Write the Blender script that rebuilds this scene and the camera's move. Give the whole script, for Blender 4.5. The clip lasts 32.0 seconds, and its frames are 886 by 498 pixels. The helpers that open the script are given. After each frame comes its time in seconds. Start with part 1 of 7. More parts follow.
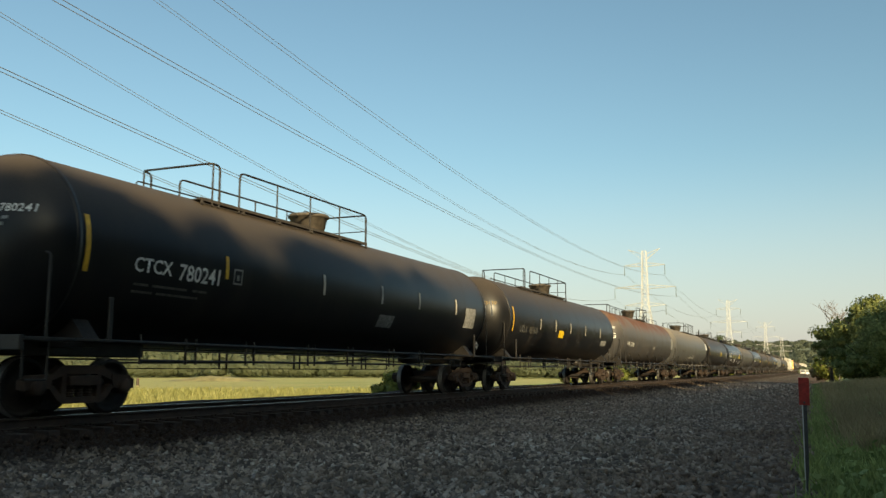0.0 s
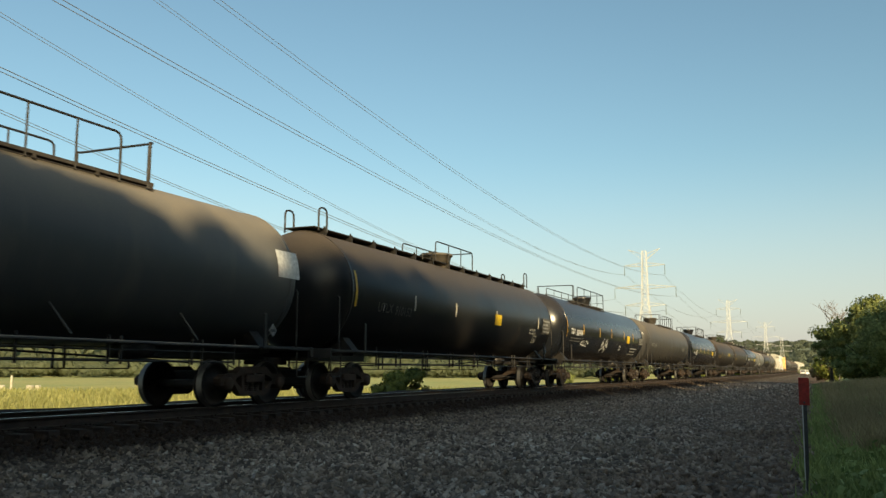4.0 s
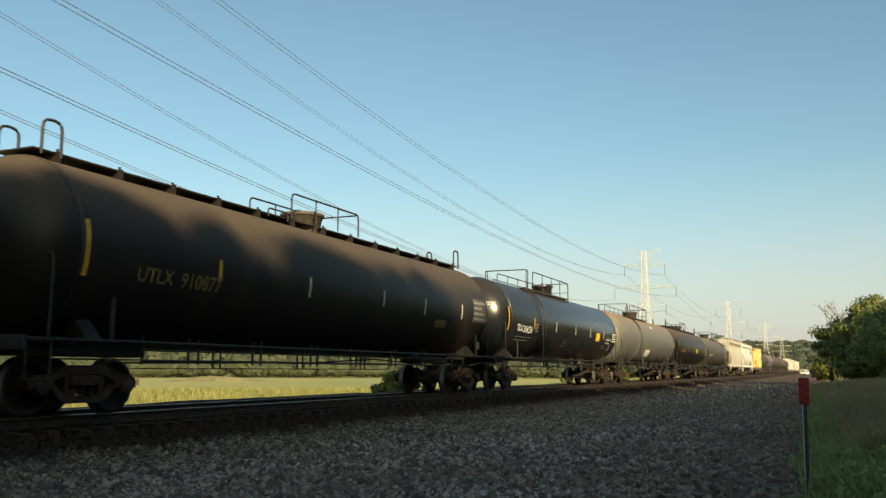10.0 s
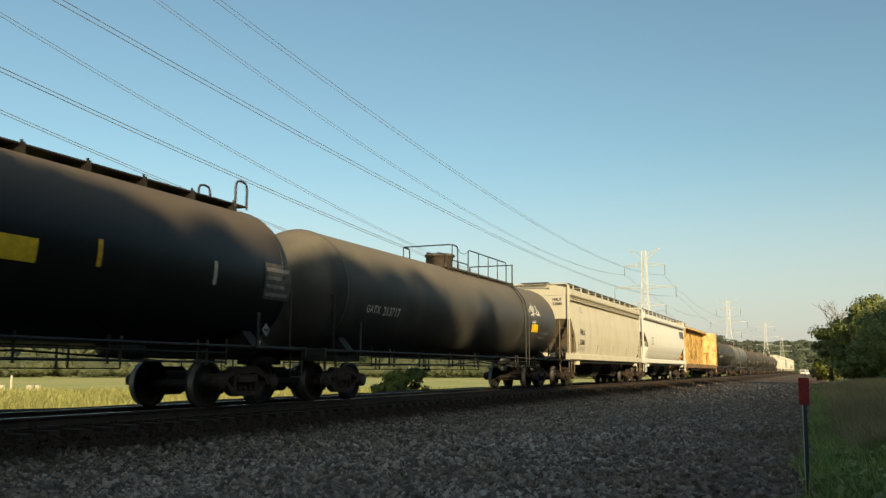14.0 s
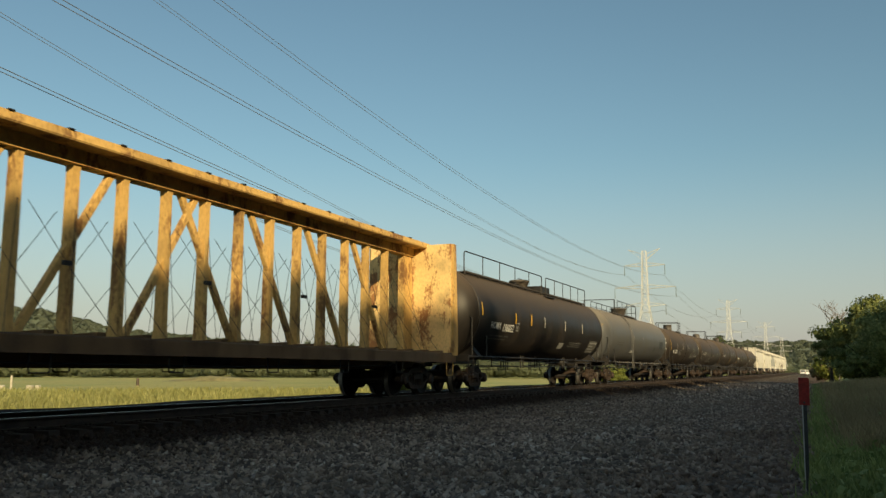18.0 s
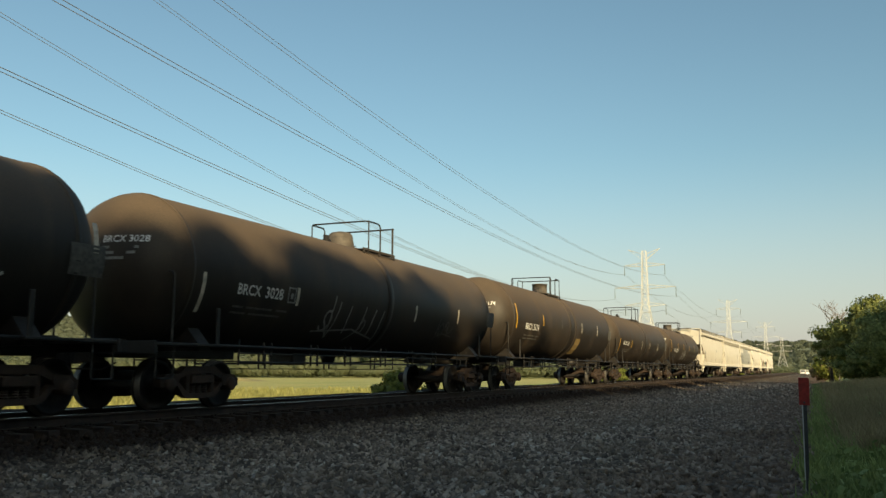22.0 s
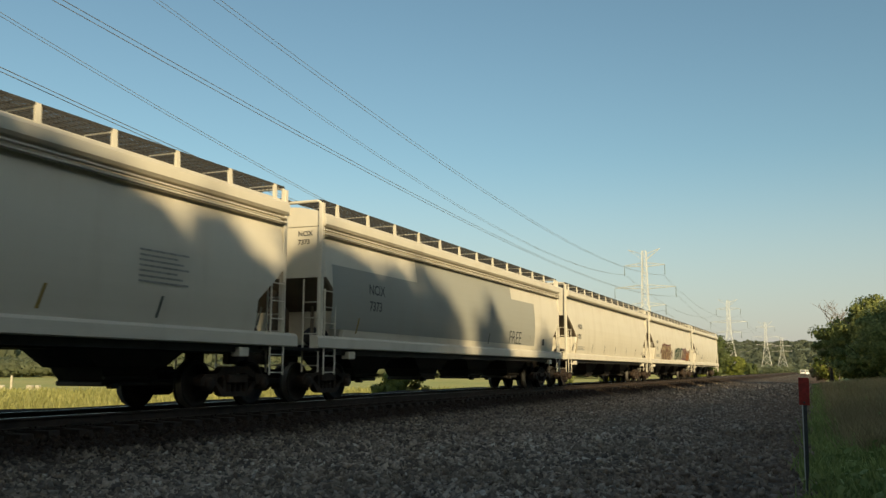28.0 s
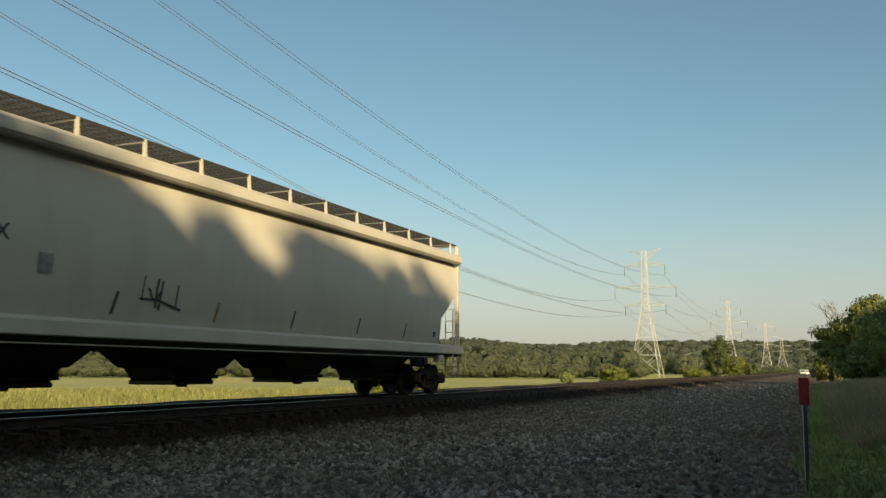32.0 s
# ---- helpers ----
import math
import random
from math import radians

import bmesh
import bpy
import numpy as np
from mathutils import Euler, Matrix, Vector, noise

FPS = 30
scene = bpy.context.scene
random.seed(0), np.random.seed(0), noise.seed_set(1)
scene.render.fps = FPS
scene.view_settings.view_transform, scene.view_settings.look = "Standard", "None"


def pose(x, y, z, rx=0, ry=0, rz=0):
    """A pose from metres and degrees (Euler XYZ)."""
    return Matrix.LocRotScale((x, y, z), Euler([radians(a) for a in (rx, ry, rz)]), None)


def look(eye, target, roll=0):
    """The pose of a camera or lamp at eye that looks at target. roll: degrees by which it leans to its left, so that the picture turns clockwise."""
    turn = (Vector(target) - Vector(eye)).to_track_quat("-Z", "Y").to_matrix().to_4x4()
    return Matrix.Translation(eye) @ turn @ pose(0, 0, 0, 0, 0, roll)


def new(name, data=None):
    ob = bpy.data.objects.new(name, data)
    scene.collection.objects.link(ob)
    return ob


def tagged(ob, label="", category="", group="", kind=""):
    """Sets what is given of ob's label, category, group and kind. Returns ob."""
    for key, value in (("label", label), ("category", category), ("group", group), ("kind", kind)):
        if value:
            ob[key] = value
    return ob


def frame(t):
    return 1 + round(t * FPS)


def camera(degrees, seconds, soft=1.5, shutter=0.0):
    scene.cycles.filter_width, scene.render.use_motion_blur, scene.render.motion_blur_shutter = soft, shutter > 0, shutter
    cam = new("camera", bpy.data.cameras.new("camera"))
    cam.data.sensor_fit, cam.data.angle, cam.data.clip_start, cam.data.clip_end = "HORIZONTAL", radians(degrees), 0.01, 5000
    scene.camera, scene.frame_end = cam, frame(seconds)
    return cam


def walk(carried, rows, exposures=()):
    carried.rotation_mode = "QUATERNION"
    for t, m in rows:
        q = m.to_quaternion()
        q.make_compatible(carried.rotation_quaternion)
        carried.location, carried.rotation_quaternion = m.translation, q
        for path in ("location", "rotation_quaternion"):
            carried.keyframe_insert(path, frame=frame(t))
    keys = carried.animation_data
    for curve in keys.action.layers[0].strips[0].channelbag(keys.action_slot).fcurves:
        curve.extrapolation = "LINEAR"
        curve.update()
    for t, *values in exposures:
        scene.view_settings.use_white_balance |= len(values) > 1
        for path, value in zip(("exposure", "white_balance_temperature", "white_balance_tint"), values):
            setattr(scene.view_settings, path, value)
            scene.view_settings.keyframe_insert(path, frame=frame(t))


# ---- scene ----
cam = camera(53.8, 32.0, soft=1.4, shutter=0.07)
CAM_POSE = pose(0, 0, 0.62, 90 + 7.86, -0.19, 23.41)
walk(cam, [(0.0, CAM_POSE), (32.0, CAM_POSE)], [(t, e, 7550, -10) for t, e in ((0.0, 0.70), (11.6, 0.70), (13.0, 0.64), (14.0, 0.64), (15.0, 0.48), (17.5, 0.22), (18.4, 0.24), (19.0, 0.5), (20.0, 0.56),
     (25.0, 0.5), (28.0, 0.42), (32.0, 0.39))])

# ---- world, sun ----
SUN_AZ, SUN_EL = 45.0, 22.0      # degrees from -Y towards +X, and above the horizon
SUN_DIR = Vector((math.sin(radians(SUN_AZ)) * math.cos(radians(SUN_EL)),
                  -math.cos(radians(SUN_AZ)) * math.cos(radians(SUN_EL)), math.sin(radians(SUN_EL))))
world = bpy.data.worlds.new("evening_sky")
scene.world = world
world.use_nodes = True
wn = world.node_tree
sky = wn.nodes.new("ShaderNodeTexSky")
sky.sky_type, sky.sun_disc = "NISHITA", False
sky.sun_elevation = radians(SUN_EL)
sky.sun_rotation = math.atan2(SUN_DIR.x, SUN_DIR.y)
sky.air_density, sky.dust_density, sky.ozone_density = 1.0, 1.7, 2.7
wn.nodes["Background"].inputs["Strength"].default_value = 0.106
where = wn.nodes.new("ShaderNodeTexCoord")          # evening haze that thickens all round towards the horizon
rise = wn.nodes.new("ShaderNodeSeparateXYZ")
wn.links.new(where.outputs["Generated"], rise.inputs[0])
haze = wn.nodes.new("ShaderNodeMapRange")
haze.interpolation_type = "SMOOTHSTEP"
for socket, value in zip(haze.inputs[1:5], (0.0, 0.25, 0.62, 0.0)):
    socket.default_value = value
wn.links.new(rise.outputs["Z"], haze.inputs[0])
veil = wn.nodes.new("ShaderNodeMix")
veil.data_type = "RGBA"
veil.inputs[7].default_value = (4.4, 3.8, 4.5, 1)
wn.links.new(haze.outputs[0], veil.inputs[0])
wn.links.new(sky.outputs["Color"], veil.inputs[6])
wn.links.new(veil.outputs[2], wn.nodes["Background"].inputs["Color"])
sun_data = bpy.data.lights.new("sun", "SUN")
sun_data.energy, sun_data.angle, sun_data.color = 5.0, radians(0.6), (1.0, 0.755, 0.53)
sun = new("sun", sun_data)
sun.matrix_world = look(SUN_DIR * 100, (0, 0, 0))


# ---- mesh and material helpers ----
class Build:
    """Collects vertices and faces of one mesh."""

    def __init__(self):
        self.v, self.f, self.s, self.m = [], [], [], []
        self.slot = 0

    def add(self, verts, faces, smooth=False):
        o = len(self.v)
        self.v.extend([tuple(p) for p in verts])
        for f in faces:
            self.f.append(tuple(i + o for i in f))
            self.s.append(smooth)
            self.m.append(self.slot)
        return self

    def box(self, x0, x1, y0, y1, z0, z1, b=0.0, m=None):
        """A box; b chamfers its edges."""
        if b <= 0:
            v = [(x, y, z) for x in (x0, x1) for y in (y0, y1) for z in (z0, z1)]
            f = [(0, 1, 3, 2), (4, 6, 7, 5), (0, 4, 5, 1), (2, 3, 7, 6), (0, 2, 6, 4), (1, 5, 7, 3)]
        else:
            v, idx = [], {}
            for i, x in enumerate((x0, x1)):
                for j, y in enumerate((y0, y1)):
                    for k, z in enumerate((z0, z1)):
                        sx, sy, sz = (b if i == 0 else -b), (b if j == 0 else -b), (b if k == 0 else -b)
                        for a, p in enumerate(((x, y + sy, z + sz), (x + sx, y, z + sz), (x + sx, y + sy, z))):
                            idx[i, j, k, a] = len(v)
                            v.append(p)
            f = []
            for n in (0, 1):
                q = [(0, 0), (0, 1), (1, 1), (1, 0)]
                fx = [idx[n, a, c, 0] for a, c in q]
                fy = [idx[a, n, c, 1] for a, c in q]
                fz = [idx[a, c, n, 2] for a, c in q]
                f += [fx[::-1] if n == 0 else fx, fy if n == 0 else fy[::-1], fz[::-1] if n == 0 else fz]
                f = [tuple(p) for p in f]
            for a in (0, 1):
                for c in (0, 1):
                    f.append((idx[0, a, c, 1], idx[1, a, c, 1], idx[1, a, c, 2], idx[0, a, c, 2]))
                    f.append((idx[a, 0, c, 0], idx[a, 1, c, 0], idx[a, 1, c, 2], idx[a, 0, c, 2]))
                    f.append((idx[a, c, 0, 0], idx[a, c, 1, 0], idx[a, c, 1, 1], idx[a, c, 0, 1]))
            for i in (0, 1):
                for j in (0, 1):
                    for k in (0, 1):
                        f.append((idx[i, j, k, 0], idx[i, j, k, 1], idx[i, j, k, 2]))
        if m is not None:
            v = [m @ Vector(p) for p in v]
        return self.add(v, f)

    def tube(self, pts, r, n=6, closed_ends=True):
        """A round bar along a line of points."""
        pts = [Vector(p) for p in pts]
        rings = []
        for i, p in enumerate(pts):
            d = (pts[min(i + 1, len(pts) - 1)] - pts[max(i - 1, 0)]).normalized()
            a = d.orthogonal() if abs(d.z) > 0.9 else d.cross(Vector((0, 0, 1)))
            a.normalize()
            c = d.cross(a)
            rings.append([p + r * (math.cos(t) * a + math.sin(t) * c) for t in [k * 2 * math.pi / n for k in range(n)]])
        v = [q for ring in rings for q in ring]
        f = [(i * n + k, i * n + (k + 1) % n, (i + 1) * n + (k + 1) % n, (i + 1) * n + k)
             for i in range(len(pts) - 1) for k in range(n)]
        self.add(v, f, n > 5)
        if closed_ends:
            self.add(rings[0], [tuple(range(n))[::-1]])
            self.add(rings[-1], [tuple(range(n))])
        return self

    def bent(self, pts, r, bend=0.12, n=6):
        """A pipe through the points with rounded corners."""
        pts = [Vector(p) for p in pts]
        out = [pts[0]]
        for a, p, c in zip(pts, pts[1:], pts[2:]):
            d0, d1 = (a - p).normalized(), (c - p).normalized()
            q = min(bend, 0.45 * (a - p).length, 0.45 * (c - p).length)
            for t in (0.0, 0.35, 0.65, 1.0):
                u, w = p + d0 * q, p + d1 * q
                out.append((1 - t) ** 2 * u + 2 * t * (1 - t) * p + t * t * w)
        out.append(pts[-1])
        return self.tube(out, r, n)

    def lathe(self, prof, n=24, axis="y", at=(0, 0, 0), smooth=True, start=0.0, turn=2 * math.pi):
        """Turns (along, radius) pairs round an axis."""
        v, full = [], abs(turn - 2 * math.pi) < 1e-6
        cols = n if full else n + 1
        for a, r in prof:
            for k in range(cols):
                t = start + k * turn / n
                c, s = r * math.cos(t), r * math.sin(t)
                p = {"y": (c, a, s), "x": (a, c, s), "z": (c, s, a)}[axis]
                v.append((p[0] + at[0], p[1] + at[1], p[2] + at[2]))
        f = []
        for i in range(len(prof) - 1):
            for k in range(n):
                k2 = (k + 1) % cols
                q = (i * cols + k, i * cols + k2, (i + 1) * cols + k2, (i + 1) * cols + k)
                f.append(q if axis != "y" else q[::-1])
        return self.add(v, f, smooth)

    def prism(self, outline, axis, a, b):
        """An outline (two coordinates) drawn out along the third axis from a to b."""
        def at(p, c):
            return {"x": (c, p[0], p[1]), "y": (p[0], c, p[1]), "z": (p[0], p[1], c)}[axis]
        n = len(outline)
        v = [at(p, a) for p in outline] + [at(p, b) for p in outline]
        f = [(i, (i + 1) % n, n + (i + 1) % n, n + i) for i in range(n)]
        f += [tuple(range(n))[::-1], tuple(range(n, 2 * n))]
        return self.add(v, f)

    def mesh(self, name, *mats):
        me = bpy.data.meshes.new(name)
        me.from_pydata(self.v, [], self.f)
        me.polygons.foreach_set("use_smooth", self.s)
        for mt in mats:
            me.materials.append(mt)
        if len(mats) > 1:
            me.polygons.foreach_set("material_index", self.m)
        bm = bmesh.new()
        bm.from_mesh(me)
        bmesh.ops.recalc_face_normals(bm, faces=bm.faces)
        bm.to_mesh(me)
        bm.free()
        return me


def part(name, shape, material, parent, label="", at=None):
    """Links a Build or a mesh as one object under its parent."""
    me = shape if isinstance(shape, bpy.types.Mesh) else shape.mesh(name, material)
    ob = new(name, me)
    ob.parent = parent
    if at is not None:
        ob.matrix_basis = at
    return tagged(ob, label)


def thing(name, label, category, at=None, group="", kind=""):
    ob = new(name)
    ob.empty_display_size = 0.3
    if at is not None:
        ob.matrix_basis = at
    return tagged(ob, label, category, group, kind)


def solid(name, shape, material, label, category="", kind="", group="", at=None):
    """A thing of one mesh."""
    me = shape if isinstance(shape, bpy.types.Mesh) else shape.mesh(name, material)
    ob = new(name, me)
    if at is not None:
        ob.matrix_basis = at
    return tagged(ob, label, category, group, kind)


def nodes_of(name):
    mt = bpy.data.materials.new(name)
    mt.use_nodes = True
    nt = mt.node_tree
    return mt, nt, nt.nodes["Principled BSDF"]


def node(nt, kind, **values):
    n = nt.nodes.new(kind)
    for key, value in values.items():
        n.inputs[key.replace("_", " ")].default_value = value
    return n


def mixed(nt, fac, a, b):
    """Mixes two colours (sockets or values) by a factor socket."""
    n = nt.nodes.new("ShaderNodeMix")
    n.data_type = "RGBA"
    for socket, value in ((n.inputs[0], fac), (n.inputs[6], a), (n.inputs[7], b)):
        if isinstance(value, (int, float)):
            socket.default_value = value
        elif isinstance(value, tuple):
            socket.default_value = (*value, 1)
        else:
            nt.links.new(value, socket)
    return n.outputs[2]


def ramp(nt, socket, lo, hi, out0=0.0, out1=1.0):
    n = nt.nodes.new("ShaderNodeMapRange")
    n.interpolation_type = "SMOOTHSTEP"
    for i, value in ((1, lo), (2, hi), (3, out0), (4, out1)):
        n.inputs[i].default_value = value
    nt.links.new(socket, n.inputs[0])
    return n.outputs[0]


def noise_of(nt, scale, detail=4.0, stretch=(1, 1, 1), coords="Object"):
    tc = nt.nodes.new("ShaderNodeTexCoord")
    mp = nt.nodes.new("ShaderNodeMapping")
    mp.inputs["Scale"].default_value = stretch
    n = node(nt, "ShaderNodeTexNoise", Scale=scale, Detail=detail)
    nt.links.new(tc.outputs[coords], mp.inputs[0])
    nt.links.new(mp.outputs[0], n.inputs["Vector"])
    return n.outputs["Fac"]


def bumped(nt, bsdf, socket, strength=0.2, distance=0.01):
    n = node(nt, "ShaderNodeBump", Strength=strength, Distance=distance)
    nt.links.new(socket, n.inputs["Height"])
    nt.links.new(n.outputs[0], bsdf.inputs["Normal"])


def math_of(nt, op, a, b):
    n = nt.nodes.new("ShaderNodeMath")
    n.operation = op
    for socket, value in ((n.inputs[0], a), (n.inputs[1], b)):
        if isinstance(value, (int, float)):
            socket.default_value = value
        else:
            nt.links.new(value, socket)
    return n.outputs[0]


def plain(name, colour, rough=0.6, metal=0.0, vary=0.25, scale=6.0, bump=0.0):
    """Paint, steel or wood: a colour with two scales of variation."""
    mt, nt, b = nodes_of(name)
    a = noise_of(nt, scale)
    c = noise_of(nt, scale * 9, 2)
    dark = tuple(k * (1 - vary) for k in colour)
    lite = tuple(min(1, k * (1 + vary)) for k in colour)
    col = mixed(nt, ramp(nt, math_of(nt, "ADD", math_of(nt, "MULTIPLY", a, 0.7), math_of(nt, "MULTIPLY", c, 0.3)), 0.3, 0.7), dark, lite)
    nt.links.new(col, b.inputs["Base Color"])
    nt.links.new(ramp(nt, c, 0.2, 0.8, max(0.02, rough - 0.12), min(1, rough + 0.12)), b.inputs["Roughness"])
    b.inputs["Metallic"].default_value = metal
    if bump:
        bumped(nt, b, c, bump)
    return mt


def car_paint(name, colour, dust, top, streak, rough, rust=None, rust_from=3.6, film=0.0, low=-0.1):
    """Weathered rolling-stock paint: road dust that lies on the upper side, washed streaks, stains.
    top: how much dust lies on top; streak: how strong the streaks are."""
    mt, nt, b = nodes_of(name)
    tc = nt.nodes.new("ShaderNodeTexCoord")
    sep = nt.nodes.new("ShaderNodeSeparateXYZ")
    nt.links.new(tc.outputs["Object"], sep.inputs[0])
    geo = nt.nodes.new("ShaderNodeNewGeometry")
    nsep = nt.nodes.new("ShaderNodeSeparateXYZ")
    nt.links.new(geo.outputs["Normal"], nsep.inputs[0])
    up = ramp(nt, nsep.outputs["Z"], low, 0.95)
    runs = noise_of(nt, 1.0, 5, (0.6, 1.2, 0.35))
    blotch = noise_of(nt, 0.7, 5)
    grain = noise_of(nt, 38.0, 3)
    amount = math_of(nt, "ADD", math_of(nt, "MULTIPLY", up, top), film)
    amount = math_of(nt, "ADD", amount, math_of(nt, "MULTIPLY", ramp(nt, runs, 0.48, 0.72), streak))
    amount = math_of(nt, "ADD", amount, math_of(nt, "MULTIPLY", ramp(nt, blotch, 0.45, 0.75), streak * 0.8))
    amount = math_of(nt, "MULTIPLY", amount, ramp(nt, grain, 0.2, 0.8, 0.75, 1.2))
    col = mixed(nt, math_of(nt, "MINIMUM", amount, 0.95), colour, dust)
    if rust is not None:
        mask = math_of(nt, "MULTIPLY", ramp(nt, math_of(nt, "ADD", sep.outputs["Z"], math_of(nt, "MULTIPLY", runs, 0.9)), rust_from, rust_from + 0.7), ramp(nt, blotch, 0.3, 0.55))
        col = mixed(nt, mask, col, rust)
    nt.links.new(col, b.inputs["Base Color"])
    nt.links.new(math_of(nt, "ADD", math_of(nt, "MULTIPLY", math_of(nt, "MINIMUM", amount, 1.0), 0.4), rough), b.inputs["Roughness"])
    b.inputs["Specular IOR Level"].default_value = 0.45 if rough < 0.25 else 0.28
    bumped(nt, b, noise_of(nt, 1.3, 3), 0.05, 0.05)
    return mt


def leaf_paint(name, dark, lite, thin=0.3, patchy=0.5):
    mt, nt, b = nodes_of(name)
    geo = nt.nodes.new("ShaderNodeNewGeometry")
    col = mixed(nt, geo.outputs["Random Per Island"], dark, lite)
    col = mixed(nt, ramp(nt, noise_of(nt, 0.35, 3), 0.35, 0.65, 0.0, patchy), col, tuple(k * 0.6 for k in dark))
    nt.links.new(col, b.inputs["Base Color"])
    b.inputs["Roughness"].default_value = 0.65
    b.inputs["Specular IOR Level"].default_value = 0.25
    tr = nt.nodes.new("ShaderNodeBsdfTranslucent")
    nt.links.new(col, tr.inputs["Color"])
    mx = nt.nodes.new("ShaderNodeMixShader")
    mx.inputs[0].default_value = thin
    nt.links.new(b.outputs[0], mx.inputs[1])
    nt.links.new(tr.outputs[0], mx.inputs[2])
    nt.links.new(mx.outputs[0], nt.nodes["Material Output"].inputs["Surface"])
    return mt


# ---- materials ----
DUST = (0.10, 0.078, 0.058)
PAINT = {
    "gloss": car_paint("glossy_black_paint", (0.010, 0.012, 0.016), DUST, 0.3, 0.08, 0.22),
    "black": car_paint("dusty_black_paint", (0.008, 0.009, 0.011), DUST, 0.66, 0.11, 0.32, film=0.012, low=0.05),
    "dark_tone": car_paint("sooty_black_paint", (0.010, 0.0095, 0.0095), (0.115, 0.086, 0.062), 0.72, 0.15, 0.42, film=0.045, low=0.0),
    "brown": car_paint("dust_browned_paint", (0.014, 0.0125, 0.0115), (0.13, 0.095, 0.066), 0.68, 0.2, 0.45, film=0.075, low=-0.1),
    "old_black": car_paint("worn_black_paint", (0.007, 0.0075, 0.009), (0.115, 0.09, 0.068), 0.85, 0.08, 0.36, low=0.02),
    "grey": car_paint("faded_grey_paint", (0.07, 0.074, 0.078), (0.24, 0.205, 0.16), 0.75, 0.2, 0.4, low=0.0),
    "pale": car_paint("pale_grey_paint", (0.20, 0.20, 0.185), (0.30, 0.26, 0.20), 0.7, 0.35, 0.4),
    "dark_grey": car_paint("dark_grey_paint", (0.04, 0.04, 0.041), (0.17, 0.145, 0.115), 0.7, 0.25, 0.42),
    "rusty": car_paint("rust_topped_grey_paint", (0.055, 0.055, 0.058), (0.2, 0.17, 0.14), 0.7, 0.25, 0.4, (0.125, 0.056, 0.032), 3.35),
    "rust_grey": car_paint("rust_topped_dark_paint", (0.10, 0.105, 0.105), (0.24, 0.21, 0.17), 0.7, 0.3, 0.4, (0.30, 0.13, 0.055), 3.97),
    "cream": car_paint("cream_hopper_paint", (0.60, 0.565, 0.49), (0.34, 0.29, 0.22), 0.3, 0.16, 0.42),
    "white": car_paint("white_hopper_paint", (0.62, 0.62, 0.60), (0.5, 0.46, 0.38), 0.25, 0.12, 0.4),
    "tan": car_paint("tan_hopper_paint", (0.50, 0.465, 0.39), (0.30, 0.30, 0.22), 0.3, 0.3, 0.45),
    "patch": car_paint("grey_repaint", (0.30, 0.305, 0.285), (0.32, 0.29, 0.23), 0.3, 0.16, 0.5),
    # grime brown, darkened to hold the shade of the open end bays
    "shade_dirt": car_paint("shaded_grimy_end_paint", (0.17, 0.135, 0.10), (0.09, 0.065, 0.045), 0.3, 0.5, 0.6),
    "deck": car_paint("grimy_deck_paint", (0.19, 0.115, 0.058), (0.08, 0.052, 0.035), 0.5, 0.6, 0.6),
}


def rust_paint(name, colour, rust, scale, lo, hi):
    """Worn paint with blotches and runs of rust."""
    mt, nt, b = nodes_of(name)
    big = noise_of(nt, scale, 8, (1, 1, 0.45))
    fine = noise_of(nt, scale * 7, 4, (1, 1, 0.6))
    grime = noise_of(nt, scale * 0.35, 3)
    col = mixed(nt, ramp(nt, fine, 0.35, 0.7, 0.0, 0.5), colour, tuple(0.65 * k for k in colour))
    col = mixed(nt, ramp(nt, math_of(nt, "ADD", math_of(nt, "MULTIPLY", big, 0.75), math_of(nt, "MULTIPLY", fine, 0.25)), lo, hi, 0.0, 0.9), col, rust)
    col = mixed(nt, ramp(nt, grime, 0.48, 0.72, 0.0, 0.4), col, (0.06, 0.042, 0.03))
    nt.links.new(col, b.inputs["Base Color"])
    b.inputs["Roughness"].default_value = 0.7
    b.inputs["Specular IOR Level"].default_value = 0.25
    bumped(nt, b, fine, 0.25)
    return mt


PAINT["yellow"] = rust_paint("worn_yellow_paint", (0.64, 0.41, 0.15), (0.19, 0.09, 0.04), 2.2, 0.50, 0.63)
PAINT["panel"] = rust_paint("rust_stained_cream_yellow_paint", (0.85, 0.60, 0.27), (0.30, 0.125, 0.05), 3.0, 0.49, 0.60)
M_RIG = plain("grimy_black_steel", (0.017, 0.0145, 0.013), 0.55, 0.0, 0.4, 3)
M_TRUCK = plain("rusty_truck_steel", (0.023, 0.0145, 0.010), 0.75, 0.0, 0.45, 5, 0.2)
M_TRUCK_RUST = plain("rust_brown_truck_steel", (0.033, 0.020, 0.0135), 0.8, 0.0, 0.45, 5, 0.2)
M_WHEEL = plain("wheel_steel", (0.014, 0.011, 0.010), 0.75, 0.0, 0.35, 8)
M_TREAD = plain("polished_tread_steel", (0.22, 0.21, 0.20), 0.5, 0.7, 0.1, 30)
M_RAIL = plain("rusty_rail_steel", (0.030, 0.019, 0.014), 0.75, 0.0, 0.4, 4, 0.2)
M_RAILTOP = plain("shiny_railhead", (0.42, 0.42, 0.43), 0.3, 1.0, 0.1, 20)
M_TIE = plain("creosoted_timber", (0.022, 0.014, 0.010), 0.85, 0.0, 0.5, 4, 0.5)
M_GRATE = plain("blackened_grating_steel", (0.045, 0.044, 0.043), 0.6, 0.1, 0.3, 30)
M_WALK = plain("dusty_walkway_steel", (0.04, 0.033, 0.027), 0.75, 0.0, 0.4, 9)
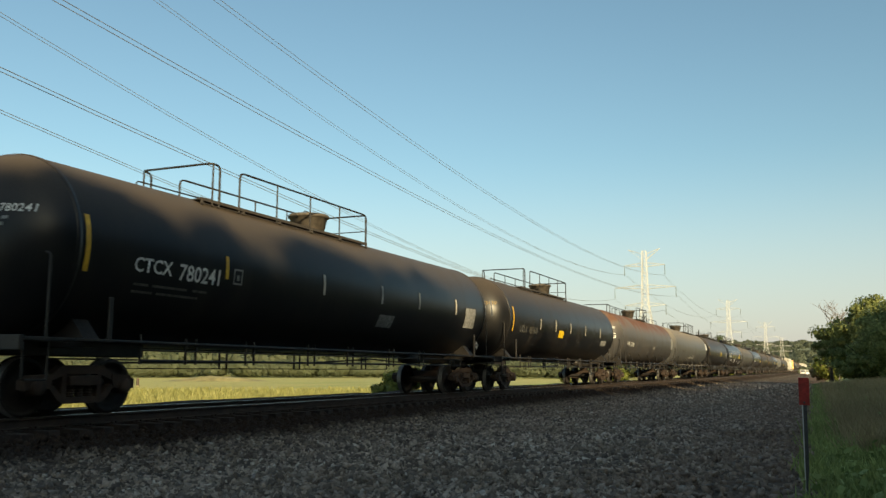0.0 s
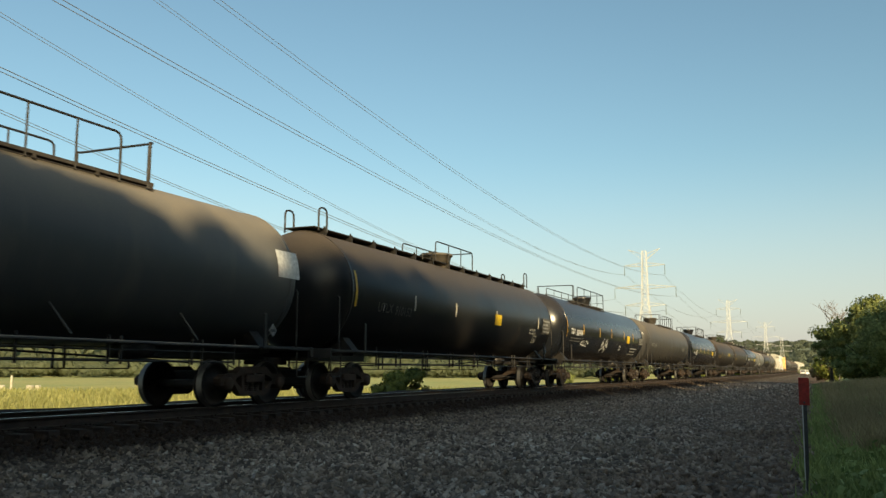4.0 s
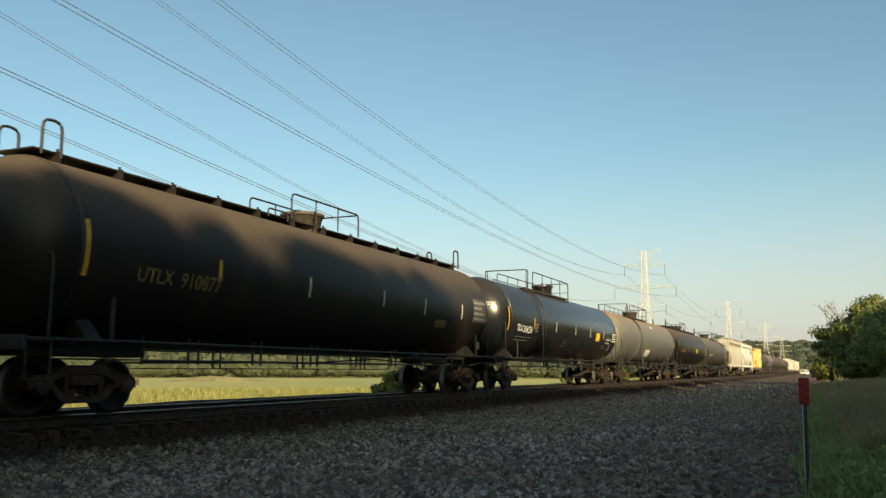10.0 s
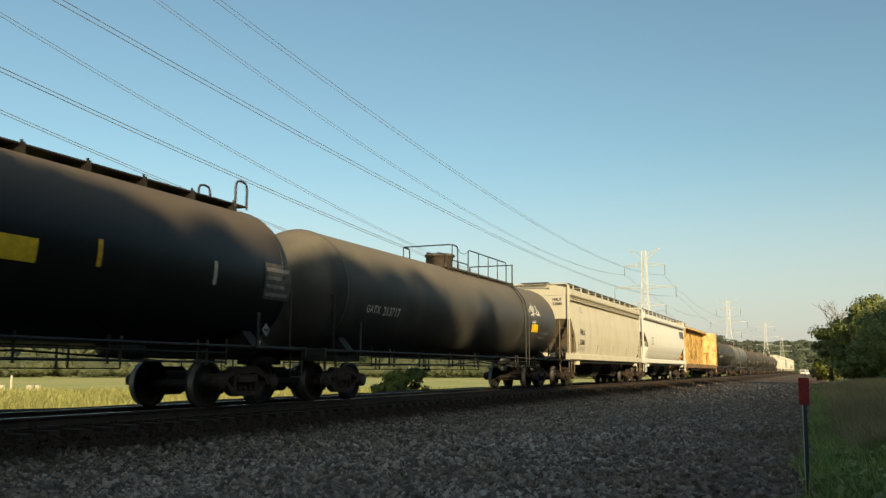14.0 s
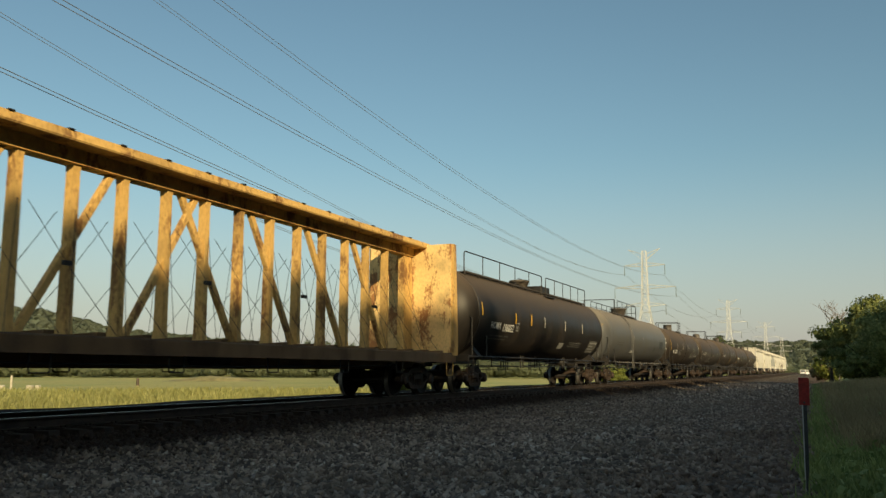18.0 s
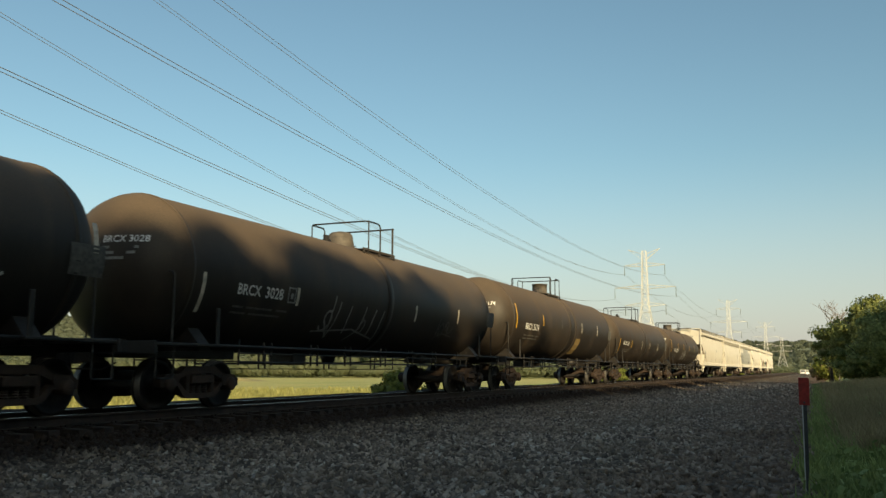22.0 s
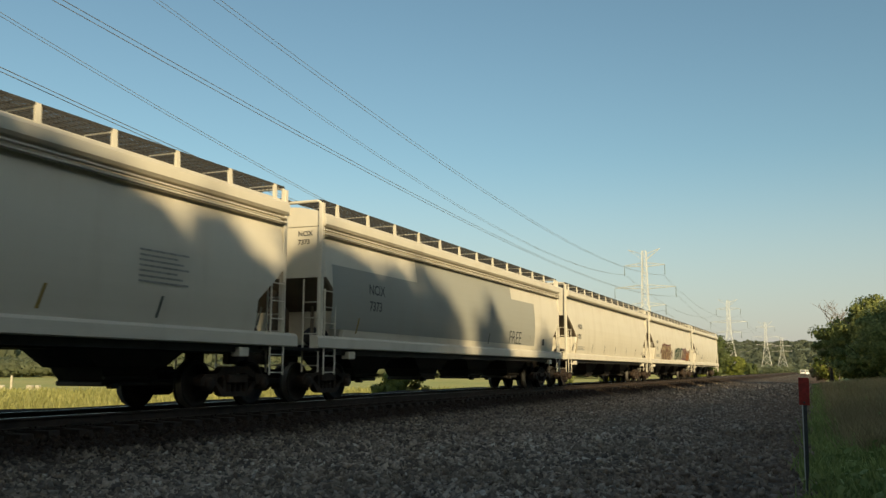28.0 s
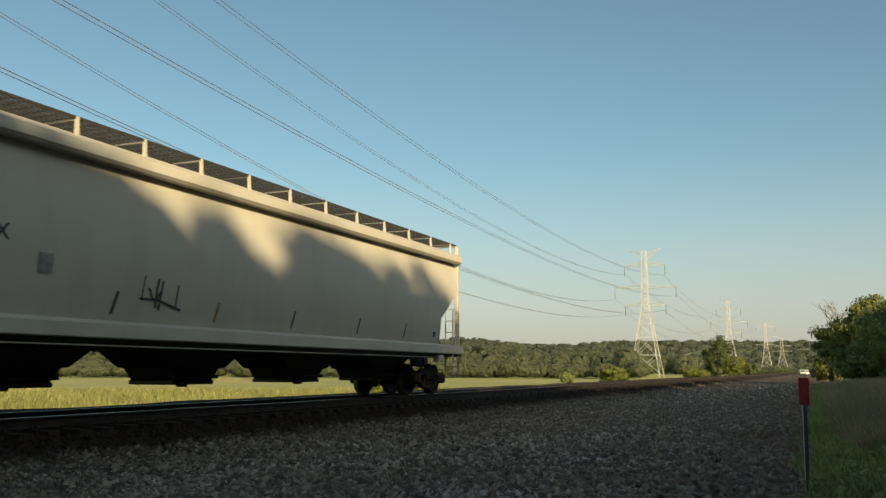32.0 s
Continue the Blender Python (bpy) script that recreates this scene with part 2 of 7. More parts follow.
M_STEEL = plain("bare_dome_steel", (0.16, 0.16, 0.165), 0.34, 0.85, 0.25, 9)
M_DOME = plain("dusty_dome_paint", (0.09, 0.076, 0.062), 0.7, 0.0, 0.35, 7)
M_RED = plain("faded_red_panel", (0.36, 0.03, 0.022), 0.5, 0.0, 0.3, 25)
M_POST = plain("galvanised_post", (0.07, 0.068, 0.064), 0.5, 0.3, 0.35, 30)
M_STRIPE = plain("yellow_reflector", (0.62, 0.36, 0.035), 0.45, 0.0, 0.25, 10)
M_STRIPE_OLD = plain("grimy_yellow_strip", (0.26, 0.18, 0.05), 0.6, 0.0, 0.35, 10)
M_STRIPE_DULL = plain("blackened_strip", (0.075, 0.078, 0.065), 0.6, 0.0, 0.35, 10)
M_STRIPE_PALE = plain("pale_reflector", (0.50, 0.46, 0.38), 0.5, 0.0, 0.3, 10)
M_YELLOW = plain("yellow_panel", (0.68, 0.46, 0.03), 0.5, 0.0, 0.2, 6)
M_WHITE = plain("white_lettering", (0.62, 0.62, 0.6), 0.6, 0.0, 0.25, 12)
M_DIM = plain("faded_lettering", (0.22, 0.22, 0.215), 0.65, 0.0, 0.35, 12)
M_FAINT = plain("nearly_worn_off_lettering", (0.085, 0.082, 0.075), 0.7, 0.0, 0.4, 12)
M_GOLD = plain("dirty_yellow_lettering", (0.21, 0.145, 0.055), 0.65, 0.0, 0.35, 12)
M_DARKTEXT = plain("dark_lettering", (0.04, 0.045, 0.05), 0.6, 0.0, 0.3, 12)
M_GREYTEXT = plain("grey_lettering", (0.30, 0.30, 0.28), 0.6, 0.0, 0.3, 12)
M_TOWER = plain("galvanised_tower_steel", (0.62, 0.61, 0.58), 0.5, 0.2, 0.15, 1)
M_WIRE = plain("aluminium_conductor", (0.26, 0.26, 0.28), 0.5, 0.6, 0.1, 1)
M_GLASS_INS = plain("porcelain_insulator", (0.12, 0.14, 0.12), 0.35, 0.0, 0.2, 8)
M_BARK = plain("tree_bark", (0.075, 0.055, 0.04), 0.9, 0.0, 0.45, 3, 0.6)
M_DEADWOOD = plain("bare_grey_wood", (0.20, 0.17, 0.15), 0.9, 0.0, 0.3, 3, 0.4)
M_LEAF = leaf_paint("tree_leaves", (0.16, 0.195, 0.07), (0.38, 0.40, 0.15), 0.45)
# extra dark leaves, so the unseen wood bounces little light
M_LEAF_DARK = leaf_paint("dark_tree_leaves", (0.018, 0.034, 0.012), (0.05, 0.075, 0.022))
# woodland green paled and greyed: distance haze is in the colour
M_LEAF_FAR = leaf_paint("hazed_woodland_leaves", (0.20, 0.23, 0.14), (0.255, 0.275, 0.17), 0.7, 0.1)
M_LEAF_DEEP = leaf_paint("deep_green_leaves", (0.06, 0.085, 0.03), (0.14, 0.165, 0.06), 0.3)
M_SHRUB = leaf_paint("shrub_leaves", (0.10, 0.13, 0.03), (0.27, 0.28, 0.065))
M_GRASS = leaf_paint("green_grass", (0.20, 0.25, 0.075), (0.40, 0.45, 0.16))
M_DRYGRASS = leaf_paint("seeding_grass", (0.29, 0.225, 0.115), (0.50, 0.39, 0.22), 0.5)
M_CROP = leaf_paint("ripening_crop", (0.19, 0.20, 0.07), (0.38, 0.36, 0.14), 0.2)


def gravel_paint(name, dark, lite, tint, scale):
    mt, nt, b = nodes_of(name)
    tc = nt.nodes.new("ShaderNodeTexCoord")
    vo = node(nt, "ShaderNodeTexVoronoi", Scale=scale)
    nt.links.new(tc.outputs["Object"], vo.inputs["Vector"])
    sep = nt.nodes.new("ShaderNodeSeparateColor")
    nt.links.new(vo.outputs["Color"], sep.inputs[0])
    col = mixed(nt, sep.outputs[0], dark, lite)
    col = mixed(nt, ramp(nt, sep.outputs[1], 0.9, 0.97, 0, 0.8), col, (0.36, 0.35, 0.33))
    col = mixed(nt, ramp(nt, noise_of(nt, 0.5, 5), 0.45, 0.65, 0, 0.75), col, tint)
    sx = nt.nodes.new("ShaderNodeSeparateXYZ")          # near-black brown that deepens towards the rails
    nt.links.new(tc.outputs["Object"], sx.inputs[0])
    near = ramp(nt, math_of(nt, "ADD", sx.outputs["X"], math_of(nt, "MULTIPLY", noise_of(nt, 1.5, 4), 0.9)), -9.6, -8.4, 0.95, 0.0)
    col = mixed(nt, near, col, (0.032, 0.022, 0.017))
    soil = ramp(nt, math_of(nt, "ADD", sx.outputs["X"], math_of(nt, "MULTIPLY", noise_of(nt, 0.45, 4), 4.5)), -1.6, 1.2, 0.0, 0.75)
    col = mixed(nt, soil, col, (0.115, 0.077, 0.056))
    nt.links.new(col, b.inputs["Base Color"])
    b.inputs["Roughness"].default_value = 0.95
    b.inputs["Specular IOR Level"].default_value = 0.08
    bumped(nt, b, math_of(nt, "SUBTRACT", 1.0, vo.outputs["Distance"]), 0.9, 0.03)
    return mt


# base kept dark: the shade in gaps between stones is in its colour
M_BALLAST = gravel_paint("crushed_stone", (0.028, 0.023, 0.019), (0.125, 0.103, 0.083), (0.10, 0.07, 0.05), 18)
mt, nt, b = nodes_of("ballast_stones")
geo = nt.nodes.new("ShaderNodeNewGeometry")
each = geo.outputs["Random Per Island"]
tc = nt.nodes.new("ShaderNodeTexCoord")
sx = nt.nodes.new("ShaderNodeSeparateXYZ")
nt.links.new(tc.outputs["Object"], sx.inputs[0])
col = mixed(nt, math_of(nt, "POWER", each, 1.5), (0.088, 0.071, 0.059), (0.58, 0.47, 0.375))
col = mixed(nt, ramp(nt, each, 0.955, 0.975, 0, 0.9), col, (0.62, 0.56, 0.48))
col = mixed(nt, ramp(nt, noise_of(nt, 25), 0.4, 0.7, 0, 0.5), col, (0.12, 0.094, 0.075))
col = mixed(nt, ramp(nt, noise_of(nt, 0.35, 4), 0.42, 0.62, 0.0, 0.45), col, (0.18, 0.135, 0.10))
# stones darken towards the track, to near-black brown beside the ties
dark_tone = ramp(nt, math_of(nt, "ADD", sx.outputs["X"], math_of(nt, "MULTIPLY", noise_of(nt, 0.8, 4), 2.5)), -9.0, -5.0, 0.5, 0.0)
col = mixed(nt, dark_tone, col, (0.05, 0.043, 0.038))
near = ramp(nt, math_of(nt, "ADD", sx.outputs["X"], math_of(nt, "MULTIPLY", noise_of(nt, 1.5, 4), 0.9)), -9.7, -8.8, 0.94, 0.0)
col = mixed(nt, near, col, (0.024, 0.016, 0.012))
soil = ramp(nt, math_of(nt, "ADD", sx.outputs["X"], math_of(nt, "MULTIPLY", noise_of(nt, 0.45, 4), 4.5)), -1.6, 1.2, 0.0, 0.5)
col = mixed(nt, soil, col, (0.20, 0.133, 0.097))
nt.links.new(col, b.inputs["Base Color"])
b.inputs["Roughness"].default_value = 0.85
b.inputs["Specular IOR Level"].default_value = 0.15
bumped(nt, b, noise_of(nt, 60), 0.4, 0.01)
M_STONES = mt

mt, nt, b = nodes_of("field_and_verge_ground")
tc = nt.nodes.new("ShaderNodeTexCoord")
a = noise_of(nt, 0.03, 6)
c = noise_of(nt, 1.5, 5)
rows = noise_of(nt, 0.25, 3, (1.0, 0.06, 1.0))
col = mixed(nt, ramp(nt, a, 0.4, 0.62), (0.33, 0.31, 0.10), (0.25, 0.275, 0.085))
col = mixed(nt, ramp(nt, rows, 0.4, 0.7, 0, 0.6), col, (0.38, 0.33, 0.12))
col = mixed(nt, ramp(nt, c, 0.4, 0.75, 0, 0.5), col, (0.12, 0.14, 0.035))
nt.links.new(col, b.inputs["Base Color"])
b.inputs["Roughness"].default_value = 0.95
bumped(nt, b, c, 0.8, 0.15)
M_FIELD = mt
# hill green, greyed in place of haze
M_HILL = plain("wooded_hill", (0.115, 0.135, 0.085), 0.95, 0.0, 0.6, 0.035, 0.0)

# ---- ground, ballast, track ----
TRACK_X = -12.0
RAIL_Z = -0.13                 # height of the running surface
V = 18.2                       # the train's speed, metres a second


def steps(a, b, first, grow):
    out, d = [a], first
    while out[-1] < b:
        out.append(out[-1] + d)
        d *= grow
    return out


def sheet(profile, ys, wob, material, name, label, kind="structure", scale=0.05):
    """A strip of ground: a cross profile (x, z) carried along y, with a gentle unevenness."""
    v, f = [], []
    for y in ys:
        for x, z in profile:
            v.append((x, y, z + wob * noise.noise((x * scale, y * scale, 0.3))))
    n = len(profile)
    for i in range(len(ys) - 1):
        for j in range(n - 1):
            f.append((i * n + j, (i + 1) * n + j, (i + 1) * n + j + 1, i * n + j + 1))
    return tagged(solid(name, Build().add(v, f, True), material, label, "", kind), category=name)


near_y = [-y for y in steps(6, 3200, 4, 1.25)][::-1] + steps(-4, 4200, 1.5, 1.035)
ground_x = [-4000, -2500, -1500, -900, -600, -400, -300, -220, -160, -120, -90, -70, -55, -44, -36, -30, -25, -21, -18.5, -16.5]
ground = sheet([(x, -1.35) for x in ground_x] + [(-15, -1.2), (-13, -1.0), (-9, -1.0), (-4, -0.98), (-1.4, -0.97), (-0.5, -0.97), (0.2, -0.86), (0.6, -0.74), (1.5, -0.62),
               (3, -0.5), (6, -0.35), (12, -0.2), (25, 0), (60, 0.3), (150, 1), (400, 3), (1500, 8), (4000, 10)], near_y, 0.10, M_FIELD,
               "ground", "flat yellow-green crop field and rough grassy verge")
BED = [(-17.2, -1.34), (-16.2, -0.80), (-15.3, -0.30), (-14.9, -0.195), (-14.4, -0.205), (-13.7, -0.36), (-12.9, -0.42), (-11.3, -0.41), (-10.75, -0.43), (-10.3, -0.52), (-9.4, -0.68),
       (-8.6, -0.74), (-7.5, -0.77), (-6.0, -0.76), (-4.5, -0.77), (-3.0, -0.76), (-1.8, -0.77), (-0.6, -0.775), (-0.1, -0.80), (0.35, -0.92)]
bed_y = [-y for y in steps(2, 300, 2, 1.2)][::-1] + steps(-1, 1500, 0.5, 1.02)
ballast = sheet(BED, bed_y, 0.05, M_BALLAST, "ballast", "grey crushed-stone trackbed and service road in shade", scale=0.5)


def bed_z(x):
    for (x0, z0), (x1, z1) in zip(BED, BED[1:]):
        if x0 <= x <= x1:
            return z0 + (z1 - z0) * (x - x0) / (x1 - x0)
    return -0.9


track = thing("railway_track", "single railway track with rusty rails on dark timber ties", "railway", kind="structure")
RAIL = [(-0.07, -0.17), (0.07, -0.17), (0.07, -0.158), (0.012, -0.142), (0.009, -0.045), (0.034, -0.035), (0.036, -0.006), (0.028, 0.0),
        (-0.028, 0.0), (-0.036, -0.006), (-0.034, -0.035), (-0.009, -0.045), (-0.012, -0.142), (-0.07, -0.158)]
for side in (0.755, -0.755):
    rb = Build().prism([(TRACK_X + side + x, RAIL_Z + z) for x, z in RAIL], "y", -250, 1500)
    rail = part("rail", rb, M_RAIL, track)
    part("railhead", Build().box(TRACK_X + side - 0.024, TRACK_X + side + 0.024, -250, 1500, RAIL_Z + 0.0005, RAIL_Z + 0.003), M_RAILTOP, rail, "polished running surface")

# ---- trucks: side frames, bolster, wheelsets ----
WHEEL_R = 0.457


def wheel_mesh():
    b = Build()
    for sx in (-1, 1):
        prof = [(0.60, 0.10), (0.66, 0.10), (0.665, 0.28), (0.66, 0.37), (0.625, 0.385), (0.622, WHEEL_R + 0.026), (0.655, WHEEL_R + 0.024), (0.665, WHEEL_R),
                (0.80, WHEEL_R - 0.006), (0.805, 0.385), (0.735, 0.37), (0.72, 0.26), (0.745, 0.14), (0.80, 0.12), (0.80, 0.09)]
        b.slot = 0
        b.lathe([(sx * a, r) for a, r in prof], 28, "x")
        b.slot = 1
        b.lathe([(sx * 0.668, WHEEL_R + 0.0012), (sx * 0.798, WHEEL_R - 0.0045)], 28, "x")
    b.slot = 0
    b.lathe([(-1.1, 0.0), (-1.1, 0.075), (-0.8, 0.085), (0.8, 0.085), (1.1, 0.075), (1.1, 0.0)], 12, "x")
    for k in range(3):
        t = k * 2 * math.pi / 3
        b.box(1.1, 1.125, -0.02, 0.02, -0.02, 0.02, 0.005, m=Matrix.Translation((0, 0.05 * math.cos(t), 0.05 * math.sin(t))))
    return b.mesh("wheelset", M_WHEEL, M_TREAD)


def side_frame_mesh(material):
    b = Build()
    top = [(-1.12, 0.42), (-1.13, 0.56), (-1.0, 0.64), (-0.62, 0.66), (-0.42, 0.80), (0.42, 0.80), (0.62, 0.66), (1.0, 0.64), (1.13, 0.56), (1.12, 0.42)]
    low = [(0.80, 0.42), (0.66, 0.44), (0.50, 0.26), (0.36, 0.20), (-0.36, 0.20), (-0.50, 0.26), (-0.66, 0.44), (-0.80, 0.42)]
    n = len(top)
    # the frame's arch, in quads round the two windows
    b.prism([(-1.12, 0.42), (-0.80, 0.42), (-0.66, 0.44), (-0.62, 0.56), (-0.62, 0.66), (-1.0, 0.64), (-1.13, 0.56)], "x", -0.09, 0.09)
    b.prism([(0.62, 0.56), (0.66, 0.44), (0.80, 0.42), (1.12, 0.42), (1.13, 0.56), (1.0, 0.64), (0.62, 0.66)], "x", -0.09, 0.09)
    b.prism([(-0.62, 0.56), (-0.34, 0.66), (0.34, 0.66), (0.62, 0.56), (0.62, 0.66), (0.42, 0.80), (-0.42, 0.80), (-0.62, 0.66)], "x", -0.08, 0.08)
    b.prism([(-0.66, 0.44), (-0.50, 0.26), (-0.36, 0.20), (0.36, 0.20), (0.50, 0.26), (0.66, 0.44), (0.62, 0.50), (0.36, 0.30), (-0.36, 0.30), (-0.62, 0.50)], "x", -0.08, 0.08)
    for y in (-0.36, 0.36):
        b.box(-0.07, 0.07, y - 0.05, y + 0.05, 0.29, 0.68, 0.01)
    for y in (-0.18, 0.0, 0.18):
        prof = [(0.30 + k * 0.02, 0.072 if k % 2 else 0.055) for k in range(9)]
        b.lathe(prof, 10, "z", (0, y, 0), False)
    b.box(-0.12, 0.12, -0.31, 0.31, 0.47, 0.64, 0.02)
    for y in (-0.89, 0.89):
        b.lathe([(-0.10, 0.13), (0.13, 0.13), (0.16, 0.10), (0.16, 0.0)], 14, "x", (0, y, WHEEL_R))
    return b.mesh("side_frame", material)


def bolster_mesh(material):
    b = Build()
    b.box(-0.95, 0.95, -0.2, 0.2, 0.5, 0.72, 0.03)
    b.lathe([(0.72, 0.0), (0.72, 0.2), (1.09, 0.2), (1.09, 0.0)], 16, "z")
    for y in (-0.42, 0.42):
        b.box(-0.7, 0.7, y - 0.05, y + 0.05, 0.32, 0.42, 0.01)
        for x in (-0.72, 0.72):
            b.box(x - 0.05, x + 0.05, y - 0.09, y + 0.09, 0.25, 0.5, 0.015)
    b.tube([(0.0, -0.42, 0.42), (0.25, 0.0, 0.55), (0.0, 0.42, 0.42)], 0.025)
    return b.mesh("truck", material)


WHEELSET = wheel_mesh()
TRUCKS = [(side_frame_mesh(m), bolster_mesh(m)) for m in (M_TRUCK, M_TRUCK_RUST)]
ROLLING = []                   # every wheelset, to be keyed at the end


def add_truck(car, y, rusty=False):
    frame_mesh, bolster = TRUCKS[1 if rusty else 0]
    tr = part("truck", bolster, None, car, at=pose(0, y, RAIL_Z))
    for x in (1.0, -1.0):
        part("side_frame", frame_mesh, None, tr, at=pose(x, 0, 0))
    for dy in (-0.89, 0.89):
        ROLLING.append((part("wheelset", WHEELSET, None, tr, at=pose(0, dy, WHEEL_R)), dy))
    return tr


def coupler_mesh():
    b = Build()
    b.box(-0.09, 0.09, -0.02, 0.75, 0.72, 0.95, 0.02)
    b.prism([(-0.14, -0.14), (-0.05, -0.2), (0.10, -0.18), (0.16, -0.05), (0.14, 0.12), (-0.14, 0.12)], "z", 0.70, 0.98)
    b.tube([(0.05, -0.02, 0.72), (0.09, -0.08, 0.45), (0.02, -0.2, 0.30)], 0.03)
    b.tube([(-0.3, 0.3, 0.62), (-1.0, 0.25, 0.6), (-1.3, 0.25, 0.72)], 0.015, 5)
    return b.mesh("coupler", M_TRUCK)


COUPLER = coupler_mesh()


def lettering(text, height, place_fn, name, material, parent, label="", squeeze=1.0, centre=False, spacing=1.0):
    """Words cut from the built-in font and laid on a surface by place_fn(along, up)."""
    cu = bpy.data.curves.new("lettering", "FONT")
    cu.body, cu.size, cu.resolution_u = text, height * 1.37, 2
    cu.space_character = spacing
    cu.offset = (0.022 if height < 0.4 else -0.008) * height
    ob = bpy.data.objects.new("lettering", cu)
    me = bpy.data.meshes.new_from_object(ob)
    bpy.data.objects.remove(ob)
    bpy.data.curves.remove(cu)
    xs = [p.co.x for p in me.vertices] or [0]
    mid = 0.5 * (min(xs) + max(xs)) if centre else min(xs)
    for p in me.vertices:
        p.co = place_fn((p.co.x - mid) * squeeze, p.co.y)
    me.materials.clear()
    me.materials.append(material)
    me.name = name
    return part(name, me, material, parent, label)


def bars(rows, place_fn, name, material, parent, label=""):
    """Plain bars (along, up, length, height) on a surface."""
    b = Build()
    for a, u, l, h in rows:
        n = max(1, int(l / 0.4))
        for k in range(n):
            a0, a1 = a + l * k / n, a + l * (k + 1) / n
            b.add([place_fn(a0, u), place_fn(a1, u), place_fn(a1, u + h), place_fn(a0, u + h)], [(0, 1, 2, 3)])
    return part(name, b, material, parent, label)


def scribble(rng, w, h, strokes, width, place_fn, name, material, parent, label=""):
    """Spray-painted loops, ticks and sweeps that cross one another; no readable letters."""
    b = Build()

    def line(pts, wide):
        fine = [pts[0]]
        for (p0, q0), (p1, q1) in zip(pts, pts[1:]):
            m = max(1, int(math.hypot(p1 - p0, q1 - q0) / 0.12))
            fine += [(p0 + (p1 - p0) * (k + 1) / m, q0 + (q1 - q0) * (k + 1) / m) for k in range(m)]
        stroke(b, fine, wide, place_fn)

    for s in range(strokes + 1):
        c, mid = w * min(0.9, max(0.1, (s + rng.uniform(-0.3, 1.3)) / (strokes + 1))), h * rng.uniform(0.35, 0.65)
        turn, size = rng.uniform(0, 6.28), h * rng.uniform(0.2, 0.42)
        kind = rng.choice(("curl", "sweep", "tick", "tick"))
        if kind == "curl":                  # a tightening curl with a long tail
            pts = [(c + size * 0.75 * (1 - 0.07 * k) * math.cos(turn + 0.7 * k), mid + size * (1 - 0.07 * k) * math.sin(turn + 0.7 * k)) for k in range(10)]
            pts.append((pts[-1][0] + rng.uniform(-0.5, 0.5) * h, pts[-1][1] - 0.35 * h))
        elif kind == "sweep":               # a long shallow wave through its neighbours
            ln = w * rng.uniform(0.25, 0.5)
            pts = [(min(w, max(0, c + ln * (k / 7 - 0.5))), mid + 0.16 * h * math.sin(turn + 0.9 * k)) for k in range(8)]
        else:                               # steep uneven ticks
            pts = [(c, h * rng.uniform(0.7, 1.0)), (c - 0.06 * h, mid), (c + rng.uniform(-0.12, 0.05) * h, h * rng.uniform(0.0, 0.3))]
        line([(p, q + 0.03 * h * rng.uniform(-1, 1)) for p, q in pts], width * rng.uniform(0.6, 1.15))
    line([(w * rng.uniform(-0.05, 0.2), h * rng.uniform(0.1, 0.3)), (w * 0.5, h * rng.uniform(0.2, 0.35)), (w * rng.uniform(0.85, 1.05), h * rng.uniform(0.0, 0.3))], width * 0.8)
    return part(name, b, material, parent, label)


def stroke(b, pts, width, place_fn, *off):
    """A sprayed line through the points, as one flat strip."""
    n = len(pts)
    closed = pts[0] == pts[-1]
    v = []
    for k in range(n):
        p, q = pts[k - 1] if k else pts[-2 if closed else 0], pts[k + 1] if k < n - 1 else pts[1 if closed else k]
        d = math.hypot(q[0] - p[0], q[1] - p[1]) or 1
        na, nu = -(q[1] - p[1]) / d * width / 2, (q[0] - p[0]) / d * width / 2
        v += [place_fn(pts[k][0] - na, pts[k][1] - nu, *off), place_fn(pts[k][0] + na, pts[k][1] + nu, *off)]
    b.add(v, [(2 * k, 2 * k + 2, 2 * k + 3, 2 * k + 1) for k in range(n - 1)])
    return b


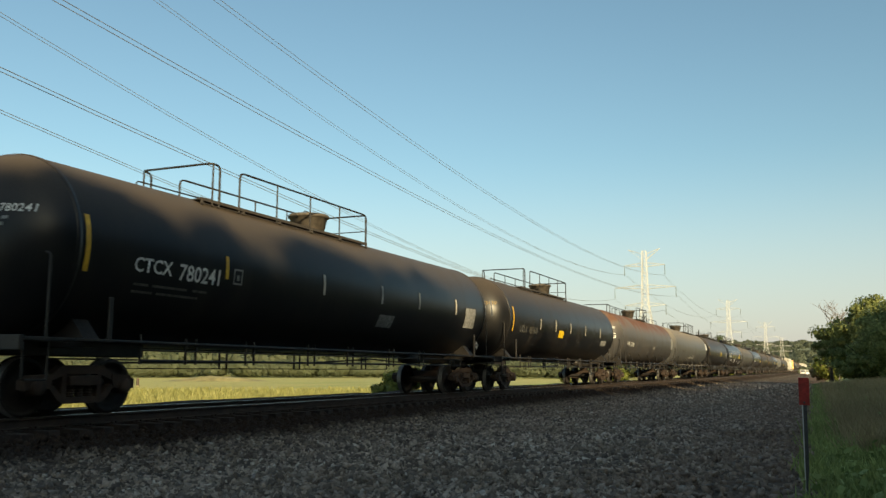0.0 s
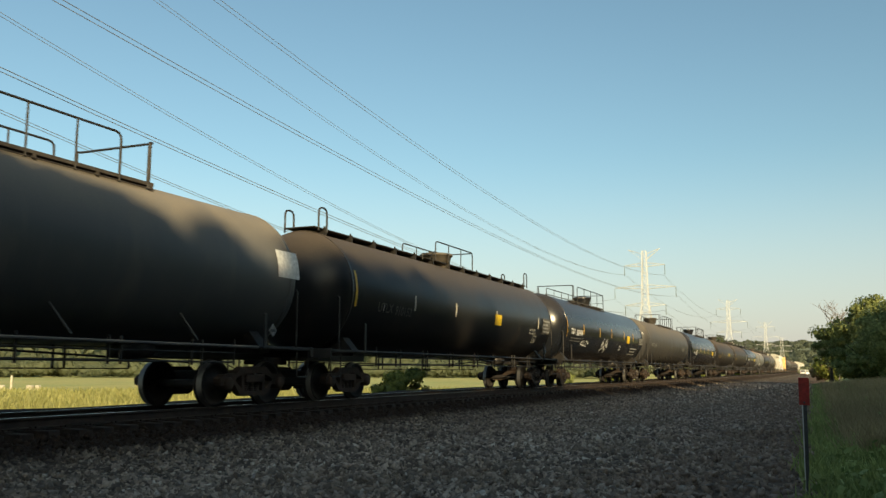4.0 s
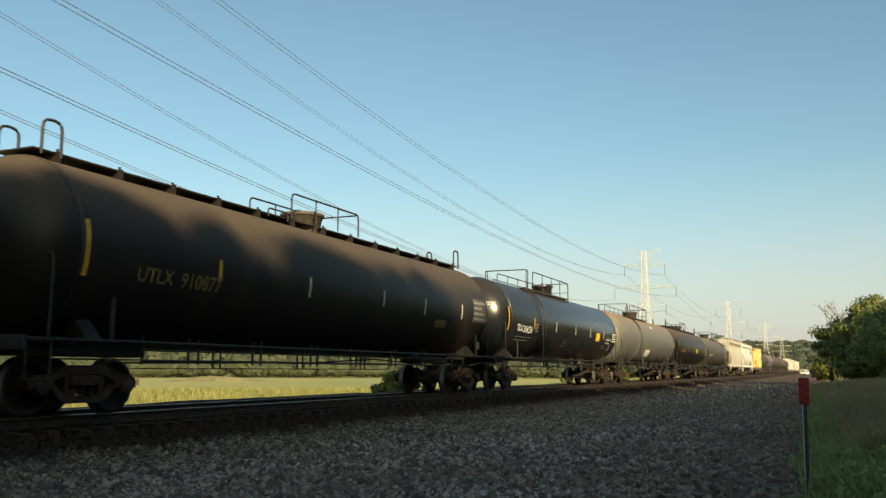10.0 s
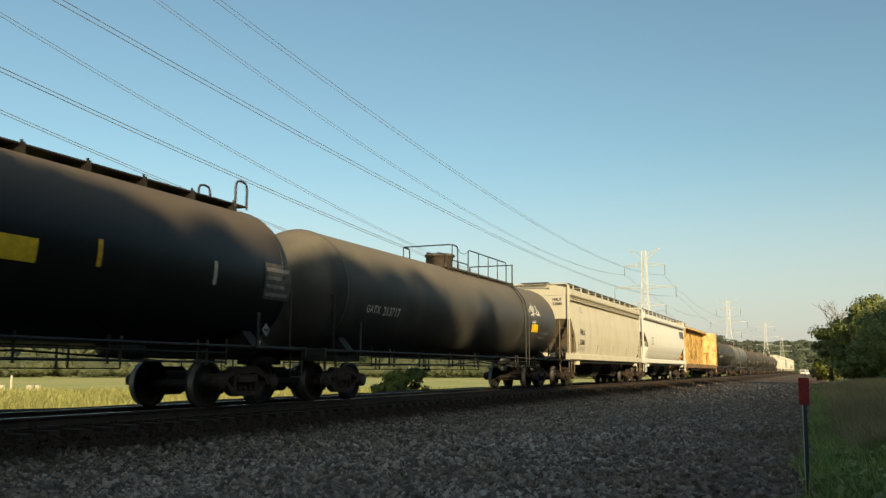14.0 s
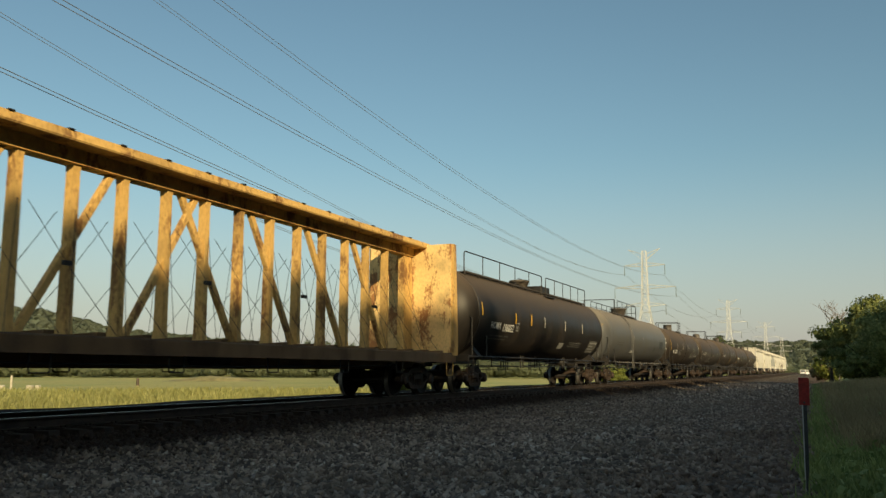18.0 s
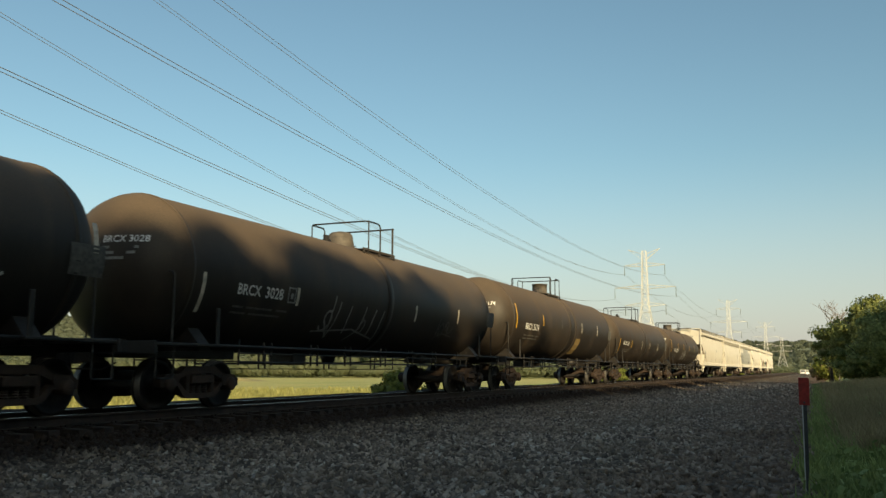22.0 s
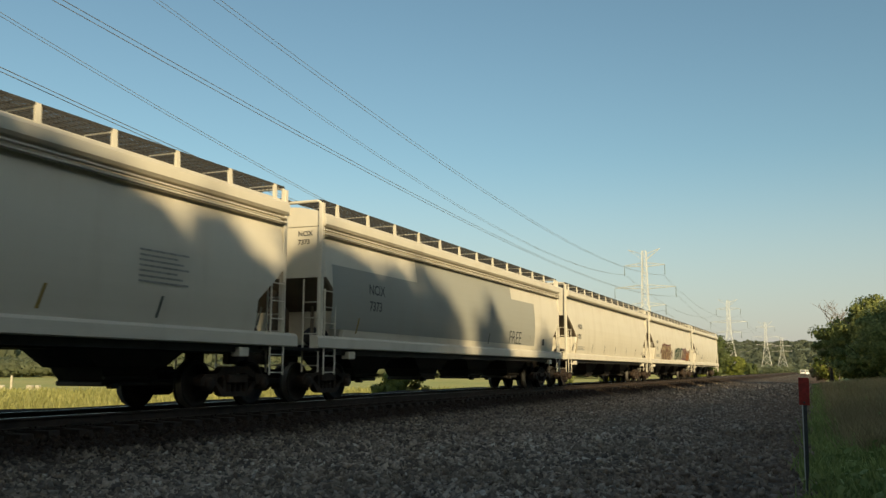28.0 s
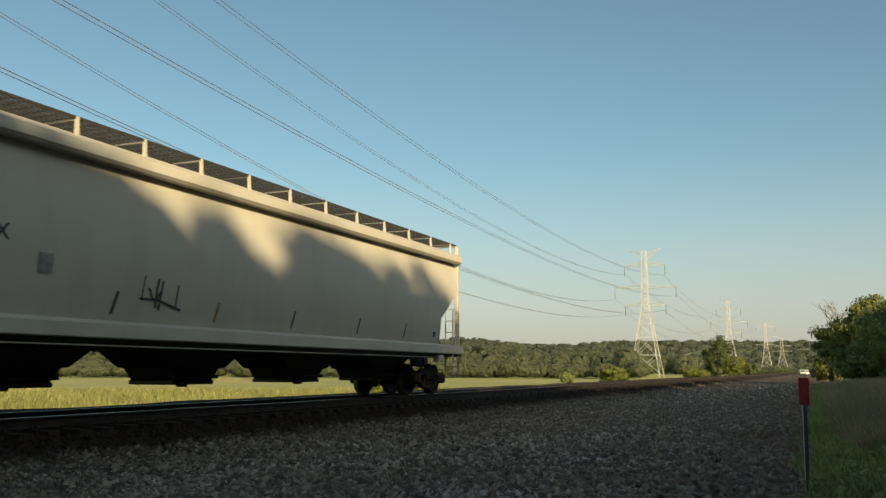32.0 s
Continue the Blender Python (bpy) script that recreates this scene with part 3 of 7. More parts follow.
def bubbles(rng, w, h, n, place_fn, edge, fill, car):
    """A row of fat upright forms with arched tops, overlapping and outlined; no readable letters."""
    for k in range(n):
        cx, rx, ry = w * (k + 0.5) / n, 0.58 * w / n, 0.5 * h * rng.uniform(0.92, 1.06)
        cy, lean = h * 0.5 + rng.uniform(-0.03, 0.03), rng.uniform(-0.12, 0.18)
        pts = []
        for i in range(28):
            t = i / 28 * 2 * math.pi
            c, s = math.cos(t), math.sin(t)
            e = 0.75 if s > 0 else 0.4                 # round above, square below
            wob = 1 + 0.05 * math.sin(3 * t + k) + (0.1 * math.cos(2 * t) if k % 2 else 0)
            x, y = rx * wob * math.copysign(abs(c) ** e, c), ry * math.copysign(abs(s) ** e, s)
            pts.append((cx + x + lean * y, cy + y))
        b = Build()
        off = 0.010 + 0.0015 * k
        b.add([place_fn(cx, cy, off)] + [place_fn(x, y, off) for x, y in pts], [(0, 1 + i, 1 + (i + 1) % 28) for i in range(28)])
        g = part("graffiti", b, fill, car, "sprayed graffiti")
        b = Build()
        stroke(b, pts + pts[:1], 0.11, place_fn, off + 0.008)
        part("outline", b, edge, g)
        marks = []
        kind = (k + n) % 3
        if kind == 0:                                  # a slit from below
            marks.append(stroke(Build(), [(cx, cy - ry), (cx + 0.02, cy - 0.1 * ry), (cx - 0.05 * rx, cy + 0.2 * ry)], 0.05, place_fn, off + 0.008))
        elif kind == 1:                                # an eye and a slit
            marks.append(stroke(Build(), [(cx + 0.28 * rx * math.cos(q), cy + ry * (0.35 + 0.17 * math.sin(q))) for q in [0.9 * m for m in range(8)]], 0.045, place_fn, off + 0.008))
            marks.append(stroke(Build(), [(cx - 0.1 * rx, cy - ry), (cx, cy - 0.35 * ry)], 0.05, place_fn, off + 0.008))
        else:                                          # two bars
            marks.append(stroke(Build(), [(cx - 0.5 * rx, cy + 0.25 * ry), (cx + 0.5 * rx, cy + 0.3 * ry)], 0.045, place_fn, off + 0.008))
            marks.append(stroke(Build(), [(cx - 0.4 * rx, cy - 0.3 * ry), (cx + 0.6 * rx, cy - 0.22 * ry)], 0.045, place_fn, off + 0.008))
        for mark in marks:
            part("inner_mark", mark, edge, g)


def slabs_of_paint(rng, w, h, n, place_fn, fill, car):
    """Heavy dark interlocking forms with curled tails; no readable letters."""
    for k in range(n):
        x0, cw = w * k / n, w / n
        for m in range(3):
            c = x0 + cw * (0.2 + 0.3 * m) + rng.uniform(-0.05, 0.05) * cw
            lo, hi = h * rng.uniform(0.0, 0.12), h * rng.uniform(0.6, 1.0)
            b = stroke(Build(), [(c - 0.16 * cw, lo), (c - 0.04 * cw, 0.45 * (lo + hi)), (c + 0.03 * cw, hi)], cw * rng.uniform(0.14, 0.24), place_fn, 0.012 + 0.002 * m)
            g = part("graffiti", b, fill, car, "dark green sprayed graffiti")
            if rng.random() < 0.6:
                side = rng.choice((-1, 1))
                b = stroke(Build(), [(c, hi * 0.85), (c + side * 0.3 * cw, hi * 0.97), (c + side * 0.5 * cw, hi * 0.82)], 0.13 * h, place_fn, 0.013 + 0.002 * m)
                part("curl", b, fill, g)


def flames(rng, w, h, n, place_fn, edge, fill, car):
    """Tongue-like forms that rise from one base, outlined."""
    for k in range(n):
        x0, cw = w * k / n, w / n
        hh = h * rng.uniform(0.75, 1.0)
        pts = [(x0, 0), (x0 + 0.9 * cw, 0), (x0 + 1.15 * cw, 0.4 * hh), (x0 + 1.0 * cw, 0.65 * hh), (x0 + 1.25 * cw, hh), (x0 + 0.75 * cw, 0.78 * hh), (x0 + 0.5 * cw, 0.95 * hh), (x0 + 0.35 * cw, 0.5 * hh)]
        b = Build()
        off = 0.012 + 0.0015 * k
        mid = (x0 + 0.65 * cw, 0.4 * hh)
        b.add([place_fn(*mid, off)] + [place_fn(x, y, off) for x, y in pts], [(0, 1 + i, 1 + (i + 1) % 8) for i in range(8)])
        g = part("graffiti", b, fill, car, "orange sprayed graffiti")
        b = Build()
        stroke(b, pts + pts[:1], 0.06, place_fn, off + 0.008)
        part("outline", b, edge, g)


# ---- tank cars ----
def tank_car(at_y, length, spec):
    """A tank car between coupler faces. spec: paint, radius, top fittings, markings."""
    paint = PAINT[spec["paint"]]
    R, zc = spec.get("r", 1.53), spec.get("zc", 2.55)
    half = length / 2
    knuckle = half - spec.get("inset", 1.36)
    depth = spec.get("depth", 0.92)
    car = thing("tank_car", spec["label"], "tank car", pose(TRACK_X, at_y, 0), "freight cars of the train")
    rng = random.Random(int(at_y * 10))
    # the tank, with low seams where the jacket sheets meet
    prof = []
    for k in range(9):
        t = k / 8 * math.pi / 2
        prof.append((-knuckle - depth * math.cos(t), R * math.sin(t)))
    prof += [(-a, r) for a, r in prof[:9]][::-1]
    part("tank", Build().lathe(prof, 56, "y", (0, 0, zc)), paint, car, spec.get("tank_label", ""))
    for s in (-1, 1):                      # weld rim at each head
        y = s * knuckle
        part("head_rim", Build().lathe([(y - 0.05, R - 0.01), (y - 0.045, R + 0.012), (y + 0.045, R + 0.012), (y + 0.05, R - 0.01)], 48, "y", (0, 0, zc)), paint, car)
    lead = spec.get("lead", 0.33)          # the markings sit this far behind the car's middle
    for y in [q + lead for q in spec.get("bands", ())]:        # wide jacket bands
        part("jacket_band", Build().lathe([(y - 0.16, R), (y - 0.15, R + 0.02), (y + 0.15, R + 0.02), (y + 0.16, R)], 48, "y", (0, 0, zc)), paint, car)

    def skin(a, u, off=0.012):
        """A point on the tank's near side: a along the car, u up the curve from mid height."""
        t = (u + spec.get("lift", 0.0)) / R
        return Vector(((R + off) * math.cos(t), a + lead, zc + (R + off) * math.sin(t)))

    def head(a, u):
        """A point on the head that leads: a across, u up from the middle."""
        q = min(0.98, math.hypot(a, u) / R)
        return Vector((a, -knuckle - depth * math.sqrt(1 - q * q) - 0.015, zc + u))

    # stub sills, bolsters, saddles and end platforms
    diamond = ((-0.14, 0), (0, -0.14), (0.14, 0), (0, 0.14))
    colour = M_DIM if rng.random() < 0.85 else M_RED
    for s in (-1, 1):
        b = Build()
        b.box(-0.33, 0.33, *sorted((s * (half - 0.55), s * (half - 4.2))), 0.82, 1.16, 0.02)
        part("stub_sill", b, M_RIG, car)
        y = s * (half - 1.95)
        b = Build()
        b.prism([(-1.32, 0.95), (1.32, 0.95), (1.32, 1.06), (1.0, 1.42), (0.7, 1.36), (-0.7, 1.36), (-1.0, 1.42), (-1.32, 1.06)], "y", y - 0.16, y + 0.16)
        part("bolster", b, spec_paint_rig(spec) if spec.get("pale_bolster") else M_RIG, car)
        b = Build()
        b.box(-1.5, 1.5, *sorted((s * (half - 0.42), s * (half - 1.25))), 1.02, 1.08, 0.01)
        for x in (1.32, -1.32):
            b.box(x - 0.18, x + 0.18, *sorted((s * (half - 1.2), s * (half - 2.25))), 1.03, 1.08, 0.01)
        b.box(-1.52, 1.52, *sorted((s * (half - 0.38), s * (half - 0.46))), 0.88, 1.10, 0.01)
        part("end_platform", b, M_RIG, car)
        b = Build()
        ye = s * (half - 0.93)
        b.bent([(-1.42, ye, 1.05), (-1.42, ye, 2.36), (1.42, ye, 2.36), (1.42, ye, 1.05)], 0.022, 0.1)
        b.tube([(-0.6, ye, 1.05), (-0.6, ye, 2.36)], 0.018)
        part("end_railing", b, M_RIG, car)
        for x in (1.46, -1.46):
            y2 = s * (half - 2.15)
            part("deck_post", Build().box(x - 0.02, x + 0.02, y2 - 0.05, y2 + 0.05, 1.05, 1.76, 0.01), M_RIG, car)
            b = Build()
            b.bent([(x, s * (half - 0.5), 1.0), (x, s * (half - 0.5), 0.45), (x, s * (half - 0.95), 0.45), (x, s * (half - 0.95), 1.0)], 0.018, 0.05)
            part("step", b, M_RIG, car)
            if s > 0 and spec.get("top") != "E":
                cy = half - spec.get("card", 1.8)
                card = part("placard", Build().prism([(cy + dy, 1.42 + dz) for dy, dz in diamond], "x", x * 0.96 - 0.008, x * 0.96 + 0.008), colour, car, "diamond-shaped hazard placard")
                part("placard_band", Build().box(x * 0.96 - 0.012, x * 0.96 + 0.012, cy - 0.085, cy + 0.085, 1.39, 1.45), M_DARKTEXT, card)
        if s < 0:
            card = part("placard", Build().prism([(dx, 1.46 + dz) for dx, dz in diamond], "y", ye - 0.045, ye - 0.03), colour, car, "diamond-shaped hazard placard")
            part("placard_band", Build().box(-0.085, 0.085, ye - 0.05, ye - 0.025, 1.43, 1.49), M_DARKTEXT, card)
            part("placard_bracket", Build().tube([(-0.6, ye, 1.46), (0.12, ye - 0.028, 1.46)], 0.015), M_RIG, car)
        part("coupler", COUPLER, None, car, at=pose(0, s * half, 0, 0, 0, 0 if s < 0 else 180))
        add_truck(car, s * (half - (spec.get("truck_in", 2.03) if s < 0 else 1.95)), spec["paint"] != "gloss")
    # side sills: a long pipe each side and the rods that hang under the tank
    run = half - 3.0
    for x in (1.33, -1.33):
        b = Build()
        b.tube([(x * 1.02, -half + 2.2, 1.06), (x * 1.02, half - 2.2, 1.06)], 0.035)
        part("side_pipe", b, spec_paint_rig(spec), car)
        for z, r in ((0.93, 0.018), (0.75, 0.022)) if x > 0 else ((0.80, 0.018), (0.62, 0.014)):
            part("hanging_rod", Build().tube([(x, -run, z), (x, run, z)], r), M_RIG, car)
        low = 0.62 if x < 0 else 0.69
        for k in range(7 if x > 0 else 4):
            y = -run + 2 * run * (k + 0.5) / (7 if x > 0 else 4) + rng.uniform(-0.2, 0.2)
            for dy in (0, 0.28):
                part("hanger", Build().tube([(x, y + dy, 1.16), (x, y + dy, low)], 0.026), M_RIG, car)
        for y in (-run, run):
            part("hanger", Build().tube([(x, y, low), (x, y, 1.2)], 0.022), M_RIG, car)
        for k in range(spec.get("braces", 0)):
            y = -run + 2 * run * (k + 0.5) / spec.get("braces", 0)
            part("brace", Build().tube([(x * 1.02, y + 0.35, 1.15), (x * 0.92, y, 1.62)], 0.02), spec_paint_rig(spec), car)
    b = Build()
    if spec.get("top") == "E":
        b.lathe([(0.78, 0.0), (0.78, 0.16), (0.92, 0.2), (1.2, 0.28)], 14, "z", (0, -0.4, 0))
        b.box(-0.35, 0.35, -2.6, -2.0, 0.72, 1.02, 0.03)
    b.lathe([(-0.9, 0.0), (-0.9, 0.17), (0.0, 0.17), (0.0, 0.0)], 14, "y", (0.35, half - 4.3, 0.98))
    b.tube([(0.3, -half + 3, 0.72), (0.3, 0, 0.78), (0.35, 3, 0.9), (0.2, half - 3, 0.75)], 0.022)
    part("brake_gear", b, M_RIG, car, "brake cylinder and piping")
    # side ladders
    for y in [q + lead for q in spec.get("ladders", ())]:
        b = Build()
        for dy in (-0.2, 0.2):
            pts = [(R + 0.09, y + dy, 0.75), (R + 0.09, y + dy, zc)]
            pts += [((R + 0.09) * math.cos(t), y + dy, zc + (R + 0.09) * math.sin(t)) for t in (0.25, 0.5, 0.75, 1.0)]
            b.tube(pts, 0.02, 5)
        for k in range(9):
            z = 0.85 + 0.3 * k
            x = R + 0.09 if z <= zc else math.sqrt(max(0.05, (R + 0.09) ** 2 - (z - zc) ** 2))
            b.tube([(x, y - 0.2, z), (x, y + 0.2, z)], 0.013, 5)
        part("ladder", b, spec_paint_rig(spec), car)
    top_fittings(car, spec, R, zc, knuckle)
    # markings
    for a, u, h, colour in spec.get("stripes", ()):
        n = 4
        b = Build()
        for k in range(n):
            u0, u1 = u + h * k / n, u + h * (k + 1) / n
            b.add([skin(a - 0.05, u0), skin(a + 0.05, u0), skin(a + 0.05, u1), skin(a - 0.05, u1)], [(0, 1, 2, 3)])
        part("reflector_strip", b, colour, car)
    for text, a, u, h, colour in spec.get("words", ()):
        lettering(text, h, lambda x, z, a=a, u=u, off=0.016 if h < 0.32 else 0.034: skin(a + x, u + z, off), "lettering", colour, car)
    for a, u in spec.get("small", ()):
        for k, (dx, w) in enumerate(((0, 0.35), (0.45, 0.9), (1.5, 0.4), (0, 0.5), (0.6, 1.1))):
            z = u - 0.13 * (k // 3)
            bars([(dx, 0, w, 0.045)], lambda x, v, a=a, z=z: skin(a + x, z + v, 0.016), "small_print", M_FAINT, car)
    for a, u, w, h, colour in spec.get("lines", ()):
        for k in range(3):
            bars([(0.1 * w * (k % 2), 0, w * (0.9 - 0.2 * (k % 2)), h / 7)], lambda x, v, a=a, z=u + h * k / 3: skin(a + x, z + v, 0.016), "small_print", colour, car)
    for a, u, w, h, colour in spec.get("plates", ()):
        bars([(0, k * h / 4, w, h / 4) for k in range(4)], lambda x, z, a=a, u=u: skin(a + x, u + z, 0.012), "data_panel", M_FAINT, car)
        for k in range(4):
            bars([(0.06 * w, 0, w * (0.85 - 0.15 * (k % 3)), h / 10)], lambda x, v, a=a, z=u + h * (k + 0.4) / 4.4: skin(a + x, z + v, 0.017), "small_print", colour, car)
    for a, u, w, h, colour in spec.get("squares", ()):
        bars([(0, 0, w, 0.035), (0, h, w, 0.035), (0, 0.03, 0.035, h), (w - 0.035, 0.03, 0.035, h), (w * 0.35, h * 0.3, w * 0.3, h * 0.4)],
             lambda x, z, a=a, u=u: skin(a + x, u + z, 0.016), "stencil_box", colour, car)
    if spec.get("big_g"):
        lettering("G", 0.30, lambda x, z: head(0.95 + x, -0.12 + z), "head_lettering", M_WHITE, car)
    for a, u, w, h, colour in spec.get("panels", ()):
        bars([(0, k * h / 3, w, h / 3) for k in range(3)], lambda x, z, a=a, u=u: skin(a + x, u + z, 0.014), "sign_panel", colour, car)
    for a, u, w, h, strokes, width, colour in spec.get("tags", ()):
        scribble(rng, w, h, strokes, width, lambda x, z, a=a, u=u: skin(a + x, u + z, 0.018), "graffiti", colour, car, "sprayed graffiti")
    for a, u, w, h, strokes, width, colour in spec.get("head_tags", ()):
        scribble(rng, w, h, strokes, width, lambda x, z, a=a, u=u: head(a + x, u + z), "graffiti", colour, car, "sprayed graffiti")
    for text, colour in spec.get("head_words", ()):
        lettering(text, 0.13, lambda x, z: head(0.15 + x, 0.42 + z), "head_lettering", colour, car)
        bars([(0.15, 0.30, 0.7, 0.05), (0.2, 0.20, 0.6, 0.05), (0.15, 0.10, 0.45, 0.05)], lambda x, z: head(x, z), "head_small_print", M_DIM, car)
    return car


def spec_paint_rig(spec):
    return PAINT[spec["paint"]] if spec["paint"] in ("grey", "pale") else M_RIG


def top_rail(car, x, y0, y1, z0, h, posts):
    """A pipe railing along the top of a car."""
    b = Build()
    pts = [(x, y0, z0), (x, y0, z0 + h), (x, y1, z0 + h), (x, y1, z0)]
    b.bent(pts, 0.022, 0.14)
    for k in range(1, posts + 1):
        y = y0 + (y1 - y0) * k / (posts + 1)
        b.tube([(x, y, z0), (x, y, z0 + h)], 0.018)
    part("handrail", b, M_RIG, car)


def top_fittings(car, spec, R, zc, knuckle):
    top = zc + R
    style = spec.get("top", "A")
    W = 0.8
    zb = zc + math.sqrt(R * R - W * W) + 0.02
    h = top + 0.67 - zb

    def platform(y0, y1, w0=-W, w1=W):
        zp = zb + 0.10
        for x, edge in ((w0, w0), (w1 - 0.30, w1)):
            b = Build()
            b.box(x, x + 0.30, y0, y1, zp - 0.015, zp + 0.005)
            b.box(edge - 0.012, edge + 0.012, y0, y1, zp - 0.03, zp + 0.03)
            n = max(2, int((y1 - y0) / 1.2))
            for k in range(n + 1):
                y = y0 + 0.05 + (y1 - y0 - 0.1) * k / n
                b.box(edge - 0.02, edge + 0.02, y - 0.03, y + 0.03, zb - 0.06, zp - 0.01)
            part("walkway", b, M_WALK, car)
        b = Build()
        b.tube([(w1 + 0.03, y0, zb + 0.005), (w1 + 0.03, y1, zb + 0.005)], 0.014, 5)
        part("foot_rail", b, M_WALK, car)

    def dome(y, r=0.48, hh=0.46):
        """A bucket-shaped housing, wider at its rim, with a flat lid."""
        b = Build()
        b.lathe([(top - 0.1, r * 0.74), (top + 0.05, r * 0.76), (top + 0.07, r * 0.86), (top + hh - 0.09, r), (top + hh - 0.08, r + 0.045), (top + hh - 0.03, r + 0.05),
                 (top + hh, r + 0.02), (top + hh + 0.02, r * 0.8), (top + hh + 0.025, 0.0)], 28, "z", (0, y, 0))
        d = part("dome_housing", b, M_STEEL if spec["paint"] == "gloss" else M_DOME, car)
        part("lid_handle", Build().bent([(0.05, y + 0.3, top + hh), (0.05, y + 0.3, top + hh + 0.07), (0.05, y - 0.3, top + hh + 0.07), (0.05, y - 0.3, top + hh)], 0.012, 0.04), M_RIG, d)

    def loop(y, ret, far_ret=None):
        """A rail across the car at y, carried on along both sides by ret and down to the tank, with a post at each corner."""
        far_ret = ret if far_ret is None else far_ret
        b = Build()
        pts = [(W, y + ret, zb), (W, y + ret, zb + h), (W, y, zb + h), (-W - 0.2, y, zb + h), (-W - 0.2, y + far_ret, zb + h), (-W - 0.2, y + far_ret, zb - 0.2)]
        b.bent(pts, 0.023, 0.15)
        for x in (W, -W - 0.2):
            b.tube([(x, y + math.copysign(0.06, ret), zb - 0.1), (x, y + math.copysign(0.06, ret), zb + h - 0.02)], 0.019)
        part("handrail_loop", b, M_RIG, car)

    def chain(p, q, sag):
        b = Build()
        p, q = Vector(p), Vector(q)
        b.tube([p.lerp(q, k / 8) - Vector((0, 0, sag * 4 * (k / 8) * (1 - k / 8))) for k in range(9)], 0.009, 4)
        part("chain", b, M_RIG, car)

    def end_rail(y):
        b = Build()
        b.bent([(-W, y, zb), (-W, y, zb + h), (W, y, zb + h), (W, y, zb)], 0.022, 0.1)
        b.tube([(-W, y, zb + h * 0.5), (W, y, zb + h * 0.5)], 0.014)
        part("handrail", b, M_RIG, car)

    if style in ("A", "B"):
        aft = spec.get("aft", 0.1)
        c0, ret, c1, c2, p1 = (-4.95, 0.28, -4.0, 1.6, 1.62) if style == "A" else (-0.86, 0.55, 0.65, 4.63, 5.43)
        c0, c1, c2, p1 = [q + aft for q in (c0, c1, c2, p1)]
        platform(c0 - 0.3, p1 + 0.05)
        dome(aft)
        for t in (0.0, math.pi):           # lugs on the dome
            part("lug", Build().box(-0.05, 0.05, aft + math.cos(t) * 0.57 - 0.05, aft + math.cos(t) * 0.57 + 0.05, top + 0.36, top + 0.43, 0.015), M_DOME, car)
        loop(c0, ret)
        for x in (W, -W):
            top_rail(car, x, c1, c2, zb, h, 3)
        if style == "A":
            end_rail(p1)
            part("grab_iron", Build().bent([(-0.3, c0 - 0.9, top - 0.03), (-0.3, c0 - 0.9, top + 0.22), (-0.3, aft - 0.9, top + 0.22), (-0.3, aft - 0.9, top - 0.03)], 0.016, 0.08), M_RIG, car)
        else:
            loop(p1, -0.1)
            chain((W, c0 + ret, zb + h - 0.05), (W, c1, zb + h - 0.03), 0.16)
            part("grab_iron", Build().bent([(-0.3, aft + 0.6, top - 0.03), (-0.3, aft + 0.6, top + 0.15), (-0.3, aft + 3.0, top + 0.15), (-0.3, aft + 3.0, top - 0.03)], 0.016, 0.08), M_RIG, car)
    elif style == "C":                     # long running board with end hoops
        d = spec.get("fit", (-2.4,))[0]
        b = Build()
        b.box(-0.45, 0.45, -knuckle - 0.1, knuckle + 0.1, top + 0.075, top + 0.10, 0.0)
        for k in range(13):
            y = -knuckle + 0.4 + (2 * knuckle - 0.8) * k / 12
            b.box(-0.5, 0.5, y - 0.03, y + 0.03, top - 0.12, top + 0.11)
            b.box(0.42, 0.46, y - 0.015, y + 0.015, top + 0.10, top + 0.16)
        part("running_board", b, M_RIG, car)
        dome(d, 0.52, 0.44)
        for x in (0.6, -0.6):
            top_rail(car, x, d - 1.4, d + 1.85, top + 0.08, 0.6, 2)
        part("cross_rail", Build().tube([(0.6, d + 1.8, top + 0.66), (-0.6, d + 1.8, top + 0.66)], 0.02), M_RIG, car)
        for s in (-1, 1):
            y = s * (knuckle - 0.02)
            for x in (0.5, -0.5):
                part("end_hoop", Build().bent([(x, y, top), (x, y, top + 0.6), (x, y - s * 0.4, top + 0.6), (x, y - s * 0.4, top)], 0.026, 0.16), M_RIG, car)
        b = Build()
        b.bent([(0.5, d - 2.2, top), (0.5, d - 2.2, top + 0.2), (0.5, d - 1.4, top + 0.2), (0.5, d - 1.4, top)], 0.02, 0.08)
        part("grab_iron", b, M_RIG, car)
    elif style == "D":                     # railing over the whole length
        d = spec["fit"][0]
        platform(-knuckle + 0.4, knuckle - 0.5)
        dome(d, 0.4, 0.38)
        for x in (W,):
            top_rail(car, x, -knuckle + 0.4, d + 0.7, zb, h * 0.92, 4)
            top_rail(car, x, d + 1.3, knuckle - 0.5, zb, h * 0.92, 4)
        b = Build()
        b.box(-0.5, W, d + 0.6, d + 1.9, top - 0.12, top + 0.18, 0.02)
        b.box(W, W + 0.25, d + 0.7, d + 2.0, zb - 0.1, zb - 0.04)
        part("valve_box", b, M_RIG, car)
    elif style == "E":                     # short general-service platform
        c0, ret, p1, d = spec["fit"]
        platform(c0 - 0.25, p1 + 0.05)
        kind = spec.get("dome", "tall")
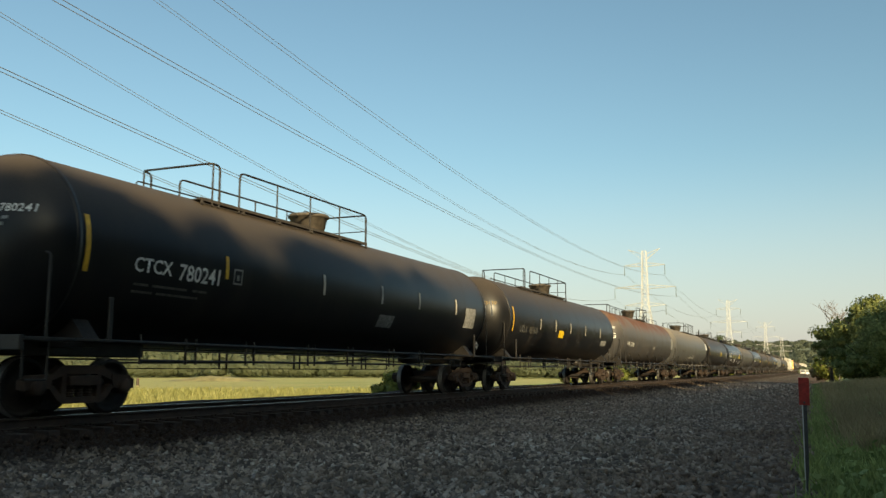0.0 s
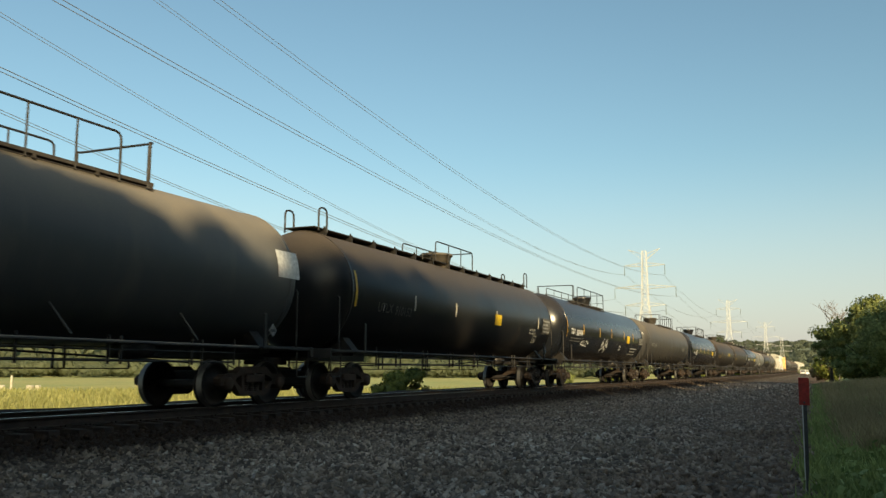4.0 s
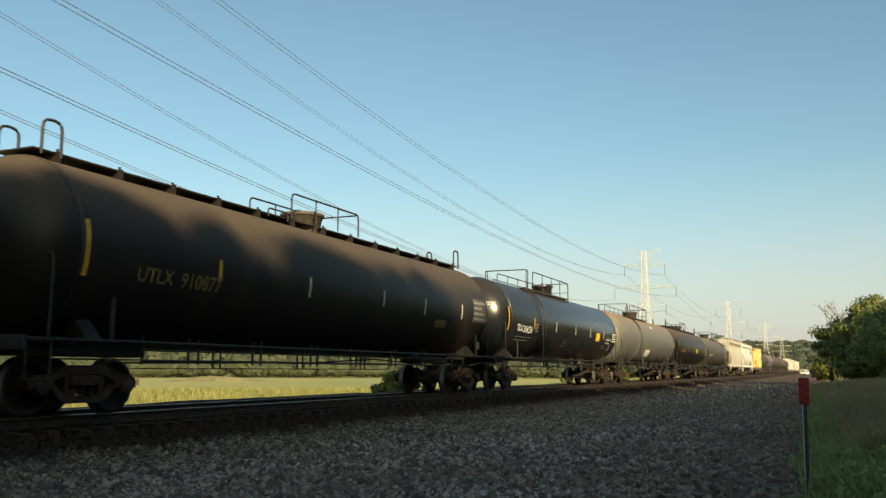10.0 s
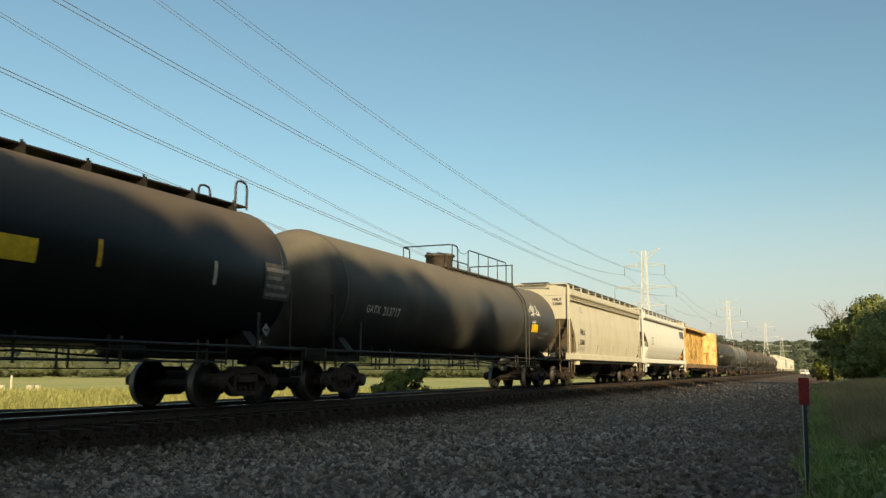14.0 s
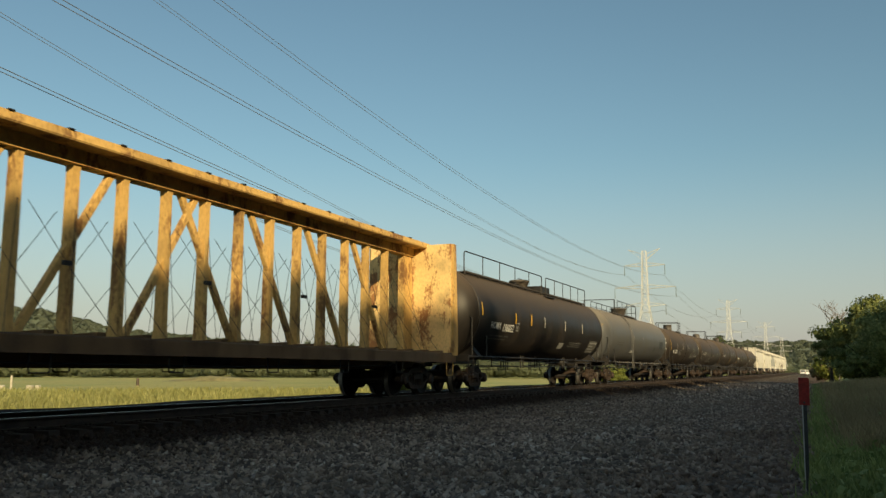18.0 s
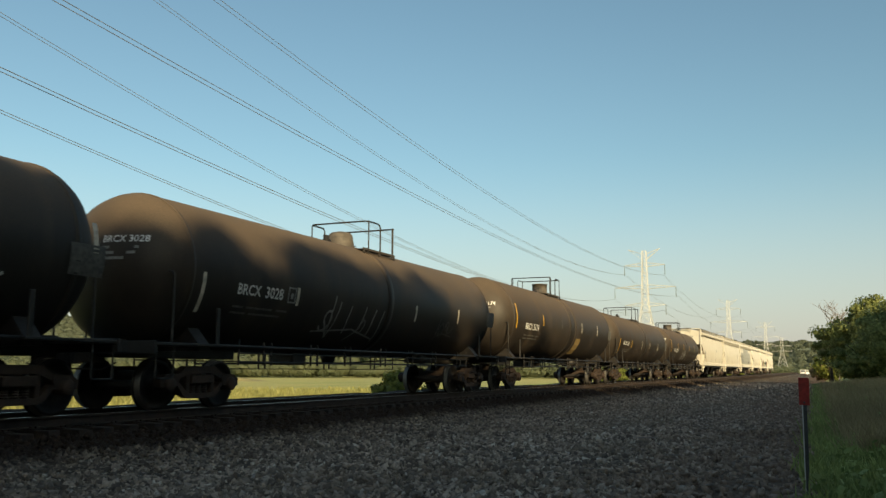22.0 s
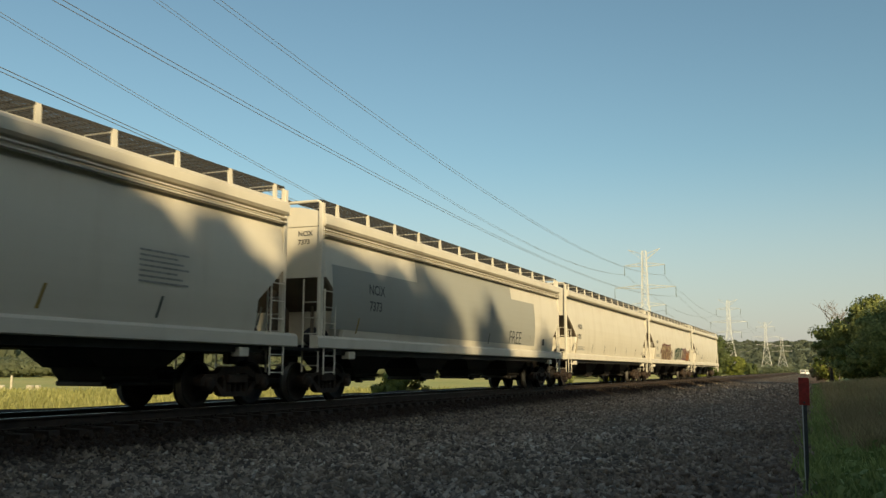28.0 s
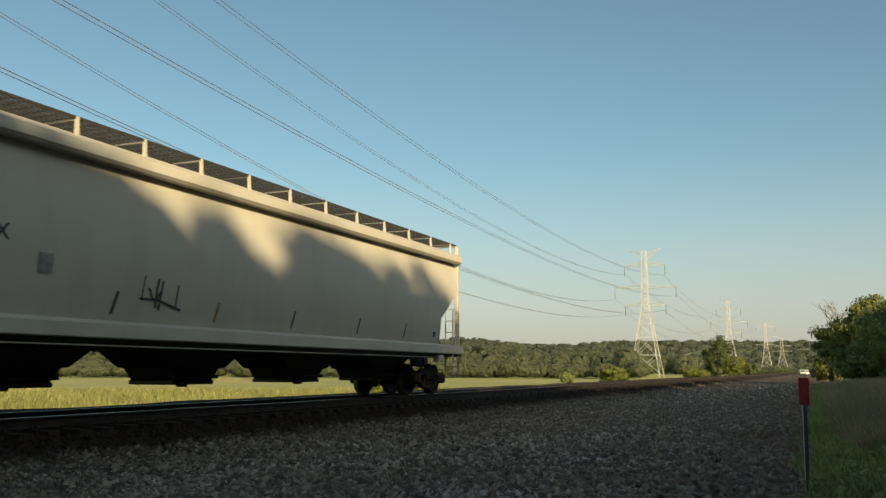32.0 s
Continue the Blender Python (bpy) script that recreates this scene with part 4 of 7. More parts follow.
        if kind != "none":
            b = Build()
            if kind == "tall":
                b.lathe([(top - 0.1, 0.35), (top + 0.03, 0.35), (top + 0.03, 0.39), (top + 0.06, 0.39), (top + 0.06, 0.34), (top + 0.44, 0.34), (top + 0.44, 0.365), (top + 0.47, 0.365), (top + 0.49, 0.0)], 22, "z", (0, d, 0))
            else:
                b.lathe([(top - 0.1, 0.39), (top + 0.05, 0.37), (top + 0.3, 0.33), (top + 0.36, 0.27), (top + 0.4, 0.12), (top + 0.41, 0.0)], 22, "z", (0, d, 0))
            part("dome_housing", b, M_DOME, car)
        b = Build()
        b.lathe([(top - 0.05, 0.13), (top + 0.08, 0.13), (top + 0.08, 0.08), (top + 0.2, 0.08), (top + 0.22, 0.0)], 14, "z", (0.0, d - 0.75 if kind != "none" else -1.3, 0))
        part("valve", b, M_RIG, car)
        loop(c0, ret)
        if spec.get("rear_side"):
            loop(p1, -spec["rear_side"])
        else:
            loop(p1, -0.1)
        part("low_rail", Build().bent([(-0.45, d + 0.45, top + 0.24), (-0.45, p1, top + 0.24)], 0.016, 0.05), M_RIG, car)
    elif style == "F":                     # long side rail, caged dome
        d = spec["fit"][0]
        platform(d - 1.0, d + 1.9)
        dome(d, 0.42, 0.5)
        top_rail(car, W * 0.6, -knuckle + 0.5, d - 1.7, top - 0.1, 0.42, 2)
        for x in (W, -W):
            top_rail(car, x, d - 1.2, d + 1.2, zb, h * 0.95, 1)
            top_rail(car, x, d + 1.5, d + 2.3, zb, h * 0.8, 0)
        top_rail(car, W * 0.6, d + 2.6, d + 4.2, top - 0.1, 0.35, 1)
        top_rail(car, W * 0.6, d + 4.8, knuckle - 0.6, top - 0.1, 0.3, 1)
        end_rail(d + 2.3)
        b = Build()
        b.bent([(W, -knuckle - 0.1, zb - 0.3), (W, -knuckle - 0.1, zb + 0.52), (-W, -knuckle - 0.1, zb + 0.52), (-W, -knuckle - 0.1, zb - 0.3)], 0.024, 0.15)
        part("end_hoop", b, M_RIG, car)


# ---- covered hoppers ----
def hopper_car(at_y, length, spec):
    paint = PAINT[spec["paint"]]
    car = thing("covered_hopper_car", spec["label"], "hopper car", pose(TRACK_X, at_y, 0), "freight cars of the train")
    rng = random.Random(int(at_y * 10))
    half = length / 2
    l = half - spec.get("inset", 0.68)
    ztop = spec.get("eave", 3.92)
    cut, knee, bay = spec.get("bay", (3.05, 2.13, 1.37))     # the open bay under each end: its top, where its slope ends, its depth
    round_low = spec.get("round", False)
    ladder_paint = PAINT["shade_dirt"] if spec["paint"] == "tan" else paint

    def ring(z):
        """Half width and half length of the body at a height."""
        w = 1.43 + 0.17 * math.sin(math.pi * min(1, max(0, (z - 1.0) / (ztop - 1.0))) ** 0.9)
        if round_low and z < 2.5:
            w -= 0.55 * ((2.5 - z) / 1.3) ** 2
        ll = l - bay * min(1.0, max(0.0, (cut - z) / (cut - knee)))
        return w, ll

    zs = sorted({1.2, 1.45, 1.7, 1.95, 2.3, knee, 0.5 * (knee + cut), cut, cut + 0.12, 3.4, 3.7, ztop})
    b, per = Build(), 8
    v, f, slope = [], [], ([], [])
    for z in zs:
        w, ll = ring(z)
        c = 0.06
        v += [(w, -ll + c, z), (w, ll - c, z), (w - c, ll, z), (-w + c, ll, z), (-w, ll - c, z), (-w, -ll + c, z), (-w + c, -ll, z), (w - c, -ll, z)]
    for i in range(len(zs) - 1):
        for k in range(per):
            q = (i * per + k, i * per + (k + 1) % per, (i + 1) * per + (k + 1) % per, (i + 1) * per + k)
            if knee <= zs[i] and zs[i + 1] <= cut and k in (1, 2, 3, 5, 6, 7):
                slope[k > 4].append(q)
            else:
                f.append(q)
    f += [tuple(range(per))[::-1]]
    b.add(v, f)
    part("body", b, paint, car)
    for faces in slope:                    # the sheets that slope in under each end, dark with the bay's shade painted in
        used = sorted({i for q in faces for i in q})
        part("slope_sheet", Build().add([v[i] for i in used], [tuple(used.index(i) for i in q) for q in faces]), PAINT["shade_dirt"], car, "grimy sloping end sheet, the end bay's shade painted in")

    def skin(a, u, off=0.012):
        """A point on the near side, a along and u above the rail."""
        return Vector((ring(u)[0] + off, a, u))

    # roof and chords
    b = Build()
    arc = [(1.50, ztop + 0.26), (1.36, ztop + 0.36), (0.9, ztop + 0.46), (0.4, ztop + 0.5), (-0.4, ztop + 0.5), (-0.9, ztop + 0.46), (-1.36, ztop + 0.36), (-1.50, ztop + 0.26)]
    b.prism(arc + [(-1.46, ztop), (1.46, ztop)], "y", -l - 0.02, l + 0.02)
    part("roof", b, paint, car)
    for s in (-1, 1):
        b = Build()
        lap = 0.05 if spec.get("lips", 0) == 0 else 0.0          # a deep overhanging chord, or a plain one over pressed lips
        b.prism([(s * 1.44, ztop - 0.02), (s * (1.57 + lap), ztop - 0.02), (s * (1.62 + lap), ztop + 0.03), (s * (1.62 + lap), ztop + 0.2), (s * 1.56, ztop + 0.27), (s * 1.44, ztop + 0.27)], "y", -l - 0.04, l + 0.04)
        part("top_chord", b, paint, car)
        b = Build()
        b.prism([(s * 1.40, 1.09), (s * 1.61, 1.09), (s * 1.63, 1.11), (s * 1.62, 1.32), (s * 1.57, 1.37), (s * 1.40, 1.39)], "y", -half + 0.42, half - 0.42)
        sill = part("side_sill", b, paint, car)
        # black strip that puts shade into the recess under the sill
        part("sill_recess_strip", Build().box(*sorted((s * 1.38, s * 1.46)), -l + 0.6, l - 0.6, 0.95, 1.10), M_RIG, sill)
        if spec.get("flange"):
            part("sill_flange", Build().box(*sorted((s * 1.45, s * 1.54)), -l + 0.6, l - 0.6, 0.972, 0.990), paint, sill)
    for k in range(spec.get("lips", 0)):
        z = ztop - 0.12 - 0.1 * k
        part("roof_lip", Build().box(1.50, 1.60 + 0.01 * k, -l, l, z, z + 0.035, 0.008), paint, car)
    # running boards on the roof: open grating on brackets
    M_B = M_GRATE
    zr = ztop + spec.get("board_up", 0.58)
    for s in (-1, 1):
        b = Build()
        x0, x1 = s * 0.72, s * 1.44
        for k in range(8):
            x = x0 + (x1 - x0) * k / 7
            b.box(x - 0.008, x + 0.008, -l - 0.05, l + 0.05, zr, zr + 0.03)
        n = int(2 * l / 0.22)
        for k in range(n):
            y = -l + 2 * l * k / (n - 1)
            b.box(min(x0, x1), max(x0, x1), y - 0.008, y + 0.008, zr + 0.004, zr + 0.026)
        part("running_board", b, M_B, car)
        part("board_rim", Build().box(s * 1.45 - 0.012, s * 1.45 + 0.012, -l - 0.05, l + 0.05, zr - 0.005, zr + 0.035), M_B, car)
        style, first, pitch = spec.get("posts", ("thin", -8.9, 1.5))
        wide = {"thin": 0.028, "broad": 0.05, "gusset": 0.03}[style]
        y = first
        while y < l - 0.2:
            b = Build()
            if style == "gusset":
                b.prism([(y - 0.3, ztop + 0.25), (y + 0.3, ztop + 0.25), (y + 0.09, ztop + 0.36), (y + 0.04, zr), (y - 0.04, zr), (y - 0.09, ztop + 0.36)], "x", s * 1.45 - 0.012, s * 1.45 + 0.012)
            else:
                b.prism([(s * 1.44, ztop + 0.25), (s * 1.50, ztop + 0.25), (s * 1.47, zr + 0.03), (s * 1.43, zr + 0.03)], "y", y - wide, y + wide)
            b.tube([(s * 1.44, y, zr - 0.01), (s * 0.8, y, zr - 0.01), (s * 0.8, y, ztop + 0.42)], 0.016, 5)
            part("bracket", b, paint, car)
            y += pitch
    # roof hatches
    for k in range(5):
        y = -l + 2 * l * (k + 0.5) / 5
        part("hatch", Build().box(-0.42, 0.42, y - 1.3, y + 1.3, ztop + 0.48, ztop + 0.6, 0.03), paint, car)
    # outlet hoppers
    n = spec.get("pockets", 4)
    for k in range(n):
        y = 0.3 + (k - (n - 1) / 2) * (4.08 if n == 4 else 4.6)
        b = Build()
        v = []
        for z, w, ll in ((1.3, 0.95, 1.8), (0.94, 0.72, 1.26), (0.64, 0.64, 0.84), (0.62, 0.60, 0.70), (0.38, 0.52, 0.56)):
            v += [(w, y - ll, z), (w, y + ll, z), (-w, y + ll, z), (-w, y - ll, z)]
        b.add(v, [(0, 1, 2, 3), (19, 18, 17, 16)] + [(4 * i + j, 4 * i + (j + 1) % 4, 4 * i + 4 + (j + 1) % 4, 4 * i + 4 + j) for i in range(4) for j in range(4)])
        b.box(-0.55, 0.55, y - 0.62, y + 0.62, 0.31, 0.40, 0.02)
        b.tube([(0.6, y - 0.66, 0.46), (0.6, y + 0.66, 0.46)], 0.035, 8)
        b.box(0.5, 0.66, y - 0.5, y - 0.3, 0.27, 0.38, 0.02)
        part("outlet_hopper", b, M_RIG, car)
    part("centre_sill", Build().box(-0.3, 0.3, -half + 0.5, half - 0.5, 0.94, 1.25, 0.02), M_RIG, car)
    # ends
    for s in (-1, 1):
        part("coupler", COUPLER, None, car, at=pose(0, s * half, 0, 0, 0, 0 if s < 0 else 180))
        add_truck(car, s * (half - 1.78), spec.get("rusty_trucks"))
        part("end_deck", Build().box(-1.55, 1.55, *sorted((s * (half - 0.42), s * (half - 1.6))), 1.02, 1.10, 0.015), M_RIG, car)
        ye = s * (l + 0.03)
        for x in (1.49, -1.49):
            part("corner_post", Build().box(x - 0.055, x + 0.055, ye - 0.06, ye + 0.06, 1.08, zr - 0.05, 0.012), paint, car)
        b = Build()
        b.bent([(-1.49, ye, zr - 0.16), (-1.43, ye, zr), (1.43, ye, zr), (1.49, ye, zr - 0.16)], 0.04, 0.1)
        part("roof_end_beam", b, paint, car)
        b = Build()                        # crossover platform above the end
        ya, yb = sorted((s * (l - 0.25), s * (l + 0.4)))
        for k in range(9):
            b.box(-0.62 + 0.155 * k - 0.008, -0.62 + 0.155 * k + 0.008, ya, yb, zr + 0.03, zr + 0.055)
        for k in range(5):
            y = ya + (yb - ya) * k / 4
            b.box(-0.64, 0.64, y - 0.01, y + 0.01, zr + 0.028, zr + 0.057)
        part("crossover_platform", b, M_B, car)
        for x in (-0.6, 0.6):
            part("platform_bracket", Build().tube([(x, s * (l + 0.38), zr + 0.02), (x, s * (l + 0.02), ztop + 0.3)], 0.025), paint, car)
        b = Build()
        b.box(1.36, 1.58, *sorted((s * (l - 1.2), s * (l - 1.5))), 0.86, 1.04, 0.015)
        part("jacking_pad", b, paint, car)
        for x in (1.5, -0.9):
            b = Build()
            ye = s * (l + 0.09)
            hgt = ztop + 0.3 if s < 0 and x < 0 else cut - 0.05
            for dx in (-0.42, 0.0):
                b.tube([(x + dx, ye, 0.55), (x + dx, ye, hgt)], 0.022)
            for k in range(int((hgt - 0.6) / 0.36)):
                b.tube([(x - 0.42, ye, 0.7 + 0.36 * k), (x, ye, 0.7 + 0.36 * k)], 0.014, 5)
            part("end_ladder", b, ladder_paint, car)
        for x in (1.58,):
            b = Build()
            y0, y1 = s * (l - 0.02), s * (l - 0.5)
            for y in (y0, y1):
                b.tube([(x, y, 0.5), (x, y, 2.45)], 0.022)
            for k in range(6):
                b.tube([(x, y0, 0.55 + 0.37 * k), (x, y1, 0.55 + 0.37 * k)], 0.014, 5)
            part("side_ladder", b, ladder_paint, car)
        b = Build()
        b.prism([(s * (l - 0.05), 1.5), (s * (l - 1.5), 1.5), (s * (l - 0.35), 2.75)], "x", -0.05, 0.05)
        b.tube([(1.2, s * (l - 0.1), 1.1), (0.8, s * (l - 0.75), 2.1)], 0.04)
        b.tube([(-1.2, s * (l - 0.1), 1.1), (-0.8, s * (l - 0.75), 2.1)], 0.04)
        part("end_brace", b, PAINT["shade_dirt"], car)
    b = Build()
    b.lathe([(-0.35, 0.0), (-0.35, 0.16), (-0.28, 0.22), (0.5, 0.22), (0.5, 0.0)], 18, "y", (0.95, -l + 0.75, 1.38))
    part("brake_cylinder", b, M_RIG, car)
    b = Build()
    b.lathe([(-0.02, 0.24), (0.02, 0.24), (0.02, 0.2), (-0.02, 0.2), (-0.02, 0.24)], 16, "y", (-0.8, -l - 0.12, 2.2))
    part("brake_wheel", b, M_RIG, car)
    # markings
    for text, a, z, h, colour in spec.get("words", ()):
        lettering(text, h, lambda x, u, a=a, z=z: skin(a + x, z + u), "lettering", colour, car)
    for text, x0, z, h, colour in spec.get("end_words", ()):
        lettering(text, h, lambda x, u, x0=x0, z=z: Vector((x0 + x, -l - 0.02, z + u)), "end_lettering", colour, car)
    if spec.get("end_lines"):
        for k in range(6):
            bars([(0.35, 3.3 - 0.11 * k, (0.2, 0.4, 0.4, 0.65, 0.55, 0.8)[k], 0.045)], lambda x, u: Vector((x, -l - 0.02, u)), "end_small_print", M_DARKTEXT, car)
    for a, z, w, h, colour in spec.get("lines", ()):
        for k in range(3):
            bars([(0, 0, w * (1 - 0.2 * (k % 2)), h / 6)], lambda x, u, a=a, z=z + h * k / 3: skin(a + x, z + u), "small_print", colour, car)
    for a, z, w, h in spec.get("stencils", ()):
        for k in range(7):
            bars([(0, 0, w * (1 - 0.12 * (k % 3)), 0.035)], lambda x, u, a=a, z=z + h * k / 7: skin(a + x, z + u), "small_print", M_GREYTEXT, car)
    for a, z, w, h, colour in spec.get("blocks", ()):
        n = max(1, int(h / 0.2))
        bars([(0, k * h / n, w, h / n) for k in range(n)], lambda x, u, a=a, z=z: skin(a + x, z + u, 0.006), "paint_patch", colour, car)
    for a, z, w, h, colour in spec.get("slabs", ()):      # plain slanted shapes in place of a big emblem
        n = 4
        bars([(0, k * h / n, w, h / n) for k in range(n)], lambda x, u, a=a, z=z: skin(a + x + 0.22 * u, z + u, 0.008), "emblem_shape", colour, car)
    for a, z, w, h, colour in spec.get("squares", ()):
        bars([(0, 0, w, h)], lambda x, u, a=a, z=z: skin(a + x, z + u), "stencil_box", colour, car)
    for a, z, w, h, n, edge, fill in spec.get("bubbles", ()):
        bubbles(rng, w, h, n, lambda x, u, off, a=a, z=z: skin(a + x, z + u, off), edge, fill, car)
    for a, z, w, h, n, fill in spec.get("slabs_paint", ()):
        slabs_of_paint(rng, w, h, n, lambda x, u, off, a=a, z=z: skin(a + x, z + u, off), fill, car)
    for a, z, w, h, n, edge, fill in spec.get("flames", ()):
        flames(rng, w, h, n, lambda x, u, off, a=a, z=z: skin(a + x, z + u, off), edge, fill, car)
    for a, z, w, h, strokes, width, colour in spec.get("tags", ()):
        scribble(rng, w, h, strokes, width, lambda x, u, a=a, z=z: skin(a + x, z + u, 0.016), "graffiti", colour, car, "sprayed graffiti")
    if spec.get("bay_stripe"):             # a slanted yellow strip beside the leading bay
        n = 6
        bars([(0.03 * k, 0.14 * k, 0.09, 0.145) for k in range(n)], lambda x, u: skin(-l + bay + 0.02 + x, 1.42 + u), "reflector_strip", M_STRIPE_OLD, car)
    for a in spec.get("slashes", ()):
        bars([(0, 0, 0.07, 0.38)], lambda x, u, a=a: skin(a + x + u * 0.25, 1.48 + u), "reflector_strip", M_STRIPE_DULL if rng.random() < 0.75 else M_STRIPE_OLD, car)
    return car


# ---- centre-beam flat car ----
def centre_beam_car(at_y, length):
    car = thing("centre_beam_flat_car", "empty yellow centre-beam flat car, rust-streaked, with tall bulkheads", "flat car", pose(TRACK_X, at_y, 0), "freight cars of the train")
    P = PAINT["yellow"]
    half = length / 2
    l = half - 0.55
    b = Build()
    b.box(-1.35, 1.35, -l, l, 1.03, 1.09, 0.01)
    for s in (-1, 1):
        b.prism([(s * 1.34, 0.84), (s * 1.46, 0.84), (s * 1.46, 1.1), (s * 1.42, 1.13), (s * 1.34, 1.1)], "y", -l, l)
    b.box(-0.4, 0.4, -l, l, 0.62, 1.05, 0.02)
    part("deck", b, PAINT["deck"], car, "grimy brown deck")
    n = 21
    for k in range(n):                     # deck risers
        y = -l + 1.0 + (2 * l - 2.0) * k / (n - 1)
        part("deck_riser", Build().prism([(-1.4, 1.09), (1.4, 1.09), (1.42, 1.19), (0.15, 1.14), (-0.15, 1.14), (-1.42, 1.19)], "y", y - 0.10, y + 0.10), PAINT["deck"], car)
    zt = 4.43
    b = Build()
    b.prism([(-0.58, zt), (0.58, zt), (0.6, zt + 0.03), (0.58, zt + 0.17), (-0.58, zt + 0.17), (-0.6, zt + 0.03)], "y", -l + 0.1, l - 0.1)
    b.box(-0.16, 0.16, -l + 0.1, l - 0.1, zt - 0.26, zt + 0.01, 0.01)
    part("top_chord", b, P, car)
    for k in range(-8, 9):                 # small lading brackets on the chord's edge
        part("lading_bracket", Build().box(0.5, 0.615, 1.2 * k + 0.3, 1.2 * k + 0.42, zt + 0.165, zt + 0.19, 0.005), M_RIG, car)
    pitch = 1.2
    for k in range(-9, 10):
        y = pitch * k - 0.2
        b = Build()
        b.prism([(0.15, 1.09), (0.11, 1.4), (0.09, zt - 0.4), (0.13, zt - 0.14), (-0.13, zt - 0.14), (-0.09, zt - 0.4), (-0.11, 1.4), (-0.15, 1.09)], "y", y - 0.075, y + 0.075)
        part("column", b, P, car)
    for s in (-1, 1):                      # web plates between the end columns and the bulkheads
        part("web_plate", Build().box(-0.09, 0.09, *sorted((s * 10.6, s * (l - 0.34))), 1.09, zt - 0.15, 0.01), P, car)
    for k in range(9):
        if k < 5:                          # rising towards the middle from both ends
            y0, y1 = -1.25 - 2.4 * k, 0.75 - 2.4 * k
        else:
            y0, y1 = 2.15 + 2.4 * (k - 5), 0.15 + 2.4 * (k - 5)
        b = Build()
        d = Vector((0, y1 - y0, zt - 0.15 - 1.1))
        m = Matrix.Translation((0, (y0 + y1) / 2, (zt - 0.15 + 1.1) / 2)) @ Matrix.Rotation(math.atan2(d.z, d.y), 4, "X")
        b.box(-0.06, 0.06, -d.length / 2, d.length / 2, -0.07, 0.07, 0.01, m=m)
        part("diagonal", b, P, car)
    for k in range(-9, 9):                 # tie-down cables
        y = pitch * k - 0.2
        for s in (-1, 1):
            for ya, yb in ((0.1, 1.1), (1.1, 0.1)):
                part("tie_down_cable", Build().tube([(s * 0.22, y + ya, 3.35), (s * 0.75, y + 0.5 * (ya + yb), 2.2), (s * 1.3, y + yb, 1.15)], 0.006, 4), M_RIG, car)
        if k % 3 == 0:
            part("strap_buckle", Build().box(0.60, 0.68, y + 0.5, y + 0.68, 2.3, 2.38, 0.01), M_RIG, car)
    for s in (-1, 1):                      # bulkheads
        y0, y1 = s * (l - 0.33), s * (l + 0.1)
        zb_ = 4.54
        bh = Build()
        bh.box(-1.42, 1.42, *sorted((y0, y0 + s * 0.06)), 1.1, zb_, 0.005)
        bulk = part("bulkhead", bh, PAINT["panel"], car, "rust-stained pale yellow end panel")
        for x in (-1.42, -0.5, 0.5, 1.42):
            b = Build()
            b.prism([(y0 + s * 0.064, 1.05), (y1, 1.05), (y1, 1.6), (y0 + s * 0.28, zb_ - 0.004), (y0 + s * 0.064, zb_ - 0.004)], "x", x - 0.066, x + 0.066)
            part("bulkhead_post", b, P, bulk)
        for z in (1.7, 2.35, 3.0, 3.65, zb_ - 0.09):
            part("bulkhead_rib", Build().box(-1.4, 1.4, *sorted((y0 + s * 0.07, y0 + s * 0.24)), z - 0.07, z + 0.07, 0.01), P, bulk)
        part("coupler", COUPLER, None, car, at=pose(0, s * half, 0, 0, 0, 0 if s < 0 else 180))
        add_truck(car, s * (half - 2.55), True)
        b = Build()
        for x in (1.40, -1.40):
            b.bent([(x, s * (l - 0.1), 0.9), (x, s * (l - 0.1), 0.45), (x, s * (l - 0.6), 0.45), (x, s * (l - 0.6), 0.9)], 0.018, 0.05)
        part("step", b, P, car)
    for x in (1.38, -1.38):
        for k in range(6):
            y = -l + 4 + (2 * l - 8) * k / 5
            b = Build()
            b.bent([(x, y, 0.85), (x, y, 0.55), (x, y + 0.4, 0.55), (x, y + 0.4, 0.85)], 0.015, 0.04)
            part("winch_guard", b, M_RIG, car)
    b = Build()
    b.tube([(1.2, -l + 4, 0.72), (1.25, 0, 0.66), (1.2, l - 4, 0.72)], 0.02)
    b.lathe([(-0.5, 0.0), (-0.5, 0.18), (0.5, 0.18), (0.5, 0.0)], 14, "y", (0.7, 0.5, 0.85))
    part("brake_gear", b, M_RIG, car)
    lettering("TZX", 0.2, lambda x, z: Vector((1.475, -l + 4.0 + x, 0.93 + z)), "lettering", M_DIM, car)
    for k in range(2):
        bars([(0, 0, 0.4, 0.18)], lambda x, z, k=k: Vector((1.475, -l + 5.0 + 0.7 * k + x, 0.93 + z)), "small_print", M_DIM, car)
    return car

